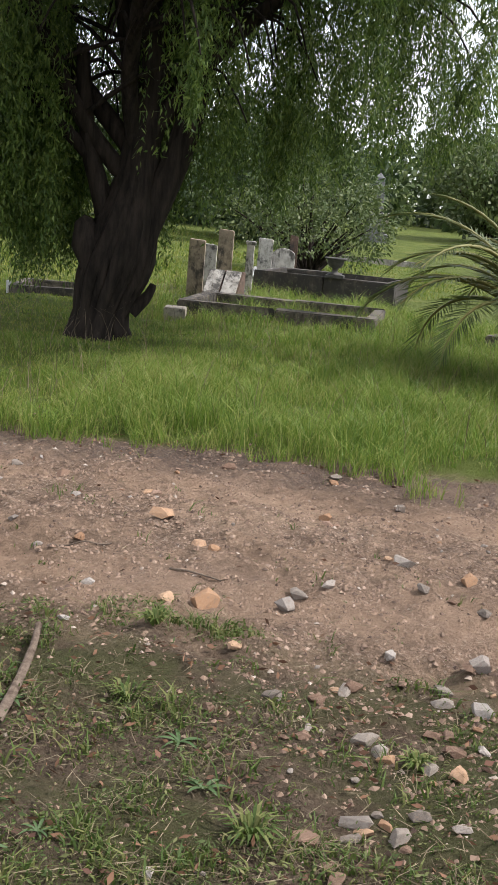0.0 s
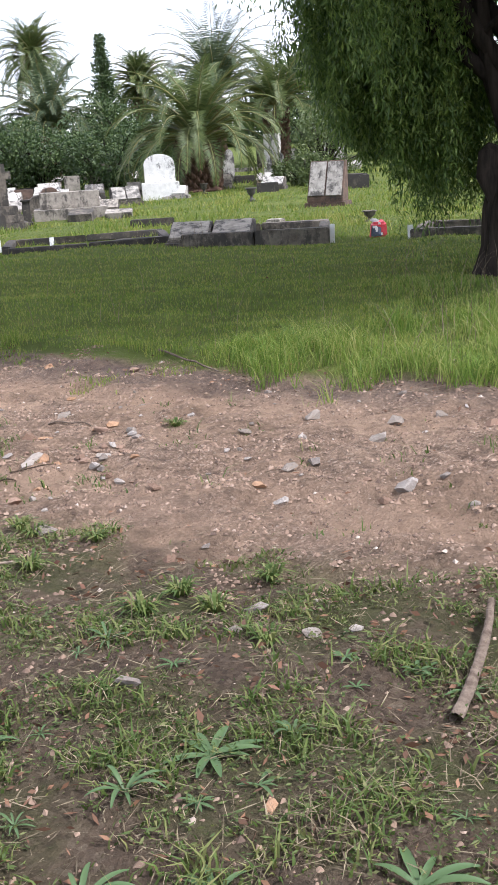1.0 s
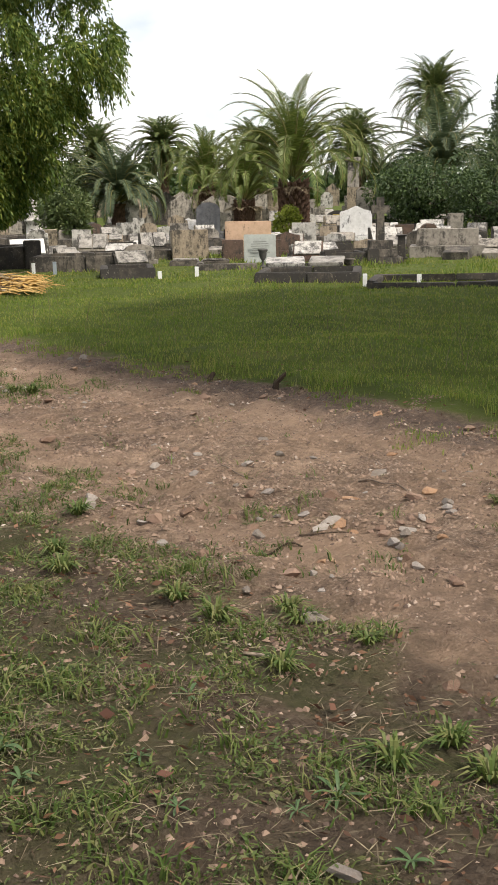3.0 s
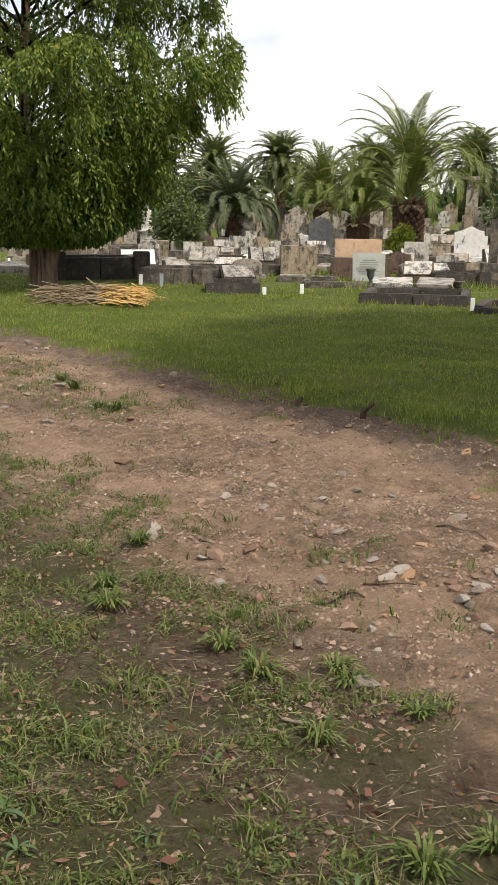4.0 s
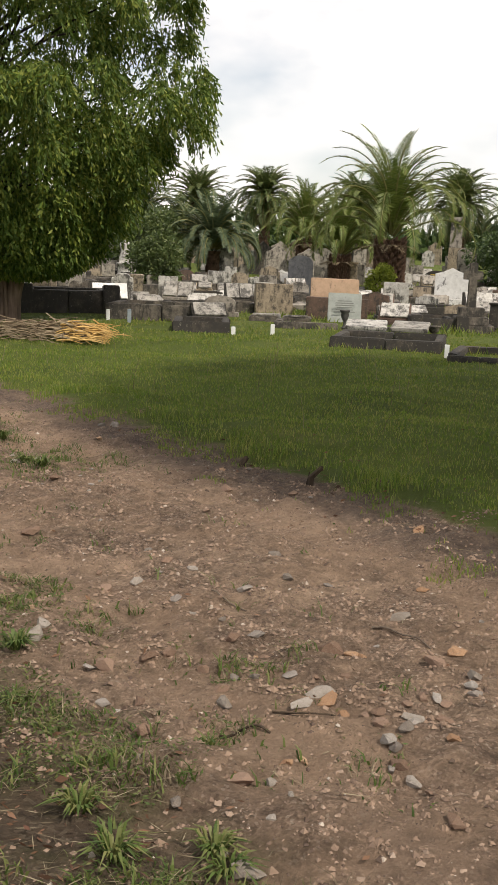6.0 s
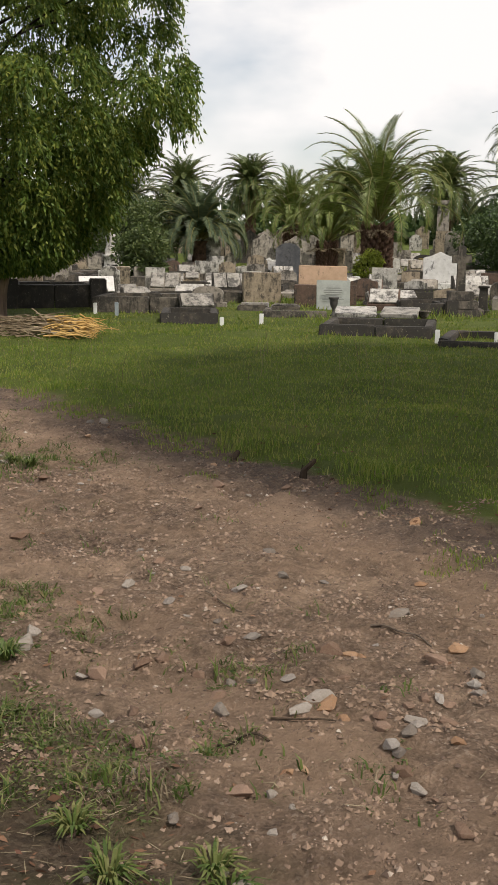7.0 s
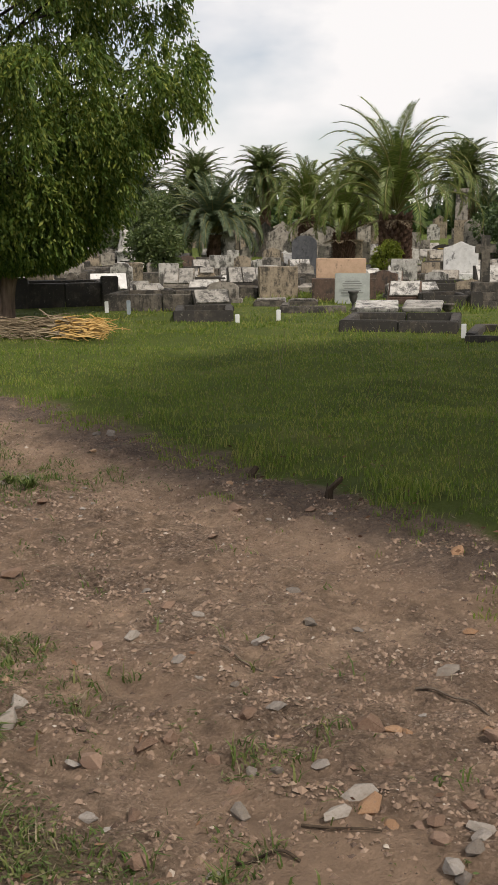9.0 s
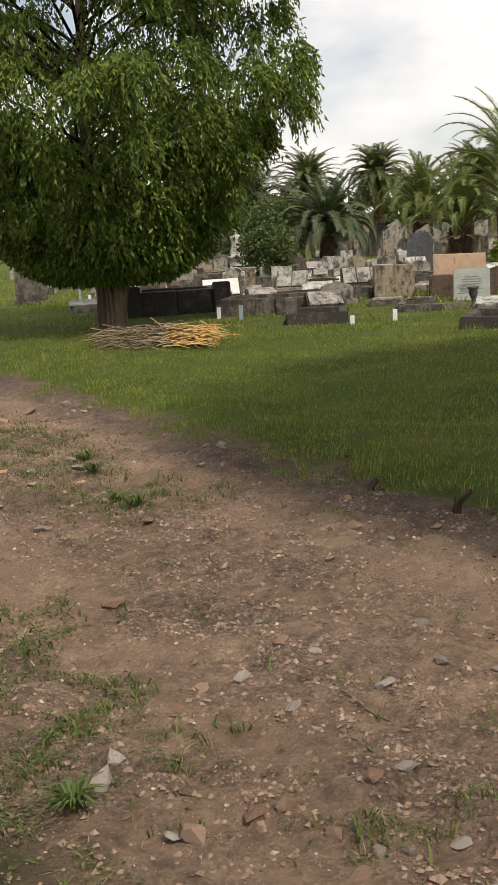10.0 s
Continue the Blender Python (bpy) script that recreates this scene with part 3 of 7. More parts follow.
    # the fork stands clear in front
    w = st[:, 0] * 0.536 + st[:, 1] * 0.844
    clear = step(u, -0.45, -0.2) * (1 - step(u, 0.75, 0.95)) * (1 - step(w, 0.2, 0.7))
    low = np.maximum(low, clear * (1.75 + 0.2 * np.sin(u * 11)))
    gap = step(st[:, 2] - low, 0.0, 0.2) * (np.repeat(g.uniform(0, 1, len(st) // 20), 20) > 0.6 * clear + 0.16 * step(u, -0.6, -0.3) * (1 - step(u, 1.3, 1.7)))
    st, ln_cap = st[gap > 0], gap[gap > 0]
    low = low[gap > 0]
    ln = np.clip(np.minimum(g.uniform(0.9, 3.0, len(st)), st[:, 2] - low), 0.2, 3.2)
    v, f = hanging(st, ln, 56, 0.075, 0.018, 0.55, 0.05, g)
    # broad crown top in uneven boughs, unseen, filled out to shade the lawn
    n = 700
    a, r = g.uniform(0, 6.28, n), 4.6 * np.sqrt(g.uniform(0, 1, n))
    top = np.stack([-0.3 + r * np.cos(a), 0.4 + r * np.sin(a), 4.9 + 3.4 * np.sqrt(1 - (r / 4.7) ** 2) * g.uniform(0.05, 1, n)], -1)
    away = top[:, 0] * 0.844 - top[:, 1] * 0.536
    top = top[(away > -2.6) | (top[:, 2] > 5.4)]
    top = np.repeat(top, 9, 0) + g.normal(0, 0.22, (len(top) * 9, 3))
    v2, f2 = hanging(top, g.uniform(0.5, 1.2, len(top)), 16, 0.17, 0.055, 0.5, 0.1, g)
    v, f = joined([(v, f), (v2, f2)])
    part("crown", mesh_from("crown", v, f, M_PEPPER), None, tree)


def drooping_tree(x, y):
    """Broad tree in tight drooping sprays over a short split trunk."""
    g = np.random.default_rng(33)
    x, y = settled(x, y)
    tree = thing("weeping_conifer", pose(x, y, gz(x, y)), "broad dense drooping green tree over short split trunk", "tree")
    trunk = [tube(smooth_path([(-0.12, 0, -0.1), (-0.14, 0, 0.5), (-0.22, 0, 1.4), (-0.3, 0, 3.2), (-0.2, 0, 5.5), (0, 0, 8)], 16), np.interp(np.linspace(0, 1, 16), [0, .1, .3, 1], [0.18, 0.14, 0.13, 0.05]), 14, 0.2, 3)]
    for k in range(4):
        trunk.append(tube([(-0.27 + 0.09 * k, -0.13, 0.0), (-0.24 + 0.075 * k, -0.13, 0.5), (-0.27 + 0.06 * k, -0.1, 1.2)], [0.05, 0.04, 0.025], 6, 0.25, 70 + k))
    v, f = joined(trunk)
    part("trunk", mesh_from("trunk", v, f, M_BARK_RED, True), None, tree)
    v, f = tube(smooth_path([(0.11, -0.08, -0.1), (0.12, -0.08, 0.4), (0.20, -0.09, 0.80), (0.24, -0.09, 0.92)], 8), [0.13, 0.115, 0.11, 0.115, 0.12, 0.125, 0.11, 0.02], 14, 0.18, 4)
    part("stub_limb", mesh_from("stub_limb", v, f, M_BARK_RED, True), None, tree, "pale sawn-off second stem")
    # boughs that end in lobes of drooping sprays, with dark hollows between them
    zs = [0.9, 1.3, 1.8, 2.4, 3.1, 3.7, 5.0, 6.5, 8.5, 10.5]
    rs = [0.95, 1.25, 1.7, 2.3, 3.05, 3.5, 3.45, 3.5, 2.8, 0.6]
    limbs, lobes = [], []
    for k in range(430):
        z = 0.95 + 9.2 * g.uniform() ** 1.35
        a = g.uniform(0, 2 * np.pi)
        reach = np.interp(z, zs, rs) * g.uniform(0.72, 0.98)
        o = np.array([np.cos(a), np.sin(a), 0])
        root = np.array([-0.25, 0, max(1.2, z - 0.2 - 0.35 * reach)])
        tip = np.array([-0.1, 0, z]) + o * reach
        p = smooth_path([root, root + o * reach * 0.45 + (0, 0, 0.28 * reach), tip - o * 0.2], 7)
        if k % 3 == 0:
            limbs.append(tube(p, np.linspace(0.035, 0.008, 7), 5, 0, k))
        lobes.append((*tip, g.uniform(0.30, 0.55), o[0], o[1]))
        if k % 3:
            q = p[4] + g.normal(0, 0.25, 3)
            lobes.append((*q, g.uniform(0.3, 0.5), o[0], o[1]))
    v, f = joined(limbs)
    tagged(part("branch_mass", mesh_from("branch_mass", v, f, M_BARK, True), None, tree), kind="stuff")
    lobes = np.array(lobes)
    near = lobes[:, 2] < 6.6
    pick = np.concatenate([np.repeat(np.nonzero(near)[0], 44), np.repeat(np.nonzero(~near)[0], 14)])
    c, rad = lobes[pick, :3], lobes[pick, 3]
    d = g.normal(size=(len(pick), 3)) + np.stack([0.8 * lobes[pick, 4], 0.8 * lobes[pick, 5], np.full(len(pick), 0.25)], -1)
    d /= np.linalg.norm(d, axis=1)[:, None]
    start = c + d * (rad * g.uniform(0.35, 1.0, len(pick)) ** 0.6)[:, None] * (1, 1, 0.8)
    # each spray: a short drooping twig with leaflets set close along it
    per = 12
    t = np.linspace(0.0, 1.0, per)[None, :, None]
    ln = g.uniform(0.14, 0.36, len(pick))[:, None, None]
    along_way = (d * (1, 1, 0.5))[:, None] * 0.75 * t + np.array([0, 0, -1.0]) * (0.25 * t + 0.75 * t**2)
    base = start[:, None] + along_way * ln + g.normal(0, 0.012, (len(pick), per, 3))
    way = d[:, None] * 0.5 + np.array([0, 0, -1.1]) + g.normal(0, 0.5, (len(pick), per, 3))
    m = base.reshape(-1, 3)
    floor_z = np.interp(np.hypot(m[:, 0], m[:, 1]), [0, 1.0, 1.8, 3.2], [0.72, 0.80, 1.2, 2.1])
    ok = m[:, 2] > floor_z
    v, f = leaflets(m[ok], way.reshape(-1, 3)[ok], g.uniform(0.065, 0.13, ok.sum()), g.uniform(0.026, 0.046, ok.sum()), g)
    part("crown", mesh_from("crown", v, f, M_CONIFER), None, tree)


def frond_geo(g, length, droop, lift, turn, leaf=0.4, pairs=46, lw=0.04, hang=0.2, fold=0.3, late=1.5):
    """One feather palm frond from the origin: its stem's path and its leaflets, long amid the frond and short at both ends."""
    n = 14
    t = np.linspace(0, 1, n)
    ang = lift - droop * t**late
    dx = np.cumsum(np.cos(ang)) * length / n
    dz = np.cumsum(np.sin(ang)) * length / n
    c, s = np.cos(turn), np.sin(turn)
    p = np.stack([dx * c, dx * s, dz], -1)
    tt = np.linspace(0.14, 0.995, pairs)
    i = np.clip((tt * (n - 1)).astype(int), 0, n - 2)
    fr = (tt * (n - 1) - i)[:, None]
    base = p[i] * (1 - fr) + p[i + 1] * fr
    way = p[i + 1] - p[i]
    way /= np.linalg.norm(way, axis=1)[:, None]
    flat = np.array([-s, c, 0.0])
    up = np.cross(way, flat)
    up *= np.sign(up[:, 2:3] + 1e-6)
    ln = leaf * np.interp(tt, [0.14, 0.3, 0.6, 0.85, 1.0], [0.45, 0.95, 1.0, 0.7, 0.35])
    slant = np.interp(tt, [0, 0.6, 1], [0.30, 0.55, 1.5])[:, None]
    vs, fs = [], []
    for k, sg in enumerate((-1, 1)):
        w = flat * sg + way * slant + up * fold + g.normal(0, 0.06, base.shape) + np.array([0, 0, -hang])
        w /= np.linalg.norm(w, axis=1)[:, None]
        q = way * lw / 2
        mid = base + w * (ln * 0.4)[:, None]
        tip = base + w * ln[:, None] + np.array([0, 0, -0.5 * hang]) * (ln * 0.5)[:, None]
        vs.append(np.stack([base - q * 0.6, mid - q, tip, mid + q], 1).reshape(-1, 3))
        fs.append(np.arange(pairs)[:, None] * 4 + np.array([0, 1, 2, 3]) + k * pairs * 4)
    return p, np.concatenate(vs), np.concatenate(fs)


PALMS = {}


def palm(x, y, tall, girth, spread, kind="date", turn=0.0, label="tall date palm with dense feathery crown"):
    """Feather palm: scaly trunk, fronds on curved stems, a skirt of dead ones for the tall kind."""
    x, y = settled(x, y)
    key = (round(tall, 1), round(girth, 2), round(spread, 1), kind)
    if key in PALMS:
        return copy_thing(PALMS[key], pose(x, y, gz(x, y), 0, 0, turn))
    g = np.random.default_rng(int(tall * 97 + spread * 31 + len(kind)))
    tree = thing("palm_tree", pose(x, y, gz(x, y), 0, 0, turn), label, "palm tree", "palms behind the graves")
    if kind == "date":
        tall = max(1.0, tall - gz(x, y))
    n = max(8, int(tall / 0.12))
    z = np.linspace(-0.1, tall, n)
    fat = girth / 2 * np.interp(z / tall, [0, 0.1, 0.8, 1], [1.25, 1.0, 0.95, 1.1])
    saw = fat * (1 + 0.07 * ((np.arange(n) % 2) * 2 - 1))
    part("trunk", mesh_from("trunk", *tube(np.stack([0 * z, 0 * z, z], -1), saw, 16, 0.12, 5), M_BARK_PALM), None, tree)
    if kind in ("pineapple", "young"):
        # old leaf bases stand out in spirals
        rows = []
        for k in range(150):
            a, zz = k * 2.39996, tall * (0.05 + 0.95 * k / 150)
            o = np.array([np.cos(a), np.sin(a), 0])
            b = o * girth * 0.46 + (0, 0, zz)
            rows.append(tube([b, b + o * 0.10 + (0, 0, 0.06), b + o * 0.17 + (0, 0, 0.16)], [0.085, 0.07, 0.012], 5, 0.1, k))
        v, f = joined(rows)
        tagged(part("scale_bark", mesh_from("scale_bark", v, f, M_BARK_PALM), None, tree), kind="stuff")
    # how the fronds stand from the heart outwards: lift, bend, leaflets
    count, lifts, bends, leaf, pairs, lw, hang = {
        "date": (96, [1.45, 1.05, 0.62, 0.10, -0.65], [1.0, 1.5, 1.8, 1.6, 1.0], 0.15 * spread, 46, 0.050, 0.15),
        "pineapple": (64, [1.4, 1.05, 0.8, 0.5, 0.15], [0.9, 1.6, 2.0, 2.0, 1.8], 0.13 * spread, 62, 0.044, 0.2),
        "young": (50, [1.55, 1.42, 1.27, 1.02, 0.5], [0.7, 1.9, 2.9, 3.1, 2.4], 0.105 * spread, 74, 0.034, 0.25),
        "grey": (76, [1.5, 1.25, 1.0, 0.75, 0.4], [0.8, 1.8, 2.4, 2.5, 2.1], 0.13 * spread, 62, 0.040, 0.35),
        "near": (34, [1.2, 1.0, 0.9, 0.7, 0.5], [1.2, 1.5, 1.6, 1.8, 2.0], 0.14 * spread + 0.1, 60, 0.022, 0.25)}[kind]
    stems, vs, fs, nv = [], [], [], 0
    top = np.array([0, 0, tall])
    for k in range(count):
        u = (k + 0.5) / count
        lift = np.interp(u, [0, 0.25, 0.5, 0.75, 1], lifts) + g.normal(0, 0.06)
        droop = np.interp(u, [0, 0.25, 0.5, 0.75, 1], bends) * g.uniform(0.85, 1.15)
        p, v, f = frond_geo(g, spread * g.uniform(0.88, 1.08), droop, lift, k * 2.39996 + g.normal(0, 0.12), leaf, pairs, lw, hang, late=2.0 if kind == "young" else 1.5)
        stems.append(tube(p + top, np.linspace(0.035, 0.008, len(p)), 4, 0, k))
        vs.append(v + top)
        fs.append(f + nv)
        nv += len(v)
    mat = {"date": M_PALM, "pineapple": M_PALM, "young": M_PALM_YOUNG, "grey": M_PALM_GREY, "near": M_PALM}[kind]
    part("crown", mesh_from("crown", np.concatenate(vs), np.concatenate(fs), mat), None, tree)
    tagged(part("stem_mass", mesh_from("stem_mass", *joined(stems), M_FROND_STEM, True), None, tree, "yellow-green frond stems"), kind="stuff")
    if kind in ("date", "young"):
        vs, fs, nv = [], [], 0
        for k in range(26 if kind == "date" else 10):
            p, v, f = frond_geo(g, spread * (g.uniform(0.5, 0.8) if kind == "date" else g.uniform(0.2, 0.34)), 0.7, -0.8 if kind == "date" else 0.1, k * 2.39996, 0.25, 20, 0.04, 0.3)
            vs.append(v + top - (0, 0, 0.15))
            fs.append(f + nv)
            nv += len(v)
        part("dead_skirt", mesh_from("dead_skirt", np.concatenate(vs), np.concatenate(fs), M_FROND_DEAD), None, tree, "brown hanging dead fronds")["kind"] = "stuff"
    PALMS[key] = tree
    return tree


def bush(x, y, rx, rz, mat, label, name="shrub", leaf=0.09, count=9000, base=0.0, category="shrub", key=0, ry=None):
    """Leafy shrub: twigs from the foot and leaves in uneven clumps, with gaps."""
    g = np.random.default_rng(500 + key)
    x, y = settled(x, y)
    ob = thing(name, pose(x, y, gz(x, y)), label, category)
    ry = ry or rx
    lumps = 26
    c = g.normal(size=(lumps, 3))
    c /= np.linalg.norm(c, axis=1)[:, None]
    c = c * g.uniform(0.45, 0.95, lumps)[:, None] * (rx, ry, rz * 0.5) + (0, 0, base + rz * 0.5)
    r = g.uniform(0.22, 0.42, lumps) * min(rx, rz)
    stems = [tube(smooth_path([(g.normal(0, 0.1), g.normal(0, 0.1), -0.05), q * (0.5, 0.5, 0.6), q], 6), np.linspace(0.04 + 0.01 * rz, 0.008, 6), 5, 0, i) for i, q in enumerate(c)]
    tagged(part("branch_mass", mesh_from("branch_mass", *joined(stems), M_BARK, True), None, ob), kind="stuff")
    k = g.integers(0, lumps, count)
    d = g.normal(size=(count, 3))
    d /= np.linalg.norm(d, axis=1)[:, None]
    p = c[k] + d * (r[k] * g.uniform(0.5, 1.1, count) ** 0.5)[:, None] * (1, 1, 0.85)
    p[:, 2] = np.maximum(p[:, 2], 0.03)
    v, f = leaflets(p, d + g.normal(0, 0.6, d.shape) + (0, 0, -0.3), leaf * g.uniform(0.6, 1.4, count), 0.5 * leaf * g.uniform(0.7, 1.3, count), g)
    part("foliage", mesh_from("foliage", v, f, mat), None, ob)
    return ob


pepper_tree(5.08, 8.16)
drooping_tree(-7.53, 18.5)
palm(-1.61, 33.82, 1.75, 0.75, 3.7, "young", 20, "young date palm with arching yellow-green fronds")
palm(-9.61, 56.95, 4.3, 0.55, 2.2, "date")
palm(5.27, 65.62, 7.2, 0.7, 3.0, "date", 40, "very tall date palm above the others")
palm(-8.52, 39.66, 1.0, 0.5, 2.6, "grey", 0, "low bushy greyish-green feather palm")
palm(-12.66, 54.47, 3.9, 0.6, 2.3, "date", 80)
palm(0.50, 51.61, 3.8, 0.6, 2.3, "date", 130)
palm(-4.21, 52.29, 3.5, 0.6, 2.3, "date", 200)
palm(-3.61, 38.34, 1.0, 0.5, 2.6, "young", 70, "small bright green young palm")
palm(-5.91, 45.97, 1.4, 0.5, 3.0, "young", 140, "spreading palm with long low fronds")
palm(9.50, 53.99, 4.7, 0.6, 2.3, "date", 260)
palm(3.95, 44.67, 1.8, 0.6, 3.6, "grey", 50, "low bushy greyish-green feather palm")
palm(7.35, 31.82, 1.45, 1.25, 3.3, "pineapple", 0, "stout palm with thick pineapple-like scaly trunk")
palm(13.42, 42.63, 2.3, 0.9, 3.5, "pineapple", 60, "stout palm with scaly trunk and arching fronds")
palm(11.86, 46.87, 3.0, 0.8, 4.6, "grey", 110, "big full-crowned feather palm")
palm(-14.78, 50.80, 1.8, 0.6, 3.6, "grey", 200, "low bushy greyish-green feather palm")
palm(-20.35, 49.41, 1.8, 0.6, 3.6, "grey", 270, "low bushy greyish-green feather palm")
palm(8.25, 4.75, 0.55, 0.5, 2.1, "near", 15, "low feathery palm with arching fronds in grass")


def spire(x, y, tall, wide):
    """Narrow dark conifer with upturned tips."""
    g = np.random.default_rng(77)
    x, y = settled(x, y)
    ob = thing("cypress", pose(x, y, gz(x, y)), "narrow dark pointed conifer", "tree")
    part("trunk", mesh_from("trunk", *tube([(0, 0, -0.1), (0, 0, tall * 0.5), (0, 0, tall)], [0.2, 0.1, 0.01], 8), M_BARK, True), None, ob)
    rows = []
    for k in range(95):
        t = (k + g.uniform()) / 95
        a = k * 2.4 + g.normal(0, 0.3)
        reach = wide * (1 - t) ** 0.8 * g.uniform(0.55, 1.15) + 0.06
        n = int(40 + 90 * (1 - t))
        q = g.uniform(0.1, 1, n)
        o = np.array([math.cos(a), math.sin(a), 0.0])
        rows.append(np.array([0, 0, 0.4 + t * (tall - 0.4)]) + o * (reach * q)[:, None] + np.stack([0 * q, 0 * q, 0.25 * reach * q**2], -1) + g.normal(0, 0.07, (n, 3)))
    p = np.concatenate(rows)
    n = len(p)
    v, f = leaflets(p, p * (1, 1, 0) + g.normal(0, 0.3, p.shape) + (0, 0, 0.1), g.uniform(0.12, 0.26, n), np.full(n, 0.06), g)
    part("foliage", mesh_from("foliage", v, f, M_SHRUB), None, ob)


spire(6.85, 48.37, 5.9, 1.05)
bush(2.88, 39.46, 2.0, 2.7, M_SHRUB, "large dark green leafy shrub behind the graves", key=1, count=10000, leaf=0.13)
bush(7.46, 43.50, 2.6, 3.6, M_SHRUB, "tall dark thicket below the palms", key=2, count=10000, leaf=0.15)
bush(5.24, 36.84, 1.8, 2.3, M_SHRUB, "dark bushy undergrowth below the palms", key=3, count=8500, leaf=0.12)
bush(-1.76, 32.21, 0.45, 1.0, M_SHRUB_LIME, "small bright lime-green bush", key=4, count=5000, leaf=0.07)
bush(-8.20, 31.07, 0.9, 1.6, M_SHRUB_PALE, "ferny pale green bush among headstones", key=5, count=8000, leaf=0.12)
bush(-10.66, 38.84, 1.6, 2.4, M_SHRUB_PALE, "feathery pale green bush behind the statue", key=6, count=10000, leaf=0.14)
bush(12.4, 34.0, 1.6, 2.4, M_SHRUB_PALE, "twiggy grey-green bush among graves", key=7, count=6000, leaf=0.1)
bush(16.3, 18.4, 2.4, 2.6, M_SHRUB_PALE, "round green bush beside the kerbed graves", key=8, count=10000, leaf=0.10)
bush(25.2, 31.8, 2.6, 3.4, M_SHRUB, "dense green bush beyond the graves", key=9, count=8500, leaf=0.13)
bush(10.6, 30.5, 0.9, 0.9, M_SHRUB_PALE, "low green bush among headstones", key=10, count=5000, leaf=0.1)

bush(24.5, 31.0, 4.0, 4.6, M_SHRUB, "tall dark tree mass beyond the obelisk", "broad_tree", 0.30, 9000, 0.4, "tree", 21)
bush(44.0, 37.0, 4.5, 4.8, M_SHRUB_PALE, "tall leafy tree beyond the graves", "broad_tree", 0.32, 9000, 0.6, "tree", 22)
bush(29.0, 42.0, 5.0, 5.2, M_SHRUB, "tall dark tree mass beyond the graves", "broad_tree", 0.36, 9000, 0.6, "tree", 23)
bush(20.5, 44.0, 4.0, 4.4, M_SHRUB, "tall dark tree mass beyond the graves", "broad_tree", 0.34, 8000, 0.6, "tree", 24)


def far_wood():
    """The dark line of trees that closes the view."""
    g = np.random.default_rng(91)
    vs, fs, nv = [], [], 0
    for k in range(96):
        a = radians(-42 + 110 * (k + g.uniform(0, 1)) / 96)
        d = g.uniform(70, 92)
        cx, cy = d * np.sin(a), d * np.cos(a)
        tall = g.uniform(2.2, 4.6) + (4.5 if a > radians(17) else 0) * g.uniform(0.6, 1.2)
        n = 700 if a > radians(15) else 520
        q = g.normal(size=(n, 3))
        q /= np.linalg.norm(q, axis=1)[:, None]
        lump = 1 + 0.3 * np.sin(q[:, 0] * 5 + k) * np.cos(q[:, 2] * 4 + 2 * k)
        p = q * lump[:, None] * g.uniform(0.6, 1, n)[:, None] * (3.0, 3.0, tall * 0.52) + (cx, cy, tall * 0.5)
        p[:, 2] = np.maximum(p[:, 2], 0.1)
        v, f = leaflets(p, q + g.normal(0, 0.5, q.shape), g.uniform(0.45, 0.9, n), np.full(n, 0.42), g)
        vs.append(v)
        fs.append(f + nv)
        nv += len(v)
    tagged(new("far_wood", mesh_from("far_wood", np.concatenate(vs), np.concatenate(fs), M_SHRUB)), "dark line of distant trees", "wood", kind="stuff")


far_wood()



# ---- graves ----
M_GREY = stone_mat("grey_stone", (0.36, 0.325, 0.275), (0.20, 0.178, 0.148), 0.42)
M_GREY_DARK = stone_mat("dark_stone", (0.19, 0.165, 0.135), (0.09, 0.077, 0.063), 0.60)
M_SOOT = stone_mat("blackened_stone", (0.105, 0.09, 0.074), (0.042, 0.035, 0.029), 0.75)
M_TAN = stone_mat("tan_sandstone", (0.38, 0.31, 0.225), (0.22, 0.18, 0.13), 0.45)
M_PEACH = stone_mat("peach_sandstone", (0.62, 0.43, 0.30), (0.50, 0.34, 0.23), 0.10)
M_BROWN = stone_mat("brown_stone", (0.15, 0.10, 0.075), (0.085, 0.06, 0.048), 0.35)
M_MARBLE = stone_mat("white_marble", (0.76, 0.745, 0.72), (0.60, 0.585, 0.555), 0.22, rough=0.5)
M_MARBLE_STAINED = stone_mat("stained_marble", (0.58, 0.555, 0.51), (0.32, 0.30, 0.265), 0.48, rough=0.6)
M_TABLET = stone_mat("pale_tablet", (0.38, 0.355, 0.315), (0.20, 0.185, 0.16), 0.48, rough=0.65)
M_SLATE = stone_mat("grey_green_slate", (0.36, 0.38, 0.35), (0.28, 0.30, 0.275), 0.05, rough=0.6)
M_GRANITE = stone_mat("grey_granite", (0.20, 0.20, 0.205), (0.13, 0.13, 0.135), 0.2, rough=0.45)
M_IRON_URN = plain_mat("dark_urn", (0.035, 0.034, 0.032), (0.10, 0.095, 0.085), 9, 0.7, 0.4, 0.3)
M_PEG = plain_mat("white_paint", (0.72, 0.72, 0.70), (0.82, 0.82, 0.80), 12, 0.6, 0.3, 0.1)
M_PEG_BLUE = plain_mat("blue_grey_paint", (0.22, 0.26, 0.29), (0.32, 0.36, 0.38), 12, 0.6, 0.3, 0.1)
M_INK = plain_mat("dark_letter_paint", (0.19, 0.195, 0.185), (0.26, 0.265, 0.25), 20, 0.8)
M_GOLD = plain_mat("yellow_letter_paint", (0.50, 0.36, 0.06), (0.60, 0.45, 0.10), 20, 0.6)


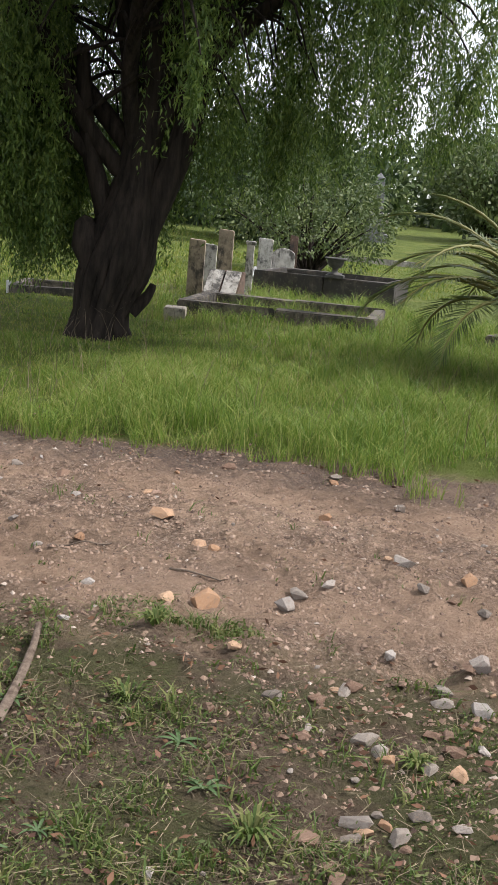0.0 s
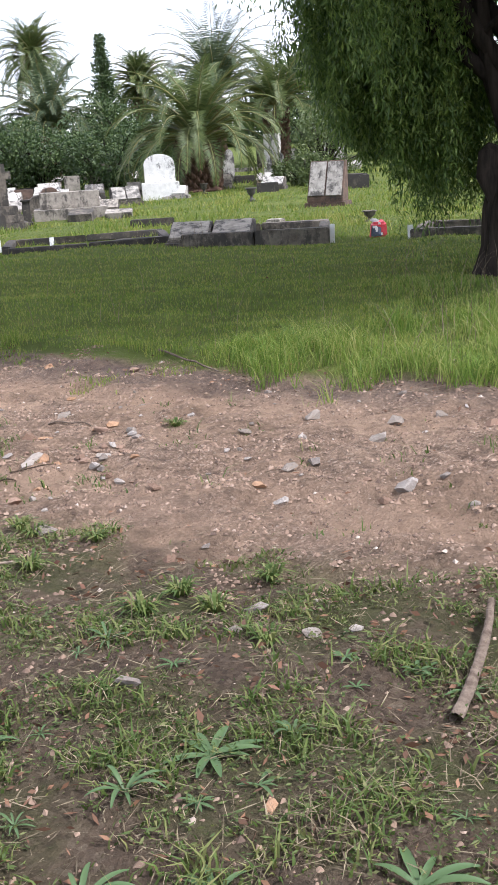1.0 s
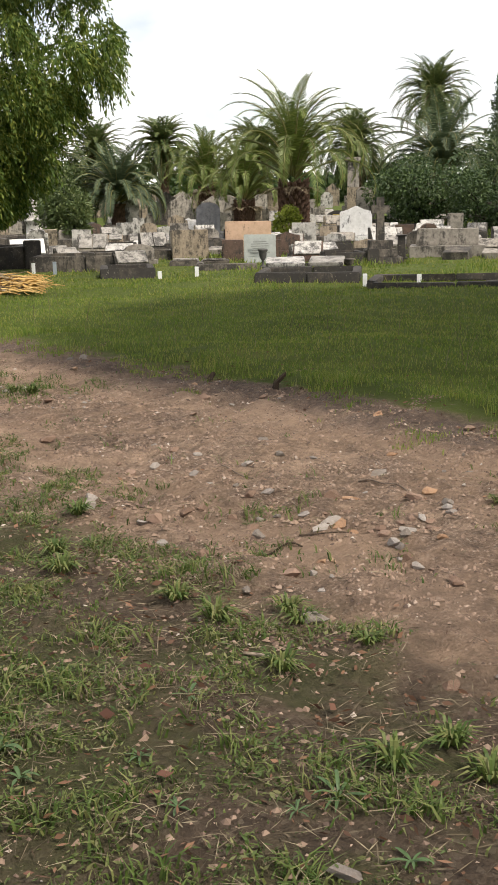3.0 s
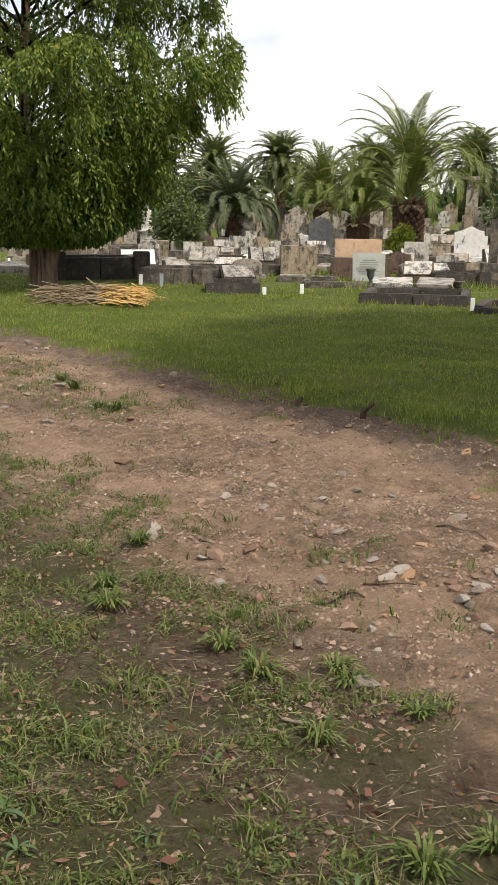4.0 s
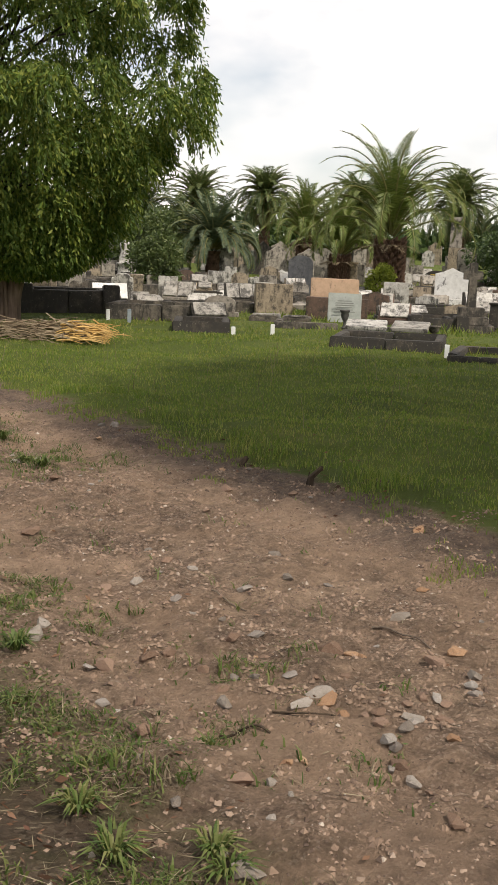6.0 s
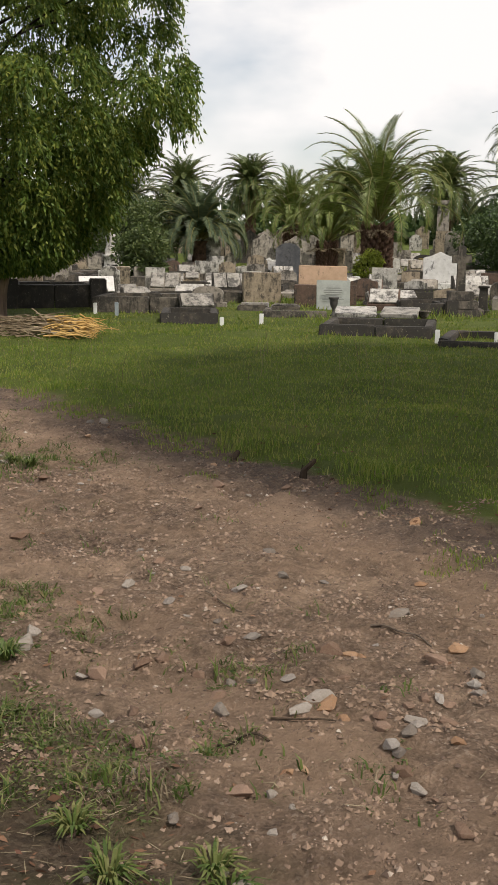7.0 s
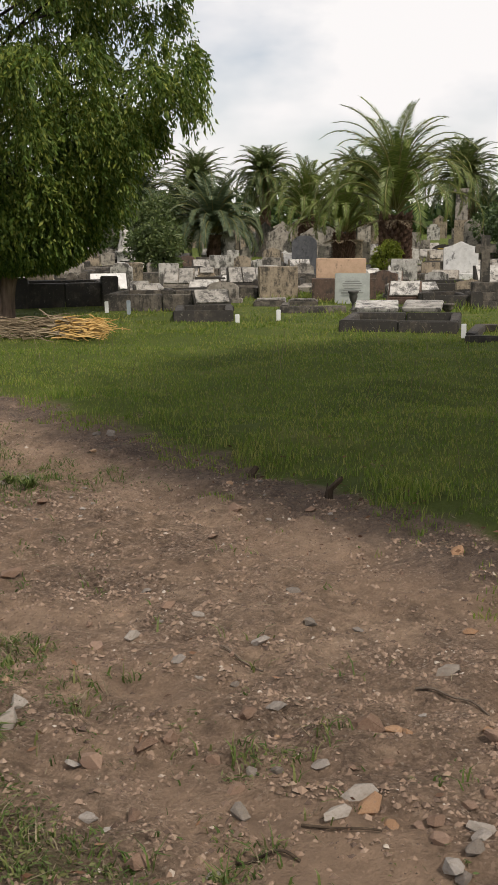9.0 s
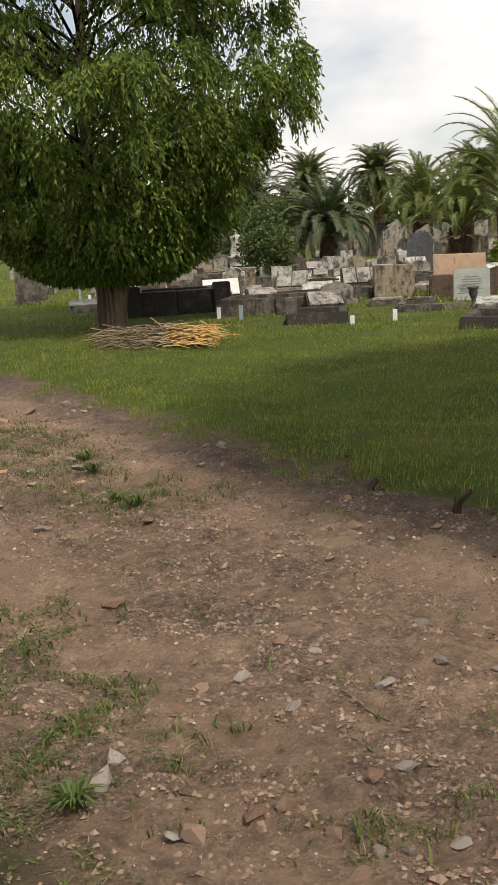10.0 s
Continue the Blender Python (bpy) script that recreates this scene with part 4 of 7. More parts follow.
def block(w, d, h, bevel=0.012, z=0.0, lean=0.0, rough=0.006, key=0, x=0.0, y=0.0):
    """A worn stone block: bevelled, with corners a little out of true. lean shifts the top back."""
    g = np.random.default_rng(900 + key)
    bm = bmesh.new()
    bmesh.ops.create_cube(bm, size=1)
    for v in bm.verts:
        up = v.co.z > 0
        v.co = Vector((x + v.co.x * w, y + v.co.y * d + (lean if up else 0), z + (v.co.z + 0.5) * h))
        v.co += Vector(g.normal(0, rough, 3)) * (1 if up else 0.5)
    bmesh.ops.bevel(bm, geom=bm.edges[:] + bm.verts[:], offset=bevel, segments=2, affect="EDGES", clamp_overlap=True)
    return bm


def profile(kind, w, h):
    """The outline of a headstone's face."""
    r = w / 2
    if kind == "round":
        rise = min(0.32 * w, 0.4 * h)
        return [(-r, 0), (r, 0), (r, h - rise)] + [(r * math.cos(a), h - rise + rise * math.sin(a)) for a in np.linspace(0.12, math.pi - 0.12, 13)] + [(-r, h - rise)]
    if kind == "shoulder":
        k = 0.72 * r
        return [(-r, 0), (r, 0), (r, h * 0.80), (k, h * 0.82), (k, h * 0.86)] + [(k * math.cos(a), h * 0.86 + h * 0.14 * math.sin(a)) for a in np.linspace(0.1, math.pi - 0.1, 11)] + [(-k, h * 0.86), (-k, h * 0.82), (-r, h * 0.80)]
    if kind == "gable":
        return [(-r, 0), (r, 0), (r, h * 0.80), (0.5 * r, h * 0.87), (0.12 * r, h * 0.97), (0, h), (-0.12 * r, h * 0.97), (-0.5 * r, h * 0.87), (-r, h * 0.80)]
    if kind == "point":
        return [(-r, 0), (r, 0), (r, h * 0.84), (0, h), (-r, h * 0.84)]
    if kind == "twin":
        out = [(-r, 0), (r, 0), (r, h * 0.75)]
        for c in (0.5 * r, -0.5 * r):
            out += [(c + 0.47 * r * math.cos(a), h * 0.75 + h * 0.25 * math.sin(a)) for a in np.linspace(0.1, math.pi - 0.1, 9)]
        return out + [(-r, h * 0.75)]
    return [(-r, 0), (r, 0), (r * 1.0, h * 0.985), (-r * 0.99, h)]


def plate(kind, w, h, d, z=0.0, bevel=0.012):
    """A slab with that outline, d thick, standing in the xz plane, its front at -y."""
    bm = bmesh.new()
    vs = [bm.verts.new((px, -d / 2, z + pz)) for px, pz in profile(kind, w, h)]
    face = bm.faces.new(vs)
    got = bmesh.ops.extrude_face_region(bm, geom=[face])
    bmesh.ops.translate(bm, verts=[e for e in got["geom"] if isinstance(e, bmesh.types.BMVert)], vec=(0, d, 0))
    bmesh.ops.recalc_face_normals(bm, faces=bm.faces[:])
    sharp = [e for e in bm.edges if len(e.link_faces) == 2 and e.calc_face_angle(0) > 0.5]
    bmesh.ops.bevel(bm, geom=sharp, offset=bevel, segments=2, affect="EDGES", clamp_overlap=True)
    return bm


def facing(x, y, turn=0.0):
    """A pose on the ground whose -y side faces the track's bend, turned by some degrees."""
    PLACED.append((x, y))
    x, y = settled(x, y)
    return pose(x, y, gz(x, y) - 0.03, 0, 0, -math.degrees(math.atan2(x, y)) + turn)


COUNT = [0]
PLACED = []


def headstone(x, y, w, h, kind, mat, label, d=0.14, turn=0.0, plinth=0.0, lean=0.0, base_mat=None, letters=0, ink=None):
    COUNT[0] += 1
    ob = thing("headstone", facing(x, y, turn), label, "headstone", "headstones among the graves")
    if plinth:
        part("plinth", block(w * 1.22, d * 2.2, plinth, 0.015, key=COUNT[0]), base_mat or mat, ob)
    bm = plate(kind, w, h - plinth, d, plinth)
    if lean:
        bmesh.ops.rotate(bm, verts=bm.verts[:], cent=(0, 0, plinth), matrix=Matrix.Rotation(radians(lean), 3, "X"))
    tab = part("stone", bm, mat, ob)
    for k in range(letters):
        g = np.random.default_rng(COUNT[0] * 50 + k)
        ww = w * g.uniform(0.35, 0.7)
        part("text_line", block(ww, 0.004, 0.018, 0.0005, plinth + (h - plinth) * (0.72 - 0.07 * k), 0, 0, k, 0, -d / 2 - 0.001), ink or M_INK, tab)
    return ob


def desk(x, y, w, h, mat, tab_mat, label, tablets=1, turn=0.0, deep=0.5, base=0.12, roll=0.0):
    """A sloped desk-like marker: a wedge of stone with one or two thin tablets on its slope."""
    COUNT[0] += 1
    ob = thing("desk_headstone", facing(x, y, turn) @ pose(0, 0, 0, 0, roll, 0), label, "headstone", "headstones among the graves")
    part("plinth", block(w * 1.15, deep * 1.2, base, 0.015, key=COUNT[0]), mat, ob)
    bm = bmesh.new()
    r, f, b = w / 2, -deep / 2, deep / 2
    lo = 0.10 * h
    prof = [(f, base), (b, base), (b, h), (b - 0.28 * deep, h), (f, base + lo)]
    sides = [[bm.verts.new((sx, py, pz)) for py, pz in prof] for sx in (-r, r)]
    bm.faces.new(sides[0])
    bm.faces.new(sides[1][::-1])
    for i in range(5):
        j = (i + 1) % 5
        bm.faces.new((sides[0][i], sides[0][j], sides[1][j], sides[1][i]))
    bmesh.ops.recalc_face_normals(bm, faces=bm.faces[:])
    bmesh.ops.bevel(bm, geom=bm.edges[:], offset=0.012, segments=2, affect="EDGES", clamp_overlap=True)
    part("desk", bm, mat, ob)
    p0, p1 = Vector((0, f, base + lo)), Vector((0, b - 0.28 * deep, h))
    slope = math.atan2(p1.z - p0.z, p1.y - p0.y)
    ln = (p1 - p0).length
    tw = (w * 0.94) / tablets - 0.02
    for k in range(tablets):
        bm = block(tw, ln * 0.92, 0.035, 0.006, 0, 0, 0.003, COUNT[0] + k)
        cx = (k - (tablets - 1) / 2) * (tw + 0.03)
        bmesh.ops.transform(bm, verts=bm.verts[:], matrix=Matrix.Translation(((p0 + p1) / 2) + Vector((cx, 0, 0))) @ Matrix.Rotation(slope, 4, "X") @ Matrix.Translation((0, 0, 0.003)))
        part("tablet", bm, tab_mat, ob, "thin pale inscribed tablet")
    return ob


def surround(x, y, w, deep, h, mat, label, turn=0.0, thick=0.14, sides="fblr", posts=False):
    """A kerb round a grave plot: separate stones along front, back, left and right. (x, y) is the middle of its front."""
    COUNT[0] += 1
    ob = thing("grave_kerb", facing(x, y, turn), label, "grave kerb", "kerbed grave plots")
    lay = {"f": (w, thick, 0, 0), "b": (w, thick, 0, deep), "l": (thick, deep - thick - 0.01, -w / 2 + thick / 2, deep / 2), "r": (thick, deep - thick - 0.01, w / 2 - thick / 2, deep / 2)}
    for k, s in enumerate(sides):
        sx, sy, cx, cy = lay[s]
        pieces = max(1, round(max(sx, sy) / 1.1))
        for i in range(pieces):
            o = (i - (pieces - 1) / 2) / pieces
            bx, by = (sx / pieces - 0.012, sy) if sx > sy else (sx, sy / pieces - 0.012)
            ox, oy = (cx + o * sx, cy) if sx > sy else (cx, cy + o * sy)
            part("kerb_stone", block(bx, by, h, 0.015, 0, 0, 0.008, COUNT[0] * 9 + k * 3 + i, ox, oy), mat, ob)
    if posts:
        for cx in (-w / 2, w / 2):
            part("corner_post", block(thick * 1.7, thick * 1.7, h * 1.25, 0.02, 0, 0, 0.006, COUNT[0], cx * 1.0 + (0.01 if cx > 0 else -0.01), -0.03), mat, ob)
    return ob


def slab(x, y, w, deep, h, mat, label, turn=0.0, z=0.0, tilt=0.0, name="grave_slab", roll=0.0):
    COUNT[0] += 1
    m = facing(x, y, turn) @ pose(0, 0, z, tilt, roll, 0)
    bm = block(w, deep, h, 0.012, 0, 0, 0.006, COUNT[0])
    ob = part(name, bm, mat)
    ob.matrix_world = m
    return tagged(ob, label, "grave slab", "slabs on the graves")


def lathe(rows, sides=20):
    """A turned shape from (radius, height) rows."""
    v, f = [], []
    for r, z in rows:
        for k in range(sides):
            a = 2 * math.pi * k / sides
            v.append((r * math.cos(a), r * math.sin(a), z))
    for i in range(len(rows) - 1):
        for k in range(sides):
            j = (k + 1) % sides
            f.append((i * sides + k, i * sides + j, (i + 1) * sides + j, (i + 1) * sides + k))
    return np.array(v), np.array(f)


def urn(x, y, h, mat, label, z=0.0, wide=0.3):
    ob = thing("grave_urn", facing(x, y) @ pose(0, 0, z), label, "urn", "urns on the graves")
    part("foot", block(wide * 1.0, wide * 1.0, 0.16 * h, 0.01), mat, ob)
    b = 0.16 * h
    rows = [(0.06, b), (wide * 0.42, b), (wide * 0.40, b + 0.05 * h), (wide * 0.16, b + 0.14 * h), (wide * 0.15, b + 0.30 * h), (wide * 0.34, b + 0.42 * h), (wide * 0.46, b + 0.58 * h), (wide * 0.44, b + 0.70 * h), (wide * 0.60, b + 0.78 * h), (wide * 0.60, b + 0.84 * h), (wide * 0.48, b + 0.83 * h), (wide * 0.40, b + 0.60 * h), (0.01, b + 0.55 * h)]
    part("bowl", mesh_from("bowl", *lathe(rows), mat, True), None, ob)
    return ob


def cross(x, y, h, arm, mat, label, turn=0.0):
    ob = thing("stone_cross", facing(x, y, turn), label, "cross")
    zb = 0.0
    for k, (w, hh) in enumerate(((0.85, 0.16), (0.66, 0.16), (0.48, 0.18))):
        part("step", block(w, w * 0.8, hh, 0.012, zb, 0, 0.005, k), mat, ob)
        zb += hh
    t = 0.155
    up = h - zb
    bm = bmesh.new()
    prof = [(-t / 2 * 1.15, 0), (t / 2 * 1.15, 0), (t / 2, up * 0.62), (arm / 2, up * 0.62), (arm / 2, up * 0.62 + t * 1.05), (t / 2, up * 0.62 + t * 1.05), (t / 2, up), (-t / 2, up), (-t / 2, up * 0.62 + t * 1.05), (-arm / 2, up * 0.62 + t * 1.05), (-arm / 2, up * 0.62), (-t / 2, up * 0.62)]
    face = bm.faces.new([bm.verts.new((px, -0.06, zb + pz)) for px, pz in prof])
    got = bmesh.ops.extrude_face_region(bm, geom=[face])
    bmesh.ops.translate(bm, verts=[e for e in got["geom"] if isinstance(e, bmesh.types.BMVert)], vec=(0, 0.12, 0))
    bmesh.ops.recalc_face_normals(bm, faces=bm.faces[:])
    bmesh.ops.bevel(bm, geom=[e for e in bm.edges if e.calc_face_angle(0) > 0.5], offset=0.01, segments=2, affect="EDGES", clamp_overlap=True)
    part("shaft", bm, mat, ob)
    return ob


def pillar(x, y, h, w, mat, label, top="cap", name="stone_pillar", turn=0.0, base_h=0.25):
    """A square monument: stepped base, tapered shaft, and a cap, point or pyramid tip."""
    COUNT[0] += 1
    ob = thing(name, facing(x, y, turn), label, "monument", "tall monuments")
    part("base", block(w * 1.9, w * 1.9, base_h * 0.5, 0.015, key=COUNT[0]), mat, ob)
    part("die", block(w * 1.45, w * 1.45, base_h * 0.5, 0.012, base_h * 0.5, key=COUNT[0] + 1), mat, ob)
    bm = bmesh.new()
    rows = [(w / 2, base_h), (w / 2 * (0.66 if top == "point" else 0.9), h * 0.93)] + ([(0.01, h)] if top == "point" else [])
    rings = [[bm.verts.new((sx * r, sy * r, z)) for sx, sy in ((-1, -1), (1, -1), (1, 1), (-1, 1))] for r, z in rows]
    for a, b in zip(rings, rings[1:]):
        for i in range(4):
            bm.faces.new((a[i], a[(i + 1) % 4], b[(i + 1) % 4], b[i]))
    bm.faces.new(rings[-1])
    bmesh.ops.bevel(bm, geom=bm.edges[:], offset=0.006, segments=1, affect="EDGES", clamp_overlap=True)
    part("shaft", bm, mat, ob)
    if top == "cap":
        part("cap", block(w * 1.25, w * 1.25, h * 0.07, 0.012, h * 0.93, key=COUNT[0] + 2), mat, ob)
    return ob


def peg(x, y, h=0.28, mat=None, label="white painted wooden marker peg in the grass", turn=0.0):
    COUNT[0] += 1
    ob = part("marker_peg", block(0.07, 0.04, h + 0.1, 0.006, -0.1, 0, 0.002, COUNT[0]), mat or M_PEG)
    ob.matrix_world = facing(x, y, turn)
    return tagged(ob, label, "marker peg", "pegs along the grave rows")


def statue(x, y, foot, h):
    """A weathered white statue on a tall plinth, as one plain draped shape."""
    base = gz(x, y)
    rows = [(0.30, 0.0), (0.30, 0.12), (0.22, 0.16), (0.22, foot - base - 0.1), (0.27, foot - base - 0.06), (0.27, foot - base)]
    z = foot - base
    rows += [(0.17, z + 0.01), (0.19, z + 0.1 * h), (0.14, z + 0.35 * h), (0.13, z + 0.5 * h), (0.16, z + 0.66 * h), (0.13, z + 0.76 * h), (0.05, z + 0.81 * h), (0.075, z + 0.88 * h), (0.07, z + 0.95 * h), (0.01, z + h)]
    v, f = lathe(rows, 16)
    a = np.arctan2(v[:, 1], v[:, 0])
    drape = 1 + 0.12 * np.sin(a * 5 + v[:, 2] * 3) * (v[:, 2] > z)
    v = v * np.stack([drape * 1.1, drape * 0.85, 1 + 0 * drape], -1)
    ob = new("statue", mesh_from("statue", v, f, M_MARBLE_STAINED, True))
    ob.matrix_world = facing(x, y)
    return tagged(ob, "weathered white statue on a tall plinth", "statue")


def boulder_mesh(name, key, mat, flat=0.6, pts=15):
    g = np.random.default_rng(key)
    bm = bmesh.new()
    for p in g.normal(size=(pts, 3)):
        q = p / np.linalg.norm(p) * g.uniform(0.8, 1.05)
        bm.verts.new((q[0] * 0.5, q[1] * 0.42, q[2] * 0.5 * flat))
    hull = bmesh.ops.convex_hull(bm, input=bm.verts[:])
    loose = [v for v in bm.verts if not v.link_faces]
    bmesh.ops.delete(bm, geom=loose, context="VERTS")
    me = bpy.data.meshes.new(name)
    bm.to_mesh(me)
    bm.free()
    me.materials.append(mat)
    return me


# rows beyond the mown grass
headstone(-3.58, 23.89, 0.84, 0.71, "flat", M_TAN, "broad stained sandstone headstone with black mould", d=0.32, turn=8)
headstone(-4.38, 33.88, 0.77, 1.22, "round", M_GRANITE, "tall dark grey round-topped headstone on plinth", plinth=0.22)
headstone(-2.19, 23.62, 1.05, 0.88, "flat", M_PEACH, "wide peach-coloured sandstone headstone", d=0.2)
headstone(-2.50, 23.13, 0.48, 0.49, "flat", M_BROWN, "dark brown square stone block", d=0.4)
headstone(-1.82, 22.20, 0.69, 0.64, "flat", M_SLATE, "leaning grey-green slate slab with faint lettering", d=0.06, lean=-14, letters=6)
urn(-1.58, 19.86, 0.41, M_IRON_URN, "dark stone urn on a square foot", wide=0.16)
surround(-0.61, 16.27, 1.69, 1.50, 0.18, M_SOOT, "low blackened kerb round a grave with marble slabs", turn=-4)
headstone(-1.14, 29.41, 0.69, 0.66, "flat", M_MARBLE_STAINED, "mould-stained white headstone among the graves", d=0.16)
desk(-0.98, 23.81, 0.55, 0.31, M_GREY_DARK, M_TABLET, "low desk headstone with pale weathered tablet", turn=8)
desk(-0.45, 24.18, 0.54, 0.32, M_GREY_DARK, M_MARBLE_STAINED, "low desk headstone with mottled white tablet", turn=14)
headstone(0.32, 31.14, 0.94, 1.06, "gable", M_MARBLE, "bright white gabled marble headstone on white plinth", d=0.2, plinth=0.2)
cross(0.71, 21.38, 1.35, 0.37, M_GREY_DARK, "weathered grey stone cross on three steps", 6)
headstone(1.73, 31.10, 0.55, 0.49, "flat", M_BROWN, "small brown mottled headstone", d=0.2)
desk(2.78, 34.34, 0.77, 0.50, M_GREY, M_MARBLE_STAINED, "desk headstone with two pale tablets", tablets=2)
headstone(3.48, 33.97, 0.50, 0.71, "flat", M_GREY, "plain grey upright headstone", d=0.25)
headstone(2.25, 23.36, 1.34, 0.62, "flat", M_GREY, "long grey concrete grave wall streaked with mould", d=0.5, plinth=0.26)
pillar(1.17, 21.86, 0.57, 0.18, M_SOOT, "squat blackened stone post", base_h=0.1)
headstone(-0.27, 40.94, 0.83, 0.58, "round", M_SOOT, "black headstone with yellow lettering panels", letters=7, ink=M_GOLD)
headstone(-1.15, 41.57, 0.80, 0.73, "flat", M_GREY, "grey square headstone on step", plinth=0.2)
desk(-0.79, 39.98, 0.62, 0.44, M_GREY, M_TABLET, "low desk headstone with tablet")
pillar(0.40, 49.99, 2.61, 0.56, M_GREY, "tall grey column monument on a stepped base", base_h=0.9, top="cap")
pillar(2.73, 54.73, 2.51, 0.39, M_GRANITE, "dark polished obelisk among the graves", top="point")
headstone(-5.99, 37.28, 0.59, 0.65, "round", M_GREY, "grey round-topped headstone among the graves", d=0.18)
headstone(-5.56, 38.41, 0.42, 0.88, "shoulder", M_GREY, "narrow grey shouldered headstone", d=0.18)
headstone(-5.70, 38.49, 0.35, 0.52, "gable", M_MARBLE, "small white gabled headstone", d=0.18)
headstone(-4.24, 37.68, 0.37, 0.70, "flat", M_GREY, "grey slab headstone among the graves", d=0.18)
headstone(-3.54, 38.71, 0.51, 0.76, "round", M_MARBLE_STAINED, "stained white round-topped headstone", d=0.18)
headstone(-6.13, 36.49, 0.40, 0.33, "point", M_MARBLE_STAINED, "small pale pointed headstone", d=0.18)
headstone(-2.94, 39.06, 0.31, 0.77, "flat", M_GREY, "grey slab headstone among the graves", d=0.18)
headstone(-1.55, 23.67, 0.20, 0.46, "flat", M_BROWN, "brown stone block among the graves", d=0.18)
headstone(-1.54, 46.96, 0.45, 0.80, "round", M_GREY, "far grey round-topped headstone", d=0.18)
headstone(-7.39, 45.97, 0.56, 0.57, "flat", M_GREY, "far grey slab headstone", d=0.18)
pillar(-4.07, 39.71, 0.95, 0.29, M_TAN, "sandstone pillar with cap")
pillar(-3.12, 38.45, 0.87, 0.28, M_TAN, "sandstone pillar with cap")
urn(0.06, 18.74, 0.25, M_GREY_DARK, "grey stone urn in the grass", wide=0.20)
surround(-2.27, 19.68, 1.17, 1.20, 0.14, M_GREY_DARK, "low mossy kerb in the grass", sides="fl")
surround(-0.97, 19.60, 0.99, 1.00, 0.14, M_SOOT, "low dark kerb in the grass", sides="fr")
surround(0.11, 20.99, 0.85, 1.40, 0.26, M_SOOT, "broken dark kerb stones of an old plot", turn=10, posts=True)
surround(1.60, 15.02, 2.6, 1.6, 0.11, M_SOOT, "low grey concrete kerb at the field's edge")
slab(-1.08, 18.67, 0.70, 0.9, 0.06, M_MARBLE_STAINED, "mottled white marble slab lying on the kerb", z=0.20, tilt=5)
slab(-0.33, 18.62, 0.62, 0.9, 0.06, M_TABLET, "pale marble slab lying on the kerb", z=0.20, tilt=5, turn=-3)
peg(-2.64, 18.17, 0.21)
peg(0.30, 15.84, 0.23)
peg(1.14, 15.96, 0.20)
desk(-3.37, 21.59, 0.53, 0.13, M_GREY_DARK, M_TABLET, "flat pale tablet lying on a low base")
desk(-2.74, 21.79, 0.50, 0.11, M_GREY_DARK, M_TABLET, "flat pale tablet lying on a low base")

# big dark plot and the stones behind it
surround(-7.45, 21.3, 1.75, 1.5, 0.50, M_SOOT, "raised black-stained wall of a grave plot", turn=4, thick=0.2, posts=True)
surround(-5.2, 20.4, 2.2, 1.6, 0.33, M_GREY_DARK, "stained stone wall of a grave plot", turn=-8, thick=0.18)
desk(-7.54, 24.33, 0.88, 0.55, M_SOOT, M_MARBLE, "dark stepped headstone with bright white inscribed plaque", deep=0.35, turn=6)
headstone(-9.42, 31.70, 0.34, 0.58, "flat", M_GREY_DARK, "small dark grey square headstone")
desk(-6.69, 23.91, 0.45, 0.39, M_GREY_DARK, M_TABLET, "desk headstone with grey tablet", deep=0.4)
headstone(-8.41, 24.72, 0.54, 0.56, "twin", M_GREY_DARK, "double round-topped dark headstone")
headstone(-7.17, 28.24, 0.53, 0.63, "flat", M_MARBLE_STAINED, "square headstone white below and dark above")
desk(-7.29, 31.09, 0.47, 0.37, M_TAN, M_TABLET, "low reddish desk headstone with cream tablet")
desk(-7.14, 32.52, 0.44, 0.33, M_TAN, M_TABLET, "low reddish desk headstone with cream tablet")
desk(-4.27, 20.40, 0.67, 0.40, M_SOOT, M_TABLET, "dark desk headstone with pale mottled tablet", turn=10)
desk(-4.98, 26.99, 0.71, 0.55, M_SOOT, M_TABLET, "blackened desk headstone with two grey tablets", tablets=2, turn=8)
surround(-3.84, 17.94, 0.98, 1.40, 0.20, M_SOOT, "low black mossy kerb in the grass")
headstone(-8.46, 35.39, 0.54, 0.53, "round", M_BROWN, "brown round-topped headstone among the graves", d=0.18)
headstone(-7.97, 35.51, 0.43, 0.47, "flat", M_GREY_DARK, "dark grey slab headstone", d=0.18)
headstone(-7.35, 35.08, 0.57, 0.56, "flat", M_MARBLE_STAINED, "mottled pale slab headstone", d=0.18)
headstone(-7.24, 36.94, 0.41, 0.61, "flat", M_MARBLE_STAINED, "pale leaning slab headstone", d=0.18)
headstone(-7.25, 39.24, 0.41, 0.62, "shoulder", M_GREY, "grey shouldered headstone with white foot", d=0.18)
headstone(-6.26, 36.57, 0.58, 0.33, "point", M_MARBLE_STAINED, "small pale gabled headstone", d=0.18)
headstone(-5.91, 37.09, 0.62, 0.68, "point", M_TAN, "weathered sandstone pointed headstone", d=0.18)
headstone(-5.57, 37.65, 0.34, 0.56, "gable", M_MARBLE, "small bright white headstone", d=0.18)
headstone(-10.24, 39.47, 0.46, 0.31, "point", M_MARBLE_STAINED, "small white gabled headstone", d=0.18)
headstone(-11.92, 36.04, 0.54, 0.55, "round", M_TAN, "sandstone round-topped headstone among the graves", d=0.18)
headstone(-13.49, 38.83, 0.50, 0.50, "flat", M_GREY, "grey slab headstone among the graves", d=0.18)
headstone(-11.91, 37.62, 0.48, 0.49, "flat", M_GREY, "grey slab headstone among the graves", d=0.18)
headstone(-6.63, 46.29, 0.56, 0.49, "round", M_GREY, "far round-topped headstone among the graves", d=0.18)
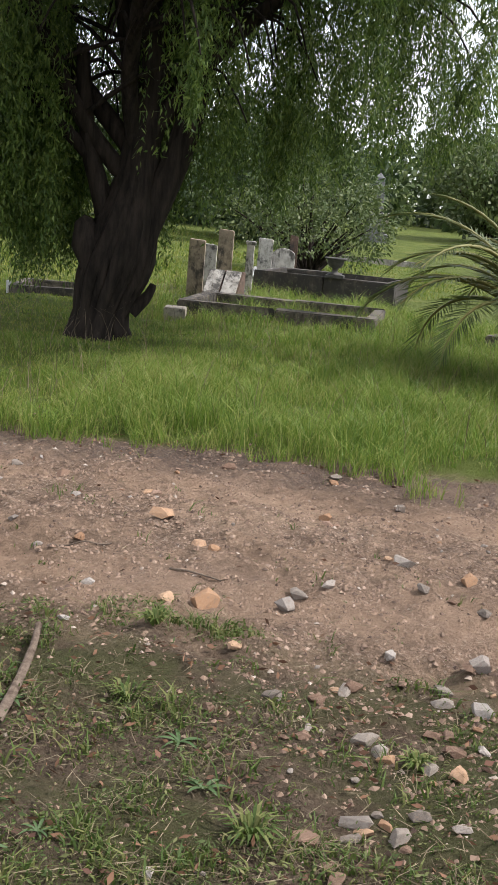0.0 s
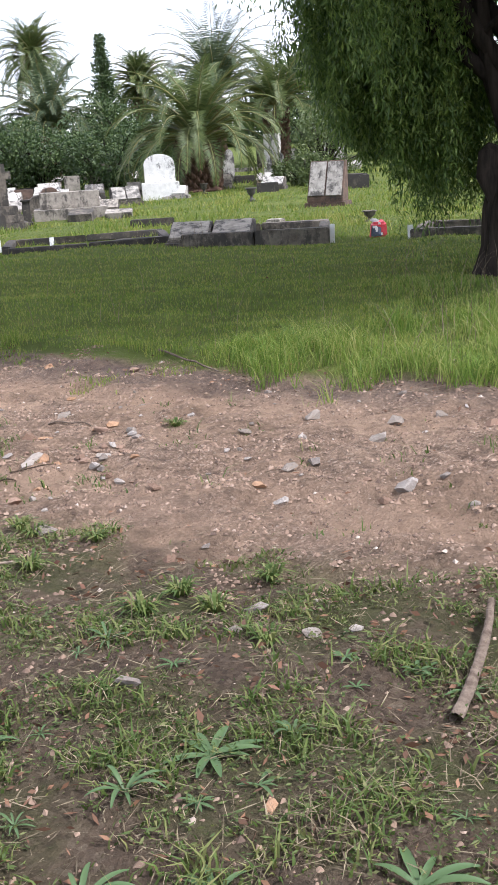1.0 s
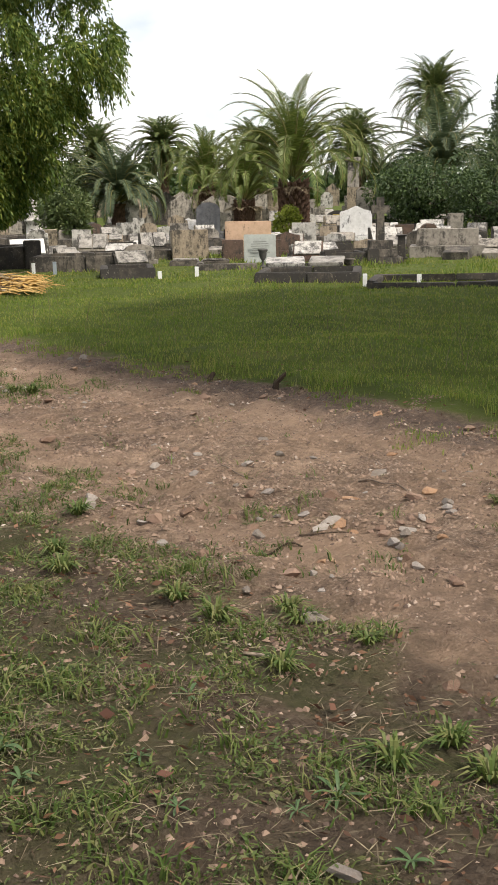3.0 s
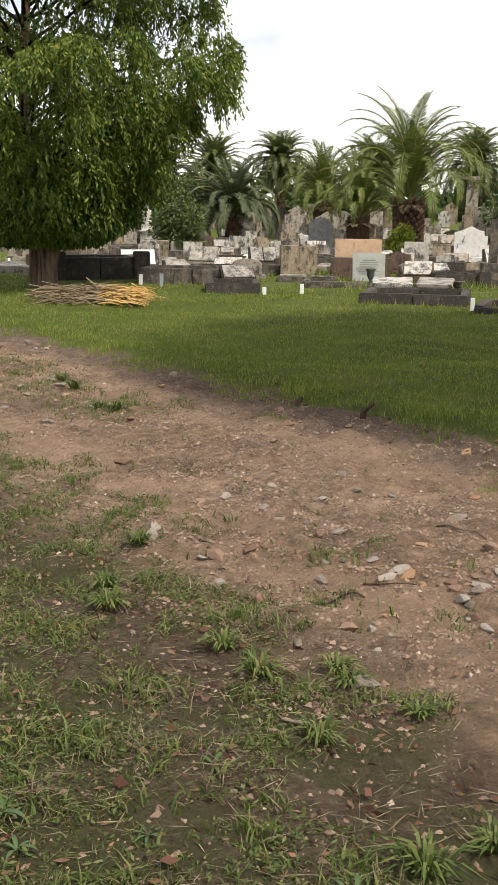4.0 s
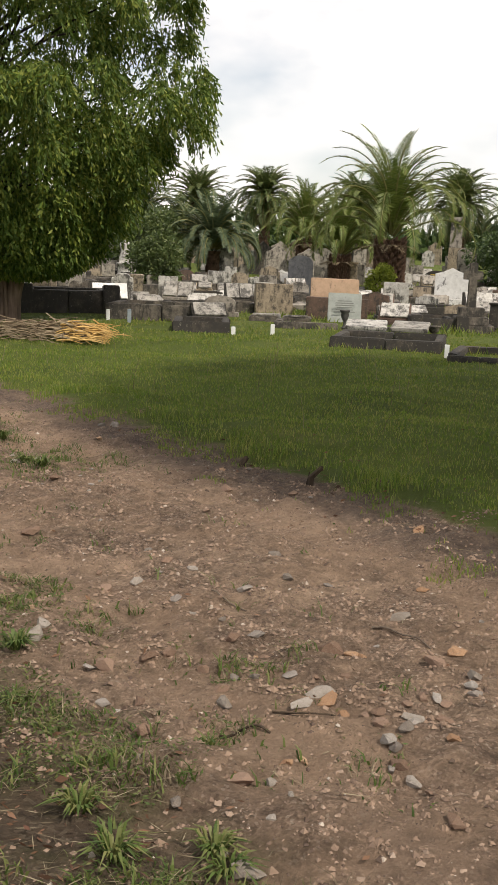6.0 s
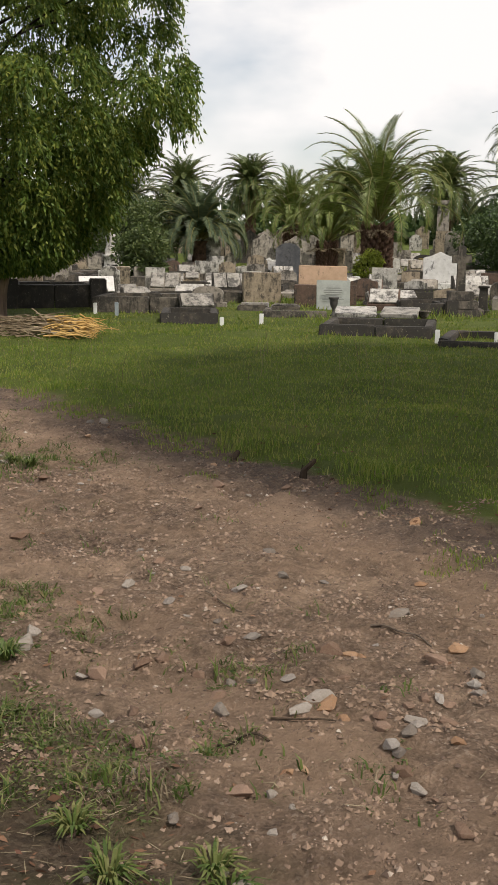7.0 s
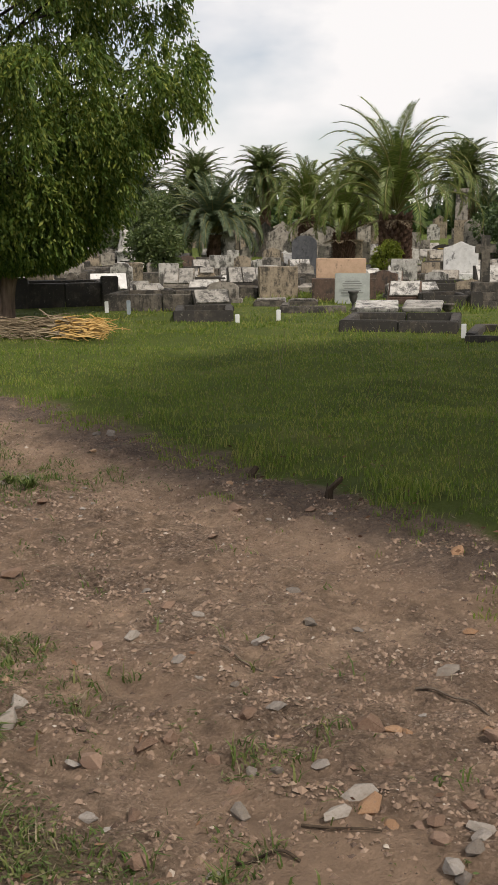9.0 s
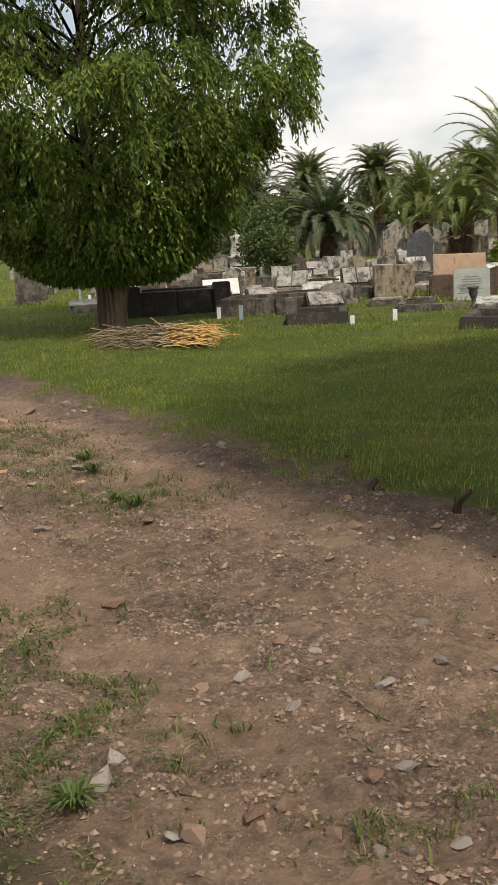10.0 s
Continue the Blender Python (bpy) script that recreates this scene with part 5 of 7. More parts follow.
slab(-6.21, 25.11, 0.62, 0.8, 0.10, M_TABLET, "pale stained slab lying on a low grave", tilt=4)
slab(-5.78, 25.48, 0.45, 0.8, 0.10, M_TABLET, "pale stained slab lying on a low grave", tilt=4)
slab(-3.40, 22.19, 0.52, 0.8, 0.10, M_TABLET, "pale stained slab lying on a low grave", tilt=4)
slab(-5.81, 29.06, 0.36, 0.8, 0.10, M_TABLET, "pale stained slab lying on a low grave", tilt=4)
peg(-6.05, 19.66, 0.25)
peg(-5.58, 19.49, 0.28, mat=M_PEG_BLUE, label="blue-grey painted marker peg in the grass")
peg(-3.24, 17.76, 0.17)
statue(-10.44, 34.89, 1.03, 0.85)

# graves seen past the drooping tree
headstone(-16.49, 32.90, 0.57, 0.70, "round", M_TAN, "tan round-topped headstone among the graves", plinth=0.2)
headstone(-15.34, 30.46, 1.14, 0.48, "flat", M_GREY, "long low grey grave wall", d=0.5)
headstone(-14.99, 29.91, 0.82, 0.26, "flat", M_GREY_DARK, "low dark grave front", d=0.3)
headstone(-15.18, 33.23, 0.47, 0.54, "gable", M_MARBLE_STAINED, "pale gabled headstone among the graves", plinth=0.25)
headstone(-10.32, 29.75, 0.57, 0.60, "flat", M_GREY, "grey slab headstone among the graves", d=0.2)
headstone(-18.54, 38.37, 0.44, 0.68, "flat", M_GREY, "far grey headstone among the graves")
headstone(-17.38, 36.83, 0.38, 0.65, "shoulder", M_GREY, "far grey headstone among the graves")
headstone(-20.18, 37.90, 0.45, 0.63, "flat", M_GREY, "far grey headstone among the graves")
headstone(-22.01, 42.26, 0.50, 0.71, "round", M_GREY, "far grey headstone among the graves")
pillar(-17.15, 49.56, 0.91, 0.61, M_MARBLE_STAINED, "white pedestal monument among the graves", base_h=0.3)
peg(-14.68, 29.00, 0.17)
peg(-14.64, 29.47, 0.29)
peg(-9.83, 25.27, 0.19)
peg(-11.79, 26.48, 0.19)
peg(-12.40, 27.19, 0.31, mat=M_PEG_BLUE, label="blue-grey painted marker peg in the grass")

# graves towards the pepper tree
headstone(5.43, 28.80, 0.86, 1.27, "round", M_MARBLE, "large white round-topped monument on stepped base", d=0.3, plinth=0.5)
desk(5.76, 28.64, 0.80, 0.36, M_TABLET, M_MARBLE, "low white desk tablet at the monument's foot", turn=-10)
desk(4.12, 27.15, 0.78, 0.50, M_GREY_DARK, M_TABLET, "desk headstone with two pale tablets", tablets=2, turn=8)
headstone(9.04, 35.07, 0.69, 1.15, "twin", M_MARBLE_STAINED, "group of white worn figures on a grave", d=0.3)
headstone(11.97, 38.66, 0.58, 1.49, "flat", M_MARBLE_STAINED, "tall narrow headstone white in front", d=0.35, plinth=0.25, turn=-18)
headstone(12.85, 43.25, 0.40, 1.03, "flat", M_TAN, "tan slab headstone among the graves", d=0.15)
desk(10.89, 33.87, 0.58, 0.43, M_GREY, M_TABLET, "low desk headstone among the graves", turn=-15)
desk(13.86, 42.63, 0.74, 0.78, M_GREY_DARK, M_TABLET, "desk headstone with two grey tablets", tablets=2, turn=-10)
desk(7.67, 20.66, 0.78, 0.97, M_BROWN, M_TABLET, "rusty brown desk headstone with two tall pale tablets", tablets=2, turn=-14, deep=0.55)
desk(15.17, 40.60, 1.00, 1.00, M_SOOT, M_TABLET, "dark desk headstone with two grey tablets", tablets=2, turn=-14)
surround(3.94, 13.51, 2.17, 1.5, 0.26, M_GREY_DARK, "long grey concrete grave surround with tilted tablets", turn=-4, thick=0.16)
desk(3.14, 14.41, 0.62, 0.36, M_GREY_DARK, M_GREY, "grey granite tablet tilted on the grave surround", deep=0.95, turn=-6)
desk(3.82, 14.31, 0.62, 0.36, M_GREY_DARK, M_GREY, "grey granite tablet tilted on the grave surround", deep=0.95, turn=-6)
surround(2.43, 15.17, 0.74, 1.0, 0.14, M_GREY_DARK, "low mossy kerb leading to the surround", sides="f")
surround(3.23, 18.33, 0.83, 0.90, 0.17, M_SOOT, "low dark kerb in yellow grass", sides="f")
surround(10.47, 34.10, 2.43, 1.20, 0.27, M_SOOT, "dark low kerb below the headstones", sides="fl")
surround(8.64, 28.44, 0.63, 0.80, 0.29, M_SOOT, "dark low kerb in the grass", sides="f")
slab(5.15, 16.38, 0.25, 0.5, 0.16, M_GREY, "small grey stone slab in the grass", turn=-10)
slab(11.58, 41.48, 1.01, 0.5, 0.16, M_GREY, "small grey stone slab in the grass", turn=-10)
urn(6.99, 24.39, 0.37, M_IRON_URN, "dark urn in the grass", wide=0.23)
urn(7.00, 29.85, 0.34, M_GREY_DARK, "grey urn beside the palm", wide=0.22)
pillar(12.03, 63.38, 2.84, 0.38, M_GREY, "far slender monument with cap", base_h=0.5)
peg(5.02, 13.16, 0.29)
urn(6.65, 15.75, 0.21, M_GREY_DARK, "low wide grey urn in the grass", wide=0.22)
peg(5.95, 12.50, 0.22)
surround(6.50, 12.15, 1.3, 1.2, 0.14, M_GREY_DARK, "low grey kerb behind the pepper tree", turn=-6)
RED_BAG = (5.75, 13.20, 0.32, 0.30)

# kerbed plots beyond the pepper tree
surround(8.15, 9.0, 2.65, 1.7, 0.24, M_GREY_DARK, "mossy stone kerb of a grassy grave plot", turn=-5, thick=0.16)
headstone(7.01, 9.64, 0.28, 0.20, "flat", M_GREY, "plain concrete block beside the kerb", d=0.4)
surround(12.1, 12.75, 2.6, 1.8, 0.44, M_SOOT, "blackened stone wall of a grave plot", turn=-8, thick=0.2)
desk(8.99, 11.44, 0.55, 0.55, M_BROWN, M_MARBLE_STAINED, "brown desk headstone with two streaked pale tablets", tablets=2, turn=-12, roll=0)
desk(9.57, 11.77, 0.17, 0.23, M_GREY, M_MARBLE_STAINED, "broken pale tablet leaning on a block", turn=-12, deep=0.25)
pillar(10.44, 12.80, 0.96, 0.14, M_MARBLE_STAINED, "slender white marble pillar", base_h=0.06)
headstone(10.04, 12.97, 0.25, 1.11, "flat", M_TAN, "tall narrow brown sandstone slab", d=0.3)
headstone(9.61, 12.77, 0.20, 0.89, "flat", M_MARBLE_STAINED, "upright stained slab behind the desk headstone", d=0.2)
headstone(8.93, 12.15, 0.25, 0.96, "flat", M_TAN, "rough tan sandstone slab among leaves", d=0.25)
headstone(12.90, 15.65, 0.29, 0.95, "flat", M_MARBLE_STAINED, "upright mould-streaked slab headstone", d=0.2)
headstone(13.54, 15.85, 0.48, 0.76, "round", M_MARBLE_STAINED, "pale streaked headstone among the graves", d=0.2)
desk(12.93, 15.68, 0.47, 0.33, M_MARBLE_STAINED, M_MARBLE, "low white tablet on a step")
headstone(13.85, 15.93, 0.17, 1.04, "flat", M_BROWN, "dark narrow slab headstone")
urn(12.21, 12.61, 0.36, M_IRON_URN, "black wide urn standing on the plot wall", z=0.435, wide=0.34)
pillar(33.17, 34.52, 3.09, 0.65, M_GRANITE, "tall grey obelisk on a stepped base", top="point", base_h=0.8)
pillar(34.80, 35.52, 1.23, 0.19, M_GREY, "small grey stone post", base_h=0.1)
surround(23.37, 23.49, 3.0, 1.2, 0.22, M_TABLET, "pale low kerb in dry grass", sides="f")
surround(10.86, 6.55, 1.9, 1.3, 0.22, M_GREY_DARK, "mossy kerb below the palm", turn=-10)
headstone(33.20, 34.96, 0.17, 0.58, "flat", M_MARBLE_STAINED, "far pale slab headstone")
headstone(33.18, 34.51, 0.40, 0.38, "flat", M_MARBLE_STAINED, "far pale slab headstone")

# crowded middle rows
surround(-4.1, 42.3, 1.87, 1.72, 0.30, M_SOOT, "dark weathered kerb of an old grave", turn=5)
desk(1.0, 27.6, 0.73, 0.54, M_GREY_DARK, M_MARBLE_STAINED, "weathered low desk headstone with stained tablet", turn=14, tablets=1)
surround(-10.2, 37.5, 1.41, 1.42, 0.38, M_SOOT, "dark weathered kerb of an old grave", turn=7)
desk(-14.0, 32.9, 0.67, 0.59, M_SOOT, M_GREY, "weathered low desk headstone with stained tablet", turn=-11, tablets=1)
surround(-17.2, 40.1, 1.38, 1.65, 0.22, M_GREY_DARK, "dark weathered kerb of an old grave", turn=8)
slab(-11.6, 29.4, 0.64, 1.47, 0.22, M_TABLET, "stained stone slab on a low grave", turn=10, tilt=0)
desk(-2.6, 41.2, 0.67, 0.60, M_GREY, M_TABLET, "weathered low desk headstone with stained tablet", turn=-2, tablets=1)
desk(1.2, 26.0, 0.74, 0.38, M_TAN, M_TABLET, "weathered low desk headstone with stained tablet", turn=13, tablets=1)
desk(5.4, 32.9, 0.72, 0.41, M_GREY_DARK, M_GREY, "weathered low desk headstone with stained tablet", turn=-12, tablets=1)
surround(-3.6, 27.7, 1.12, 1.51, 0.31, M_GREY_DARK, "dark weathered kerb of an old grave", turn=12)
desk(-4.2, 31.6, 0.61, 0.59, M_TAN, M_MARBLE_STAINED, "weathered low desk headstone with stained tablet", turn=9, tablets=2)
desk(8.2, 32.2, 0.59, 0.47, M_GREY, M_GREY, "weathered low desk headstone with stained tablet", turn=9, tablets=2)
desk(-9.2, 42.0, 0.63, 0.46, M_GREY, M_TABLET, "weathered low desk headstone with stained tablet", turn=-14, tablets=1)
slab(-13.4, 34.4, 0.64, 1.26, 0.22, M_GREY_DARK, "stained stone slab on a low grave", turn=-12, tilt=5)
surround(10.3, 27.0, 1.66, 1.46, 0.38, M_SOOT, "dark weathered kerb of an old grave", turn=1)
headstone(13.6, 38.0, 0.61, 0.84, "flat", M_MARBLE_STAINED, "weathered headstone streaked with black mould", turn=11, lean=6, plinth=0.15)
surround(1.9, 36.8, 1.52, 1.69, 0.20, M_SOOT, "dark weathered kerb of an old grave", turn=-2)
desk(-0.4, 38.7, 0.69, 0.47, M_TAN, M_GREY, "weathered low desk headstone with stained tablet", turn=9, tablets=1)
surround(-9.2, 37.9, 1.23, 1.21, 0.24, M_SOOT, "dark weathered kerb of an old grave", turn=5)
slab(-5.4, 33.1, 0.70, 1.43, 0.22, M_TABLET, "stained stone slab on a low grave", turn=1, tilt=5)
desk(3.9, 31.8, 0.59, 0.47, M_GREY_DARK, M_TABLET, "weathered low desk headstone with stained tablet", turn=-4, tablets=2)
desk(2.8, 31.4, 0.63, 0.40, M_BROWN, M_MARBLE_STAINED, "weathered low desk headstone with stained tablet", turn=0, tablets=1)
desk(12.3, 36.6, 0.63, 0.50, M_GREY, M_GREY, "weathered low desk headstone with stained tablet", turn=12, tablets=2)
desk(-1.7, 33.7, 0.62, 0.39, M_SOOT, M_TABLET, "weathered low desk headstone with stained tablet", turn=10, tablets=2)
desk(0.1, 36.1, 0.78, 0.48, M_SOOT, M_GREY, "weathered low desk headstone with stained tablet", turn=-7, tablets=2)
headstone(-19.5, 39.5, 0.64, 0.82, "flat", M_MARBLE_STAINED, "weathered headstone streaked with black mould", turn=-10, lean=2, plinth=0.15)
slab(-10.3, 41.4, 0.89, 1.65, 0.22, M_GREY_DARK, "stained stone slab on a low grave", turn=-5, tilt=5)
desk(6.3, 42.8, 0.68, 0.36, M_GREY, M_GREY, "weathered low desk headstone with stained tablet", turn=13, tablets=1)
slab(-13.0, 43.5, 0.88, 1.29, 0.22, M_MARBLE_STAINED, "stained stone slab on a low grave", turn=2, tilt=0)
surround(-10.4, 28.0, 1.45, 1.53, 0.20, M_SOOT, "dark weathered kerb of an old grave", turn=-6)
headstone(7.7, 34.1, 0.65, 0.84, "flat", M_MARBLE_STAINED, "weathered headstone streaked with black mould", turn=4, lean=0, plinth=0.15)
desk(-13.9, 37.1, 0.62, 0.52, M_GREY_DARK, M_MARBLE_STAINED, "weathered low desk headstone with stained tablet", turn=-8, tablets=2)
surround(-10.4, 33.0, 1.77, 1.70, 0.32, M_GREY_DARK, "dark weathered kerb of an old grave", turn=4)
headstone(-15.6, 37.5, 0.59, 0.71, "round", M_GREY_DARK, "weathered headstone streaked with black mould", turn=14, lean=6, plinth=0.15)
desk(-3.0, 29.7, 0.63, 0.37, M_GREY, M_MARBLE_STAINED, "weathered low desk headstone with stained tablet", turn=9, tablets=2)
headstone(-15.3, 35.4, 0.67, 0.73, "shoulder", M_GREY_DARK, "weathered headstone streaked with black mould", turn=-11, lean=5, plinth=0.15)
desk(-5.0, 35.8, 0.73, 0.58, M_TAN, M_MARBLE_STAINED, "weathered low desk headstone with stained tablet", turn=10, tablets=1)
headstone(-12.3, 28.4, 0.67, 0.65, "gable", M_GREY, "weathered headstone streaked with black mould", turn=-5, lean=6, plinth=0.15)
desk(-1.4, 27.2, 0.66, 0.44, M_BROWN, M_TABLET, "weathered low desk headstone with stained tablet", turn=-1, tablets=2)
headstone(-7.9, 26.5, 0.54, 0.72, "shoulder", M_MARBLE_STAINED, "weathered headstone streaked with black mould", turn=-9, lean=6, plinth=0.15)
surround(-10.7, 31.0, 1.21, 1.96, 0.31, M_GREY_DARK, "dark weathered kerb of an old grave", turn=5)
surround(-7.3, 43.9, 1.69, 1.98, 0.18, M_SOOT, "dark weathered kerb of an old grave", turn=8)
slab(-8.9, 29.6, 0.75, 1.67, 0.22, M_MARBLE_STAINED, "stained stone slab on a low grave", turn=3, tilt=0)
desk(10.0, 39.5, 0.69, 0.39, M_BROWN, M_MARBLE_STAINED, "weathered low desk headstone with stained tablet", turn=-9, tablets=2)
headstone(-4.8, 30.3, 0.50, 0.69, "flat", M_GREY, "weathered headstone streaked with black mould", turn=-5, lean=0, plinth=0.15)
headstone(7.0, 37.2, 0.74, 0.68, "gable", M_MARBLE_STAINED, "weathered headstone streaked with black mould", turn=-4, lean=6, plinth=0.15)
headstone(-13.1, 25.9, 0.79, 0.89, "flat", M_GREY_DARK, "weathered headstone streaked with black mould", turn=0, lean=3, plinth=0.15)
desk(-2.0, 36.8, 0.76, 0.49, M_TAN, M_GREY, "weathered low desk headstone with stained tablet", turn=-6, tablets=1)
desk(-6.1, 31.4, 0.80, 0.37, M_GREY_DARK, M_TABLET, "weathered low desk headstone with stained tablet", turn=1, tablets=1)
desk(-12.1, 39.0, 0.60, 0.56, M_SOOT, M_GREY, "weathered low desk headstone with stained tablet", turn=-10, tablets=1)
surround(-6.6, 33.7, 1.39, 1.84, 0.24, M_GREY_DARK, "dark weathered kerb of an old grave", turn=14)
slab(-13.9, 41.9, 0.71, 1.19, 0.22, M_GREY_DARK, "stained stone slab on a low grave", turn=-7, tilt=5)
desk(10.0, 33.0, 0.72, 0.39, M_TAN, M_MARBLE_STAINED, "weathered low desk headstone with stained tablet", turn=-10, tablets=1)
desk(-6.5, 26.7, 0.75, 0.55, M_GREY, M_TABLET, "weathered low desk headstone with stained tablet", turn=-5, tablets=2)
headstone(11.0, 35.2, 0.60, 0.94, "round", M_MARBLE_STAINED, "weathered headstone streaked with black mould", turn=-2, lean=1, plinth=0.15)
desk(-0.8, 43.0, 0.81, 0.55, M_SOOT, M_TABLET, "weathered low desk headstone with stained tablet", turn=12, tablets=1)
surround(-4.2, 44.1, 1.43, 1.41, 0.36, M_GREY_DARK, "dark weathered kerb of an old grave", turn=12)
desk(-1.3, 30.7, 0.69, 0.41, M_SOOT, M_MARBLE_STAINED, "weathered low desk headstone with stained tablet", turn=1, tablets=2)
surround(-16.1, 39.8, 1.24, 1.63, 0.21, M_SOOT, "dark weathered kerb of an old grave", turn=6)
headstone(-1.4, 38.6, 0.70, 0.60, "gable", M_MARBLE_STAINED, "weathered headstone streaked with black mould", turn=11, lean=-3, plinth=0.15)
headstone(1.9, 41.6, 0.55, 0.82, "shoulder", M_MARBLE_STAINED, "weathered headstone streaked with black mould", turn=14, lean=6, plinth=0.15)
desk(-5.8, 39.9, 0.83, 0.38, M_BROWN, M_TABLET, "weathered low desk headstone with stained tablet", turn=12, tablets=1)
surround(1.4, 39.8, 1.02, 1.46, 0.25, M_GREY_DARK, "dark weathered kerb of an old grave", turn=5)
slab(-7.3, 30.1, 0.77, 0.92, 0.22, M_MARBLE_STAINED, "stained stone slab on a low grave", turn=8, tilt=1)
desk(-9.6, 33.7, 0.58, 0.57, M_SOOT, M_MARBLE_STAINED, "weathered low desk headstone with stained tablet", turn=-4, tablets=1)
slab(-2.7, 31.1, 0.78, 1.00, 0.22, M_TABLET, "stained stone slab on a low grave", turn=14, tilt=2)
desk(9.2, 29.7, 0.71, 0.38, M_GREY_DARK, M_MARBLE_STAINED, "weathered low desk headstone with stained tablet", turn=-13, tablets=1)
slab(15.2, 39.1, 0.64, 0.99, 0.22, M_MARBLE_STAINED, "stained stone slab on a low grave", turn=-1, tilt=2)
surround(11.3, 31.4, 1.54, 1.80, 0.24, M_SOOT, "dark weathered kerb of an old grave", turn=-1)
surround(-15.0, 32.0, 1.43, 1.28, 0.36, M_GREY_DARK, "dark weathered kerb of an old grave", turn=-2)
slab(14.7, 37.5, 0.73, 1.54, 0.22, M_TABLET, "stained stone slab on a low grave", turn=-3, tilt=5)
desk(3.7, 41.1, 0.84, 0.35, M_TAN, M_TABLET, "weathered low desk headstone with stained tablet", turn=3, tablets=2)
surround(0.0, 25.9, 1.18, 1.71, 0.22, M_SOOT, "dark weathered kerb of an old grave", turn=8)
slab(-8.3, 40.3, 0.81, 1.01, 0.22, M_MARBLE_STAINED, "stained stone slab on a low grave", turn=-6, tilt=3)
desk(6.2, 39.4, 0.70, 0.42, M_GREY_DARK, M_MARBLE_STAINED, "weathered low desk headstone with stained tablet", turn=-9, tablets=1)
desk(-0.1, 28.9, 0.69, 0.37, M_GREY, M_GREY, "weathered low desk headstone with stained tablet", turn=-10, tablets=1)
surround(-12.2, 34.9, 1.08, 1.43, 0.33, M_SOOT, "dark weathered kerb of an old grave", turn=-1)
surround(-2.5, 42.9, 1.05, 1.25, 0.34, M_GREY_DARK, "dark weathered kerb of an old grave", turn=-14)
surround(3.1, 28.7, 1.40, 1.41, 0.34, M_SOOT, "dark weathered kerb of an old grave", turn=-1)
headstone(3.1, 44.4, 0.57, 0.69, "round", M_MARBLE_STAINED, "weathered headstone streaked with black mould", turn=9, lean=1, plinth=0.15)



def old_graves():
    """Low broken graves that fill the rows between the larger ones."""
    g = random.Random(71)
    n = 0
    for _ in range(4000):
        x, y = g.uniform(-10.5, 3.2), g.uniform(22.0, 35.0)
        if n >= 84:
            break
        if any(abs(x - a) < 0.78 and abs(y - b) < 0.95 for a, b in PLACED):
            continue
        turn, pick = g.uniform(-14, 14), g.random()
        if pick < 0.30:
            headstone(x, y, g.uniform(0.45, 0.7), g.uniform(0.40, 0.72), g.choice(("flat", "round", "gable", "shoulder")), g.choice((M_GREY, M_GREY_DARK, M_TAN, M_MARBLE_STAINED, M_BROWN)), "low weathered headstone mottled with black mould", turn=turn, lean=g.uniform(-7, 9), plinth=0.12)
        elif pick < 0.60:
            desk(x, y, g.uniform(0.5, 0.75), g.uniform(0.28, 0.48), g.choice((M_SOOT, M_GREY_DARK, M_BROWN)), g.choice((M_TABLET, M_GREY, M_MARBLE_STAINED)), "low blackened desk headstone with mottled tablet", turn=turn, tablets=g.choice((1, 1, 2)))
        elif pick < 0.85:
            surround(x, y, g.uniform(0.9, 1.3), g.uniform(0.6, 0.8), g.uniform(0.18, 0.36), g.choice((M_SOOT, M_SOOT, M_GREY_DARK)), "dark mossy kerb of a sunken grave", turn=turn)
        else:
            slab(x, y, g.uniform(0.5, 0.8), g.uniform(0.6, 0.8), g.uniform(0.14, 0.24), g.choice((M_TABLET, M_GREY, M_GREY_DARK)), "stained stone slab lying over a sunken grave", turn=turn, tilt=g.uniform(2, 9))
        n += 1


old_graves()

# far rows
headstone(-11.7, 56.0, 0.59, 0.81, "shoulder", M_GREY, "far weathered headstone in the back rows", turn=2)
headstone(-8.5, 58.7, 0.76, 0.95, "round", M_GREY_DARK, "far weathered headstone in the back rows", turn=-10)
headstone(-14.1, 61.4, 0.87, 0.91, "flat", M_TAN, "far weathered headstone in the back rows", turn=-6)
headstone(-12.8, 57.0, 0.89, 0.99, "gable", M_GREY, "far weathered headstone in the back rows", turn=-3)
headstone(-6.6, 42.9, 0.93, 1.25, "gable", M_GREY, "far weathered headstone in the back rows", turn=15)
headstone(4.8, 36.8, 0.83, 0.97, "gable", M_GREY_DARK, "far weathered headstone in the back rows", turn=9)
headstone(-8.4, 47.2, 0.73, 0.93, "gable", M_MARBLE_STAINED, "far weathered headstone in the back rows", turn=-7)
headstone(-15.2, 48.1, 0.76, 1.06, "gable", M_GREY_DARK, "far weathered headstone in the back rows", turn=-5)
headstone(4.7, 43.3, 0.80, 1.04, "shoulder", M_GREY, "far weathered headstone in the back rows", turn=-10)
headstone(-16.5, 52.1, 0.59, 0.83, "round", M_TAN, "far weathered headstone in the back rows", turn=-8)
headstone(-8.8, 54.7, 0.68, 0.90, "round", M_GREY, "far weathered headstone in the back rows", turn=-1)
headstone(-17.9, 53.6, 0.56, 0.96, "gable", M_TAN, "far weathered headstone in the back rows", turn=15)
headstone(0.5, 49.2, 0.80, 1.29, "flat", M_TAN, "far weathered headstone in the back rows", turn=-6)
headstone(-12.3, 52.6, 0.78, 1.00, "round", M_TAN, "far weathered headstone in the back rows", turn=-1)
headstone(-10.5, 58.4, 0.59, 1.34, "gable", M_GREY_DARK, "far weathered headstone in the back rows", turn=-2)
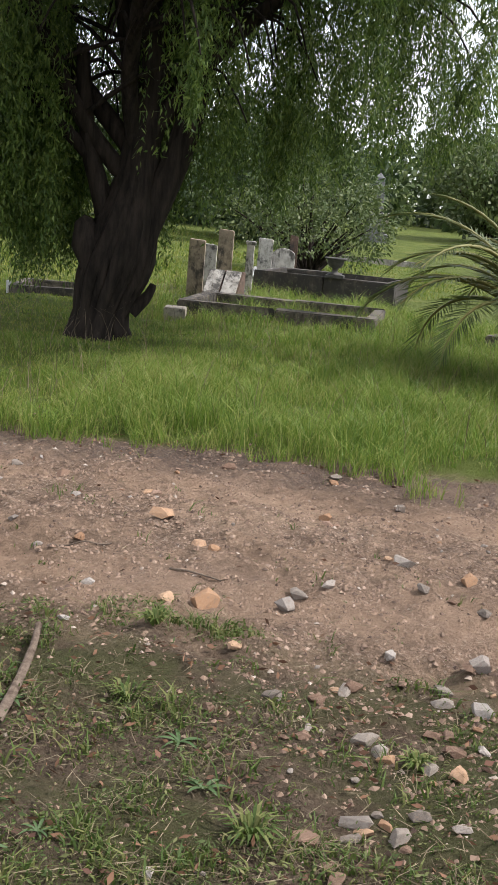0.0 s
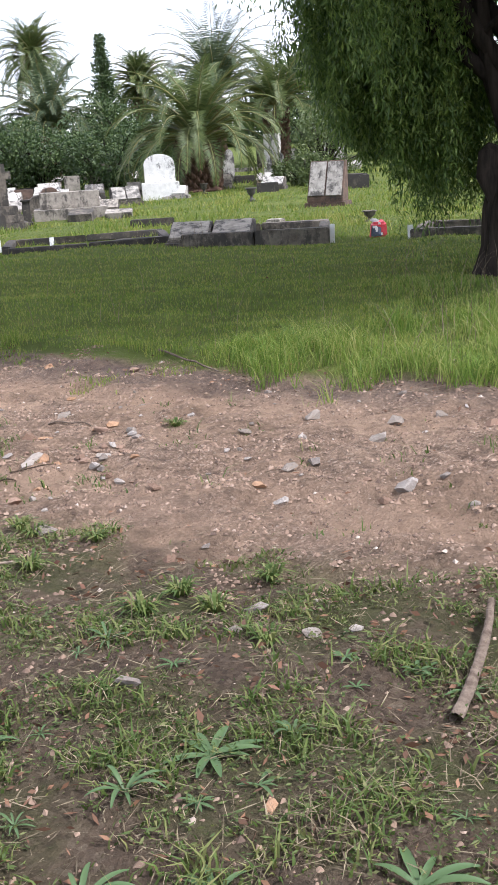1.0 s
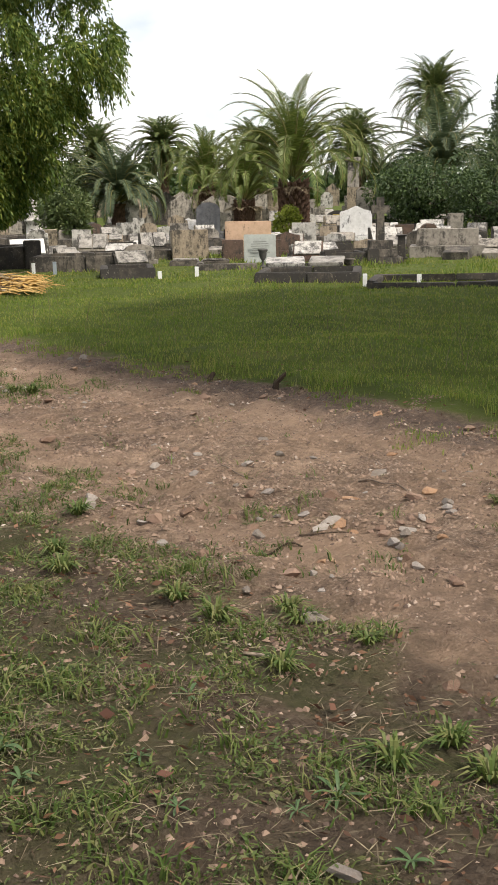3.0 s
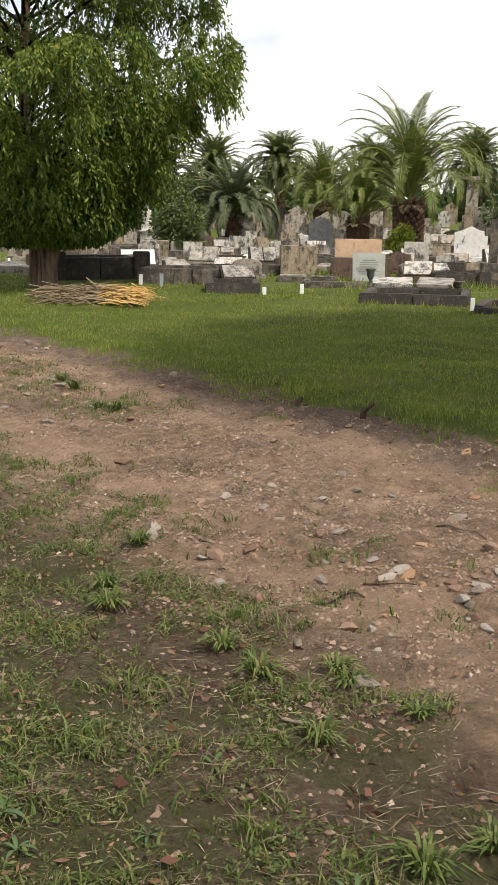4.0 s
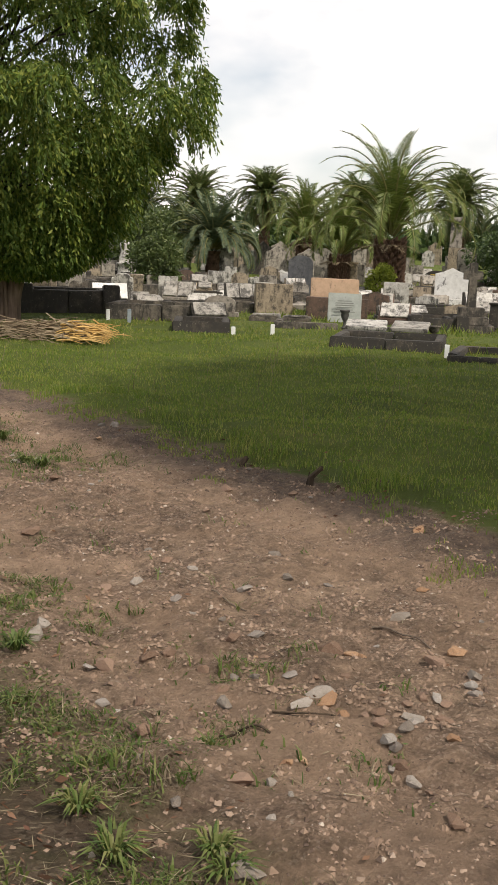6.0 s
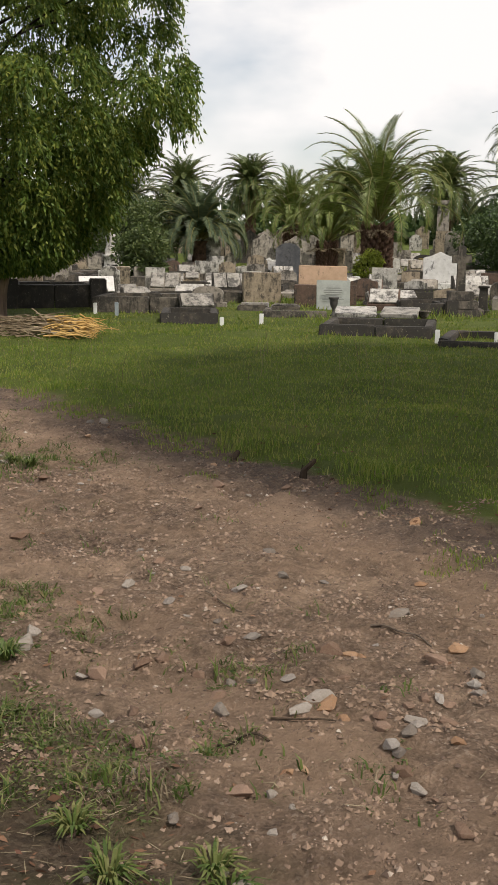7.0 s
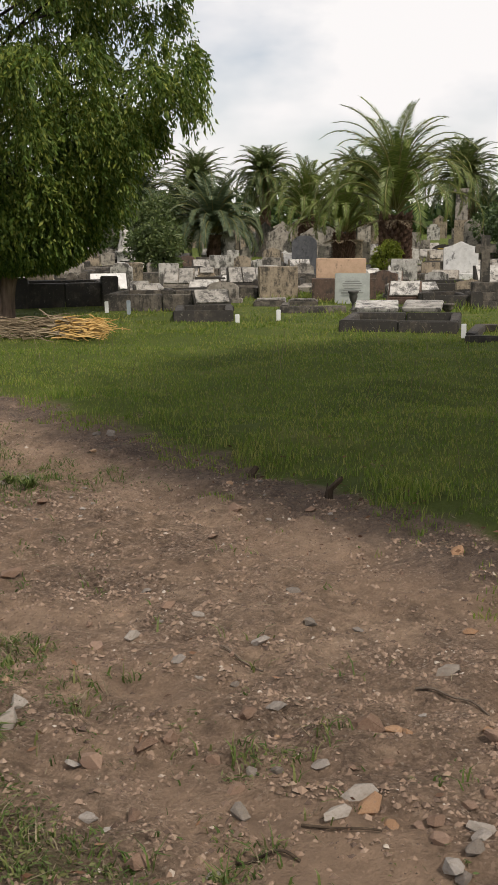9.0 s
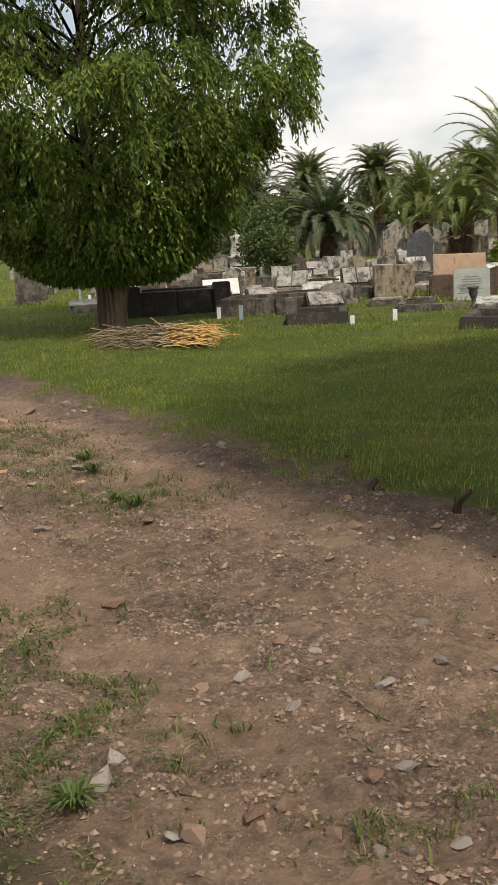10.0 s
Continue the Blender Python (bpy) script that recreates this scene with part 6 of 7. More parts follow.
headstone(-11.4, 38.4, 0.82, 0.88, "round", M_GREY_DARK, "far weathered headstone in the back rows", turn=-14)
headstone(-1.6, 43.4, 0.88, 0.96, "flat", M_GREY, "far weathered headstone in the back rows", turn=-2)
headstone(9.6, 48.4, 0.71, 0.82, "round", M_MARBLE_STAINED, "far weathered headstone in the back rows", turn=-2)
headstone(-23.9, 57.7, 0.63, 0.82, "round", M_MARBLE_STAINED, "far weathered headstone in the back rows", turn=-7)
headstone(-6.1, 58.2, 0.61, 0.83, "shoulder", M_TAN, "far weathered headstone in the back rows", turn=14)
headstone(-16.1, 63.1, 0.75, 0.85, "shoulder", M_GREY, "far weathered headstone in the back rows", turn=-9)
headstone(9.4, 60.2, 0.81, 1.24, "gable", M_TAN, "far weathered headstone in the back rows", turn=5)
headstone(-7.3, 52.6, 0.92, 1.33, "gable", M_TAN, "far weathered headstone in the back rows", turn=-13)
headstone(-4.2, 56.7, 0.91, 0.87, "flat", M_MARBLE_STAINED, "far weathered headstone in the back rows", turn=15)
headstone(-8.2, 40.1, 0.78, 1.21, "round", M_MARBLE_STAINED, "far weathered headstone in the back rows", turn=14)
headstone(-15.3, 36.3, 0.79, 0.94, "round", M_GREY, "far weathered headstone in the back rows", turn=-3)
headstone(-5.9, 53.4, 0.82, 0.98, "round", M_GREY, "far weathered headstone in the back rows", turn=13)
headstone(4.7, 48.9, 0.58, 1.18, "shoulder", M_GREY, "far weathered headstone in the back rows", turn=-12)
headstone(-11.4, 44.6, 0.70, 1.22, "round", M_GREY, "far weathered headstone in the back rows", turn=1)
headstone(-9.8, 46.4, 0.93, 1.05, "flat", M_GREY, "far weathered headstone in the back rows", turn=-9)
headstone(-19.1, 55.9, 0.58, 1.30, "shoulder", M_GREY, "far weathered headstone in the back rows", turn=10)
headstone(-13.6, 48.8, 0.80, 1.32, "shoulder", M_GREY, "far weathered headstone in the back rows", turn=5)
headstone(-4.5, 51.7, 0.62, 1.28, "flat", M_GREY_DARK, "far weathered headstone in the back rows", turn=-10)
headstone(-9.8, 48.8, 0.77, 1.30, "gable", M_TAN, "far weathered headstone in the back rows", turn=7)
headstone(-15.4, 43.9, 0.86, 1.13, "flat", M_MARBLE_STAINED, "far weathered headstone in the back rows", turn=1)
headstone(-5.2, 48.9, 0.64, 0.90, "gable", M_TAN, "far weathered headstone in the back rows", turn=12)
headstone(-10.2, 37.0, 0.92, 1.06, "gable", M_GREY_DARK, "far weathered headstone in the back rows", turn=14)
headstone(-7.4, 59.0, 0.80, 1.02, "shoulder", M_GREY_DARK, "far weathered headstone in the back rows", turn=-7)
headstone(-5.3, 53.9, 0.58, 0.88, "round", M_MARBLE_STAINED, "far weathered headstone in the back rows", turn=10)
headstone(-11.1, 59.4, 0.78, 0.99, "gable", M_GREY, "far weathered headstone in the back rows", turn=4)
headstone(-16.7, 52.6, 0.81, 0.98, "round", M_TAN, "far weathered headstone in the back rows", turn=-6)
headstone(-3.5, 52.0, 0.87, 1.32, "flat", M_TAN, "far weathered headstone in the back rows", turn=-10)
headstone(-4.0, 51.2, 0.62, 1.06, "flat", M_GREY, "far weathered headstone in the back rows", turn=13)
headstone(-9.4, 56.6, 0.90, 0.93, "gable", M_MARBLE_STAINED, "far weathered headstone in the back rows", turn=0)
headstone(-7.7, 45.9, 0.80, 1.35, "gable", M_GREY_DARK, "far weathered headstone in the back rows", turn=13)
headstone(-17.6, 62.1, 0.73, 1.12, "gable", M_TAN, "far weathered headstone in the back rows", turn=-7)
headstone(3.3, 50.3, 0.93, 1.14, "gable", M_MARBLE_STAINED, "far weathered headstone in the back rows", turn=-11)
headstone(-14.5, 60.6, 0.87, 1.30, "gable", M_GREY_DARK, "far weathered headstone in the back rows", turn=9)
headstone(-15.8, 53.7, 0.86, 0.88, "shoulder", M_GREY_DARK, "far weathered headstone in the back rows", turn=-8)
headstone(-13.0, 61.7, 0.87, 1.17, "round", M_MARBLE_STAINED, "far weathered headstone in the back rows", turn=2)
headstone(8.0, 43.0, 0.85, 0.91, "round", M_GREY, "far weathered headstone in the back rows", turn=15)
headstone(-20.6, 41.4, 0.91, 1.19, "gable", M_GREY_DARK, "far weathered headstone in the back rows", turn=8)
headstone(-2.9, 63.2, 0.70, 0.80, "flat", M_GREY_DARK, "far weathered headstone in the back rows", turn=13)
headstone(-9.3, 46.7, 0.74, 0.84, "round", M_TAN, "far weathered headstone in the back rows", turn=-10)
headstone(2.5, 45.1, 0.82, 1.27, "shoulder", M_GREY_DARK, "far weathered headstone in the back rows", turn=-5)
headstone(-8.2, 48.8, 0.90, 0.81, "flat", M_TAN, "far weathered headstone in the back rows", turn=15)
headstone(-12.3, 39.6, 0.64, 0.80, "flat", M_GREY, "far weathered headstone in the back rows", turn=14)
headstone(-1.0, 59.9, 0.68, 0.89, "shoulder", M_MARBLE_STAINED, "far weathered headstone in the back rows", turn=1)
headstone(-8.8, 48.5, 0.92, 1.26, "gable", M_TAN, "far weathered headstone in the back rows", turn=-2)
headstone(4.7, 58.0, 0.78, 1.24, "round", M_TAN, "far weathered headstone in the back rows", turn=3)
headstone(-7.8, 51.2, 0.91, 1.29, "gable", M_GREY, "far weathered headstone in the back rows", turn=13)
headstone(-2.5, 56.6, 0.74, 1.33, "gable", M_GREY_DARK, "far weathered headstone in the back rows", turn=14)
headstone(-10.2, 38.2, 0.63, 0.84, "round", M_GREY, "far weathered headstone in the back rows", turn=10)
headstone(8.7, 54.3, 0.94, 1.25, "flat", M_GREY_DARK, "far weathered headstone in the back rows", turn=1)
headstone(-13.4, 42.2, 0.93, 1.29, "gable", M_GREY_DARK, "far weathered headstone in the back rows", turn=-14)
headstone(-5.2, 41.9, 0.91, 1.21, "gable", M_GREY, "far weathered headstone in the back rows", turn=11)
headstone(-6.6, 55.5, 0.62, 1.07, "shoulder", M_GREY, "far weathered headstone in the back rows", turn=-13)
headstone(6.2, 44.2, 0.83, 1.04, "gable", M_GREY, "far weathered headstone in the back rows", turn=-10)
headstone(-20.1, 58.1, 0.85, 1.02, "gable", M_TAN, "far weathered headstone in the back rows", turn=5)
headstone(-19.5, 51.9, 0.75, 0.82, "gable", M_TAN, "far weathered headstone in the back rows", turn=-7)
headstone(-8.1, 60.2, 0.85, 0.85, "round", M_GREY_DARK, "far weathered headstone in the back rows", turn=10)
headstone(-3.5, 56.6, 0.91, 1.07, "gable", M_GREY, "far weathered headstone in the back rows", turn=-12)
headstone(-5.3, 48.5, 0.59, 1.09, "round", M_GREY, "far weathered headstone in the back rows", turn=-12)
headstone(0.9, 46.7, 0.81, 1.35, "round", M_GREY, "far weathered headstone in the back rows", turn=13)
headstone(4.8, 56.4, 0.66, 1.13, "round", M_GREY, "far weathered headstone in the back rows", turn=5)
headstone(-10.2, 58.5, 0.62, 0.92, "gable", M_GREY, "far weathered headstone in the back rows", turn=15)
headstone(5.0, 56.1, 0.83, 1.17, "flat", M_TAN, "far weathered headstone in the back rows", turn=11)
headstone(-19.4, 40.0, 0.74, 1.10, "round", M_MARBLE_STAINED, "far weathered headstone in the back rows", turn=2)
headstone(-19.6, 55.3, 0.62, 1.00, "flat", M_GREY, "far weathered headstone in the back rows", turn=-6)
headstone(-10.8, 60.0, 0.70, 1.19, "gable", M_MARBLE_STAINED, "far weathered headstone in the back rows", turn=15)
headstone(-12.0, 45.9, 0.56, 0.91, "round", M_GREY, "far weathered headstone in the back rows", turn=11)
headstone(4.7, 61.1, 0.93, 1.24, "shoulder", M_GREY, "far weathered headstone in the back rows", turn=10)
headstone(-27.2, 59.2, 0.69, 1.05, "shoulder", M_TAN, "far weathered headstone in the back rows", turn=-11)
headstone(-28.0, 52.6, 0.60, 0.96, "shoulder", M_GREY, "far weathered headstone in the back rows", turn=2)
headstone(3.2, 50.9, 0.88, 0.93, "flat", M_GREY, "far weathered headstone in the back rows", turn=-5)
headstone(-13.8, 52.4, 0.64, 1.12, "shoulder", M_MARBLE_STAINED, "far weathered headstone in the back rows", turn=4)
headstone(-15.1, 52.0, 0.85, 1.10, "round", M_MARBLE_STAINED, "far weathered headstone in the back rows", turn=-4)
headstone(-0.7, 62.6, 0.79, 1.33, "gable", M_TAN, "far weathered headstone in the back rows", turn=-14)
headstone(-10.1, 50.8, 0.74, 0.87, "round", M_MARBLE_STAINED, "far weathered headstone in the back rows", turn=13)
headstone(0.8, 62.6, 0.83, 1.13, "round", M_GREY_DARK, "far weathered headstone in the back rows", turn=-14)


# ---- stones on the track ----
def pebble_mat(name, a, b, c):
    k = Mat(name, 0.92, 0.25)
    f = k.math("ADD", k.math("MULTIPLY", k.info.outputs["Random"], 0.4), k.math("MULTIPLY", k.noise(18, 5, 0.7), 0.6))
    col = k.colours(f, [(0.25, a), (0.5, b), (0.75, c)])
    dirt = k.ramp(k.noise(9, 4, 0.7), 0.5, 0.68, 0.0, 0.6)
    k.base(k.mix(dirt, col, (0.20, 0.145, 0.105))).bump(k.noise(70, 5, 0.7), 0.6, 0.008)
    return k.m


M_QUARTZ = pebble_mat("pale_quartz_stone", (0.17, 0.145, 0.125), (0.28, 0.245, 0.215), (0.41, 0.375, 0.335))
M_OCHRE = pebble_mat("ochre_stone", (0.24, 0.135, 0.075), (0.36, 0.215, 0.125), (0.46, 0.31, 0.20))
M_GRIT = pebble_mat("grey_brown_stone", (0.15, 0.125, 0.105), (0.25, 0.215, 0.18), (0.36, 0.32, 0.28))
M_RUST = pebble_mat("rusty_brown_stone", (0.13, 0.08, 0.055), (0.21, 0.135, 0.095), (0.30, 0.20, 0.145))
LABELS = {"pale_quartz_stone": "pale whitish rough stone on the dirt track", "ochre_stone": "orange-brown broken stone on the dirt track",
          "grey_brown_stone": "grey-brown stone half sunk in the track", "rusty_brown_stone": "rusty brown stone half sunk in the track"}
ROCKS = {m.name: [boulder_mesh("stone", 300 + 10 * i + j, m, 0.62, 16) for j in range(5)] for i, m in enumerate((M_QUARTZ, M_OCHRE, M_GRIT, M_RUST))}
srnd = random.Random(5)


def stone(x, y, size, mat):
    """A broken stone bedded in the ground."""
    ob = new("stone", srnd.choice(ROCKS[mat.name]))
    flat = srnd.uniform(0.6, 1.0)
    ob.matrix_world = pose(x, y, gz(x, y) + 0.11 * size, srnd.uniform(-14, 14), srnd.uniform(-14, 14), srnd.uniform(0, 360)) @ Matrix.Diagonal((size * 1.08, size * srnd.uniform(0.75, 1.0), size * flat, 1))
    return tagged(ob, LABELS[mat.name], "stone", "stones on the track")


stone(0.07, 4.23, 0.054, M_OCHRE)
stone(-0.01, 3.72, 0.107, M_OCHRE)
stone(-0.10, 3.65, 0.095, M_GRIT)
stone(0.05, 3.65, 0.058, M_OCHRE)
stone(-0.18, 3.98, 0.072, M_QUARTZ)
stone(-0.41, 3.81, 0.070, M_RUST)
stone(-0.30, 3.90, 0.055, M_GRIT)
stone(-0.74, 4.01, 0.099, M_RUST)
stone(-0.67, 4.07, 0.083, M_RUST)
stone(-0.87, 3.87, 0.096, M_RUST)
stone(-0.94, 3.88, 0.080, M_QUARTZ)
stone(-0.80, 3.62, 0.067, M_QUARTZ)
stone(-0.73, 3.58, 0.044, M_QUARTZ)
stone(-0.67, 3.62, 0.074, M_RUST)
stone(-0.59, 3.41, 0.097, M_RUST)
stone(-0.39, 3.38, 0.068, M_GRIT)
stone(-0.37, 2.96, 0.065, M_GRIT)
stone(-0.08, 2.90, 0.040, M_GRIT)
stone(-0.20, 3.11, 0.050, M_RUST)
stone(-0.08, 3.25, 0.039, M_OCHRE)
stone(-0.04, 3.29, 0.046, M_OCHRE)
stone(0.37, 3.85, 0.061, M_QUARTZ)
stone(0.32, 3.85, 0.061, M_RUST)
stone(0.40, 3.83, 0.060, M_RUST)
stone(0.50, 3.87, 0.061, M_QUARTZ)
stone(0.29, 3.60, 0.078, M_QUARTZ)
stone(0.24, 3.41, 0.067, M_QUARTZ)
stone(0.23, 3.29, 0.045, M_QUARTZ)
stone(0.26, 3.31, 0.078, M_RUST)
stone(0.30, 3.24, 0.076, M_GRIT)
stone(0.42, 3.47, 0.061, M_OCHRE)
stone(0.35, 3.17, 0.037, M_RUST)
stone(0.50, 4.06, 0.096, M_GRIT)
stone(0.33, 4.27, 0.059, M_OCHRE)
stone(0.17, 3.66, 0.073, M_RUST)
stone(0.18, 3.57, 0.071, M_RUST)
stone(0.13, 3.65, 0.051, M_RUST)
stone(0.39, 3.62, 0.071, M_RUST)
stone(-0.05, 4.22, 0.127, M_RUST)
stone(-1.17, 4.80, 0.090, M_RUST)
stone(-1.05, 4.89, 0.081, M_GRIT)
stone(-0.98, 5.20, 0.086, M_RUST)
stone(-0.79, 4.63, 0.067, M_QUARTZ)
stone(0.02, 4.03, 0.056, M_RUST)
stone(-0.08, 3.96, 0.040, M_RUST)
stone(-0.31, 4.19, 0.051, M_RUST)
stone(-0.35, 4.20, 0.027, M_OCHRE)
stone(0.27, 3.50, 0.069, M_GRIT)
stone(-0.38, 3.92, 0.064, M_GRIT)
stone(-0.52, 4.00, 0.065, M_RUST)
stone(2.23, 1.09, 0.140, M_QUARTZ)
stone(2.37, 1.19, 0.121, M_GRIT)
stone(2.51, 1.15, 0.098, M_GRIT)
stone(2.30, 0.55, 0.089, M_QUARTZ)
stone(2.31, 1.88, 0.113, M_OCHRE)
stone(2.30, 1.74, 0.079, M_OCHRE)
stone(1.77, 1.30, 0.102, M_OCHRE)
stone(1.93, 1.25, 0.173, M_OCHRE)
stone(1.54, 1.54, 0.074, M_QUARTZ)
stone(1.76, 0.80, 0.066, M_OCHRE)
stone(1.45, -0.23, 0.102, M_GRIT)
stone(1.76, -0.02, 0.072, M_OCHRE)
stone(2.06, -0.14, 0.062, M_QUARTZ)
stone(1.87, -0.21, 0.101, M_OCHRE)
stone(1.84, -0.12, 0.085, M_GRIT)
stone(2.52, 0.29, 0.125, M_QUARTZ)
stone(2.24, 0.03, 0.114, M_QUARTZ)
stone(2.26, 0.23, 0.079, M_GRIT)
stone(2.89, 0.96, 0.099, M_GRIT)
stone(2.97, 1.18, 0.130, M_GRIT)
stone(3.17, 0.95, 0.115, M_OCHRE)
stone(0.82, -0.18, 0.055, M_QUARTZ)
stone(0.94, -0.22, 0.035, M_QUARTZ)
stone(1.62, -0.30, 0.070, M_GRIT)
stone(1.49, -0.38, 0.045, M_RUST)
stone(1.22, -0.41, 0.084, M_RUST)
stone(1.26, -0.34, 0.057, M_RUST)
stone(1.98, -0.09, 0.088, M_RUST)
stone(2.30, 2.19, 0.154, M_OCHRE)
stone(1.83, 2.17, 0.093, M_OCHRE)
stone(1.63, 2.22, 0.065, M_QUARTZ)
stone(1.39, -0.27, 0.068, M_GRIT)
stone(2.92, 0.63, 0.094, M_GRIT)
stone(1.27, -0.22, 0.089, M_RUST)
stone(0.48, 1.51, 0.089, M_QUARTZ)
stone(-0.01, 1.11, 0.088, M_QUARTZ)
stone(0.37, 1.38, 0.062, M_GRIT)
stone(0.60, 1.29, 0.070, M_GRIT)
stone(0.73, 1.24, 0.053, M_QUARTZ)
stone(0.93, 2.66, 0.099, M_QUARTZ)
stone(1.45, 2.47, 0.172, M_QUARTZ)
stone(1.49, 3.83, 0.132, M_GRIT)
stone(1.63, 3.22, 0.120, M_GRIT)
stone(1.84, 3.52, 0.151, M_GRIT)
stone(-0.05, 3.79, 0.116, M_GRIT)
stone(0.21, 3.44, 0.111, M_QUARTZ)
stone(0.29, 3.66, 0.087, M_GRIT)
stone(0.21, 0.45, 0.054, M_OCHRE)
stone(1.64, 2.22, 0.059, M_GRIT)
stone(1.64, 2.49, 0.075, M_QUARTZ)
stone(0.89, 4.28, 0.066, M_QUARTZ)
stone(2.12, 3.55, 0.092, M_GRIT)
stone(0.03, 4.23, 0.079, M_OCHRE)
stone(0.49, 3.93, 0.067, M_QUARTZ)
stone(-0.21, 3.11, 0.102, M_RUST)
stone(0.32, 2.15, 0.075, M_RUST)


def scattered_stones():
    g = np.random.default_rng(55)
    n = 0
    while n < 235:
        x, y = g.uniform(-5, 4), g.uniform(0, 11.5)
        s = across(x, y)
        if not (1.8 < s < 4.6):
            continue
        rut = min(abs(s - 2.4), abs(s - 3.95))
        if g.uniform() < 0.75 * math.exp(-((rut / 0.25) ** 2)):
            continue
        stone(x, y, 0.03 + 0.07 * g.uniform() ** 2.3 * (1 + 0.1 * y), (M_GRIT, M_RUST, M_OCHRE, M_QUARTZ)[int(g.choice(4, p=(0.34, 0.34, 0.18, 0.14)))])
        n += 1
    # heaped broken stone at the verge's end
    for k in range(55):
        x, y = g.uniform(1.35, 2.5), g.uniform(-0.75, 0.55)
        stone(x, y, 0.03 + 0.075 * g.uniform() ** 1.8, (M_GRIT, M_RUST, M_OCHRE)[int(g.choice(3, p=(0.45, 0.33, 0.22)))])


scattered_stones()


def grit_mat():
    k = Mat("grit", 0.92, 0.2)
    k.base(k.colours(k.geo.outputs["Random Per Island"], [(0.0, (0.09, 0.062, 0.048)), (0.35, (0.20, 0.138, 0.100)), (0.75, (0.26, 0.18, 0.128)), (0.965, (0.30, 0.22, 0.165)), (0.995, (0.42, 0.36, 0.30))]))
    return k.m


def grit():
    """Small gravel strewn over the track, past counting."""
    g = np.random.default_rng(56)

    def keep(x, y):
        s = across(x, y) + 0.25 * waves(x, y, 41, 0.8)
        on = step(s, 1.45, 2.0) * (1 - step(s, 4.5, 4.8))
        rut = np.minimum(np.abs(s - 2.4), np.abs(s - 3.95))
        bare = 1 - 0.75 * np.exp(-((rut / 0.22) ** 2))
        clump = 0.35 + 0.65 * step(waves(x, y, 42, 0.6), -0.4, 0.8)
        off = 0.12 * (1 - step(s, 1.3, 1.8)) + 0.5 * step(x, 1.3, 2.0) * (1 - step(s, 1.5, 2.0))
        return np.clip((on * bare * clump + off) * np.clip(1.25 - np.hypot(x, y - 2) / 11, 0.15, 1), 0, 1)

    x, y = scatter(420000, -6, 4.5, -1, 10.5, keep)
    n = len(x)
    size = 0.004 + 0.0135 * g.uniform(0, 1, n) ** 4.0
    cone = np.array([(1, 0, -0.3), (0, 1, -0.3), (-1, 0, -0.3), (0, -1, -0.3), (0, 0, 0.42)], float)
    v = cone[None] * g.uniform(0.6, 1.3, (n, 5, 1)) + g.normal(0, 0.14, (n, 5, 3))
    a = g.uniform(0, 6.28, n)
    c, s = np.cos(a)[:, None], np.sin(a)[:, None]
    v = np.stack([v[..., 0] * c - v[..., 1] * s, v[..., 0] * s + v[..., 1] * c, v[..., 2]], -1) * size[:, None, None]
    v = v + np.stack([x, y, height(x, y) + size * 0.2], -1)[:, None]
    f = np.array([(0, 1, 4), (1, 2, 4), (2, 3, 4), (3, 0, 4)])
    f = (np.arange(n)[:, None, None] * 5 + f[None]).reshape(-1, 3)
    tagged(new("gravel", mesh_from("gravel", v.reshape(-1, 3), f, grit_mat())), "loose small gravel strewn over the track", "gravel", kind="stuff")


grit()


# ---- litter, weeds and sticks ----
def litter():
    g = np.random.default_rng(57)

    def keep(x, y):
        s = across(x, y)
        k = (1 - step(s, 1.5, 2.1)) * (0.4 + 0.6 * step(waves(x, y, 43, 0.7), -0.3, 0.6)) + 0.5 * np.exp(-(((s - 4.68) / 0.25) ** 2)) + 0.04
        return np.clip(k * np.clip(1.2 - np.hypot(x, y - 1) / 10, 0.2, 1), 0, 1)

    x, y = scatter(42000, -4, 5, -1.5, 11, keep)
    n = len(x)
    p = np.stack([x, y, height(x, y) + g.uniform(0.004, 0.02, n)], -1)
    w = g.normal(size=(n, 3)) * (1, 1, 0.18)
    size = g.uniform(0.012, 0.045, n)
    v, f = leaflets(p, w, size, size * g.uniform(0.12, 0.5, n), g)
    tagged(new("leaf_litter", mesh_from("leaf_litter", v, f, M_LITTER)), "brown dead leaf and bark litter", "leaf litter", kind="stuff")
    # larger fallen leaves, red-brown and curled
    x, y = scatter(170, -2.2, 2.0, -1.0, 3.0, lambda x, y: 1 - step(across(x, y), 1.3, 1.8))
    n = len(x)
    p = np.stack([x, y, height(x, y) + g.uniform(0.02, 0.035, n)], -1)
    size = g.uniform(0.022, 0.05, n)
    v, f = leaflets(p, g.normal(size=(n, 3)) * (1, 1, 0.3), size, size * g.uniform(0.4, 0.7, n), g)
    tagged(new("fallen_leaves", mesh_from("fallen_leaves", v, f, leaf_mat("red_brown_leaf", (0.06, 0.026, 0.016), (0.115, 0.052, 0.032), (0.19, 0.10, 0.062), 0.75, 0.1, 2.0))), "curled red-brown fallen leaves on the verge", "leaf litter", kind="stuff")
    x, y = scatter(44000, -4, 4, -1.5, 9, lambda x, y: keep(x, y))
    n = len(x)
    p = np.stack([x, y, height(x, y) + g.uniform(0.004, 0.02, n)], -1)
    v, f = leaflets(p, g.normal(size=(n, 3)) * (1, 1, 0.15), g.uniform(0.04, 0.12, n), np.full(n, 0.0028), g)
    tagged(new("dry_straw", mesh_from("dry_straw", v, f, M_STRAW)), "dry straw and fine twigs on the ground", "straw", kind="stuff")


litter()
creeping_mat()


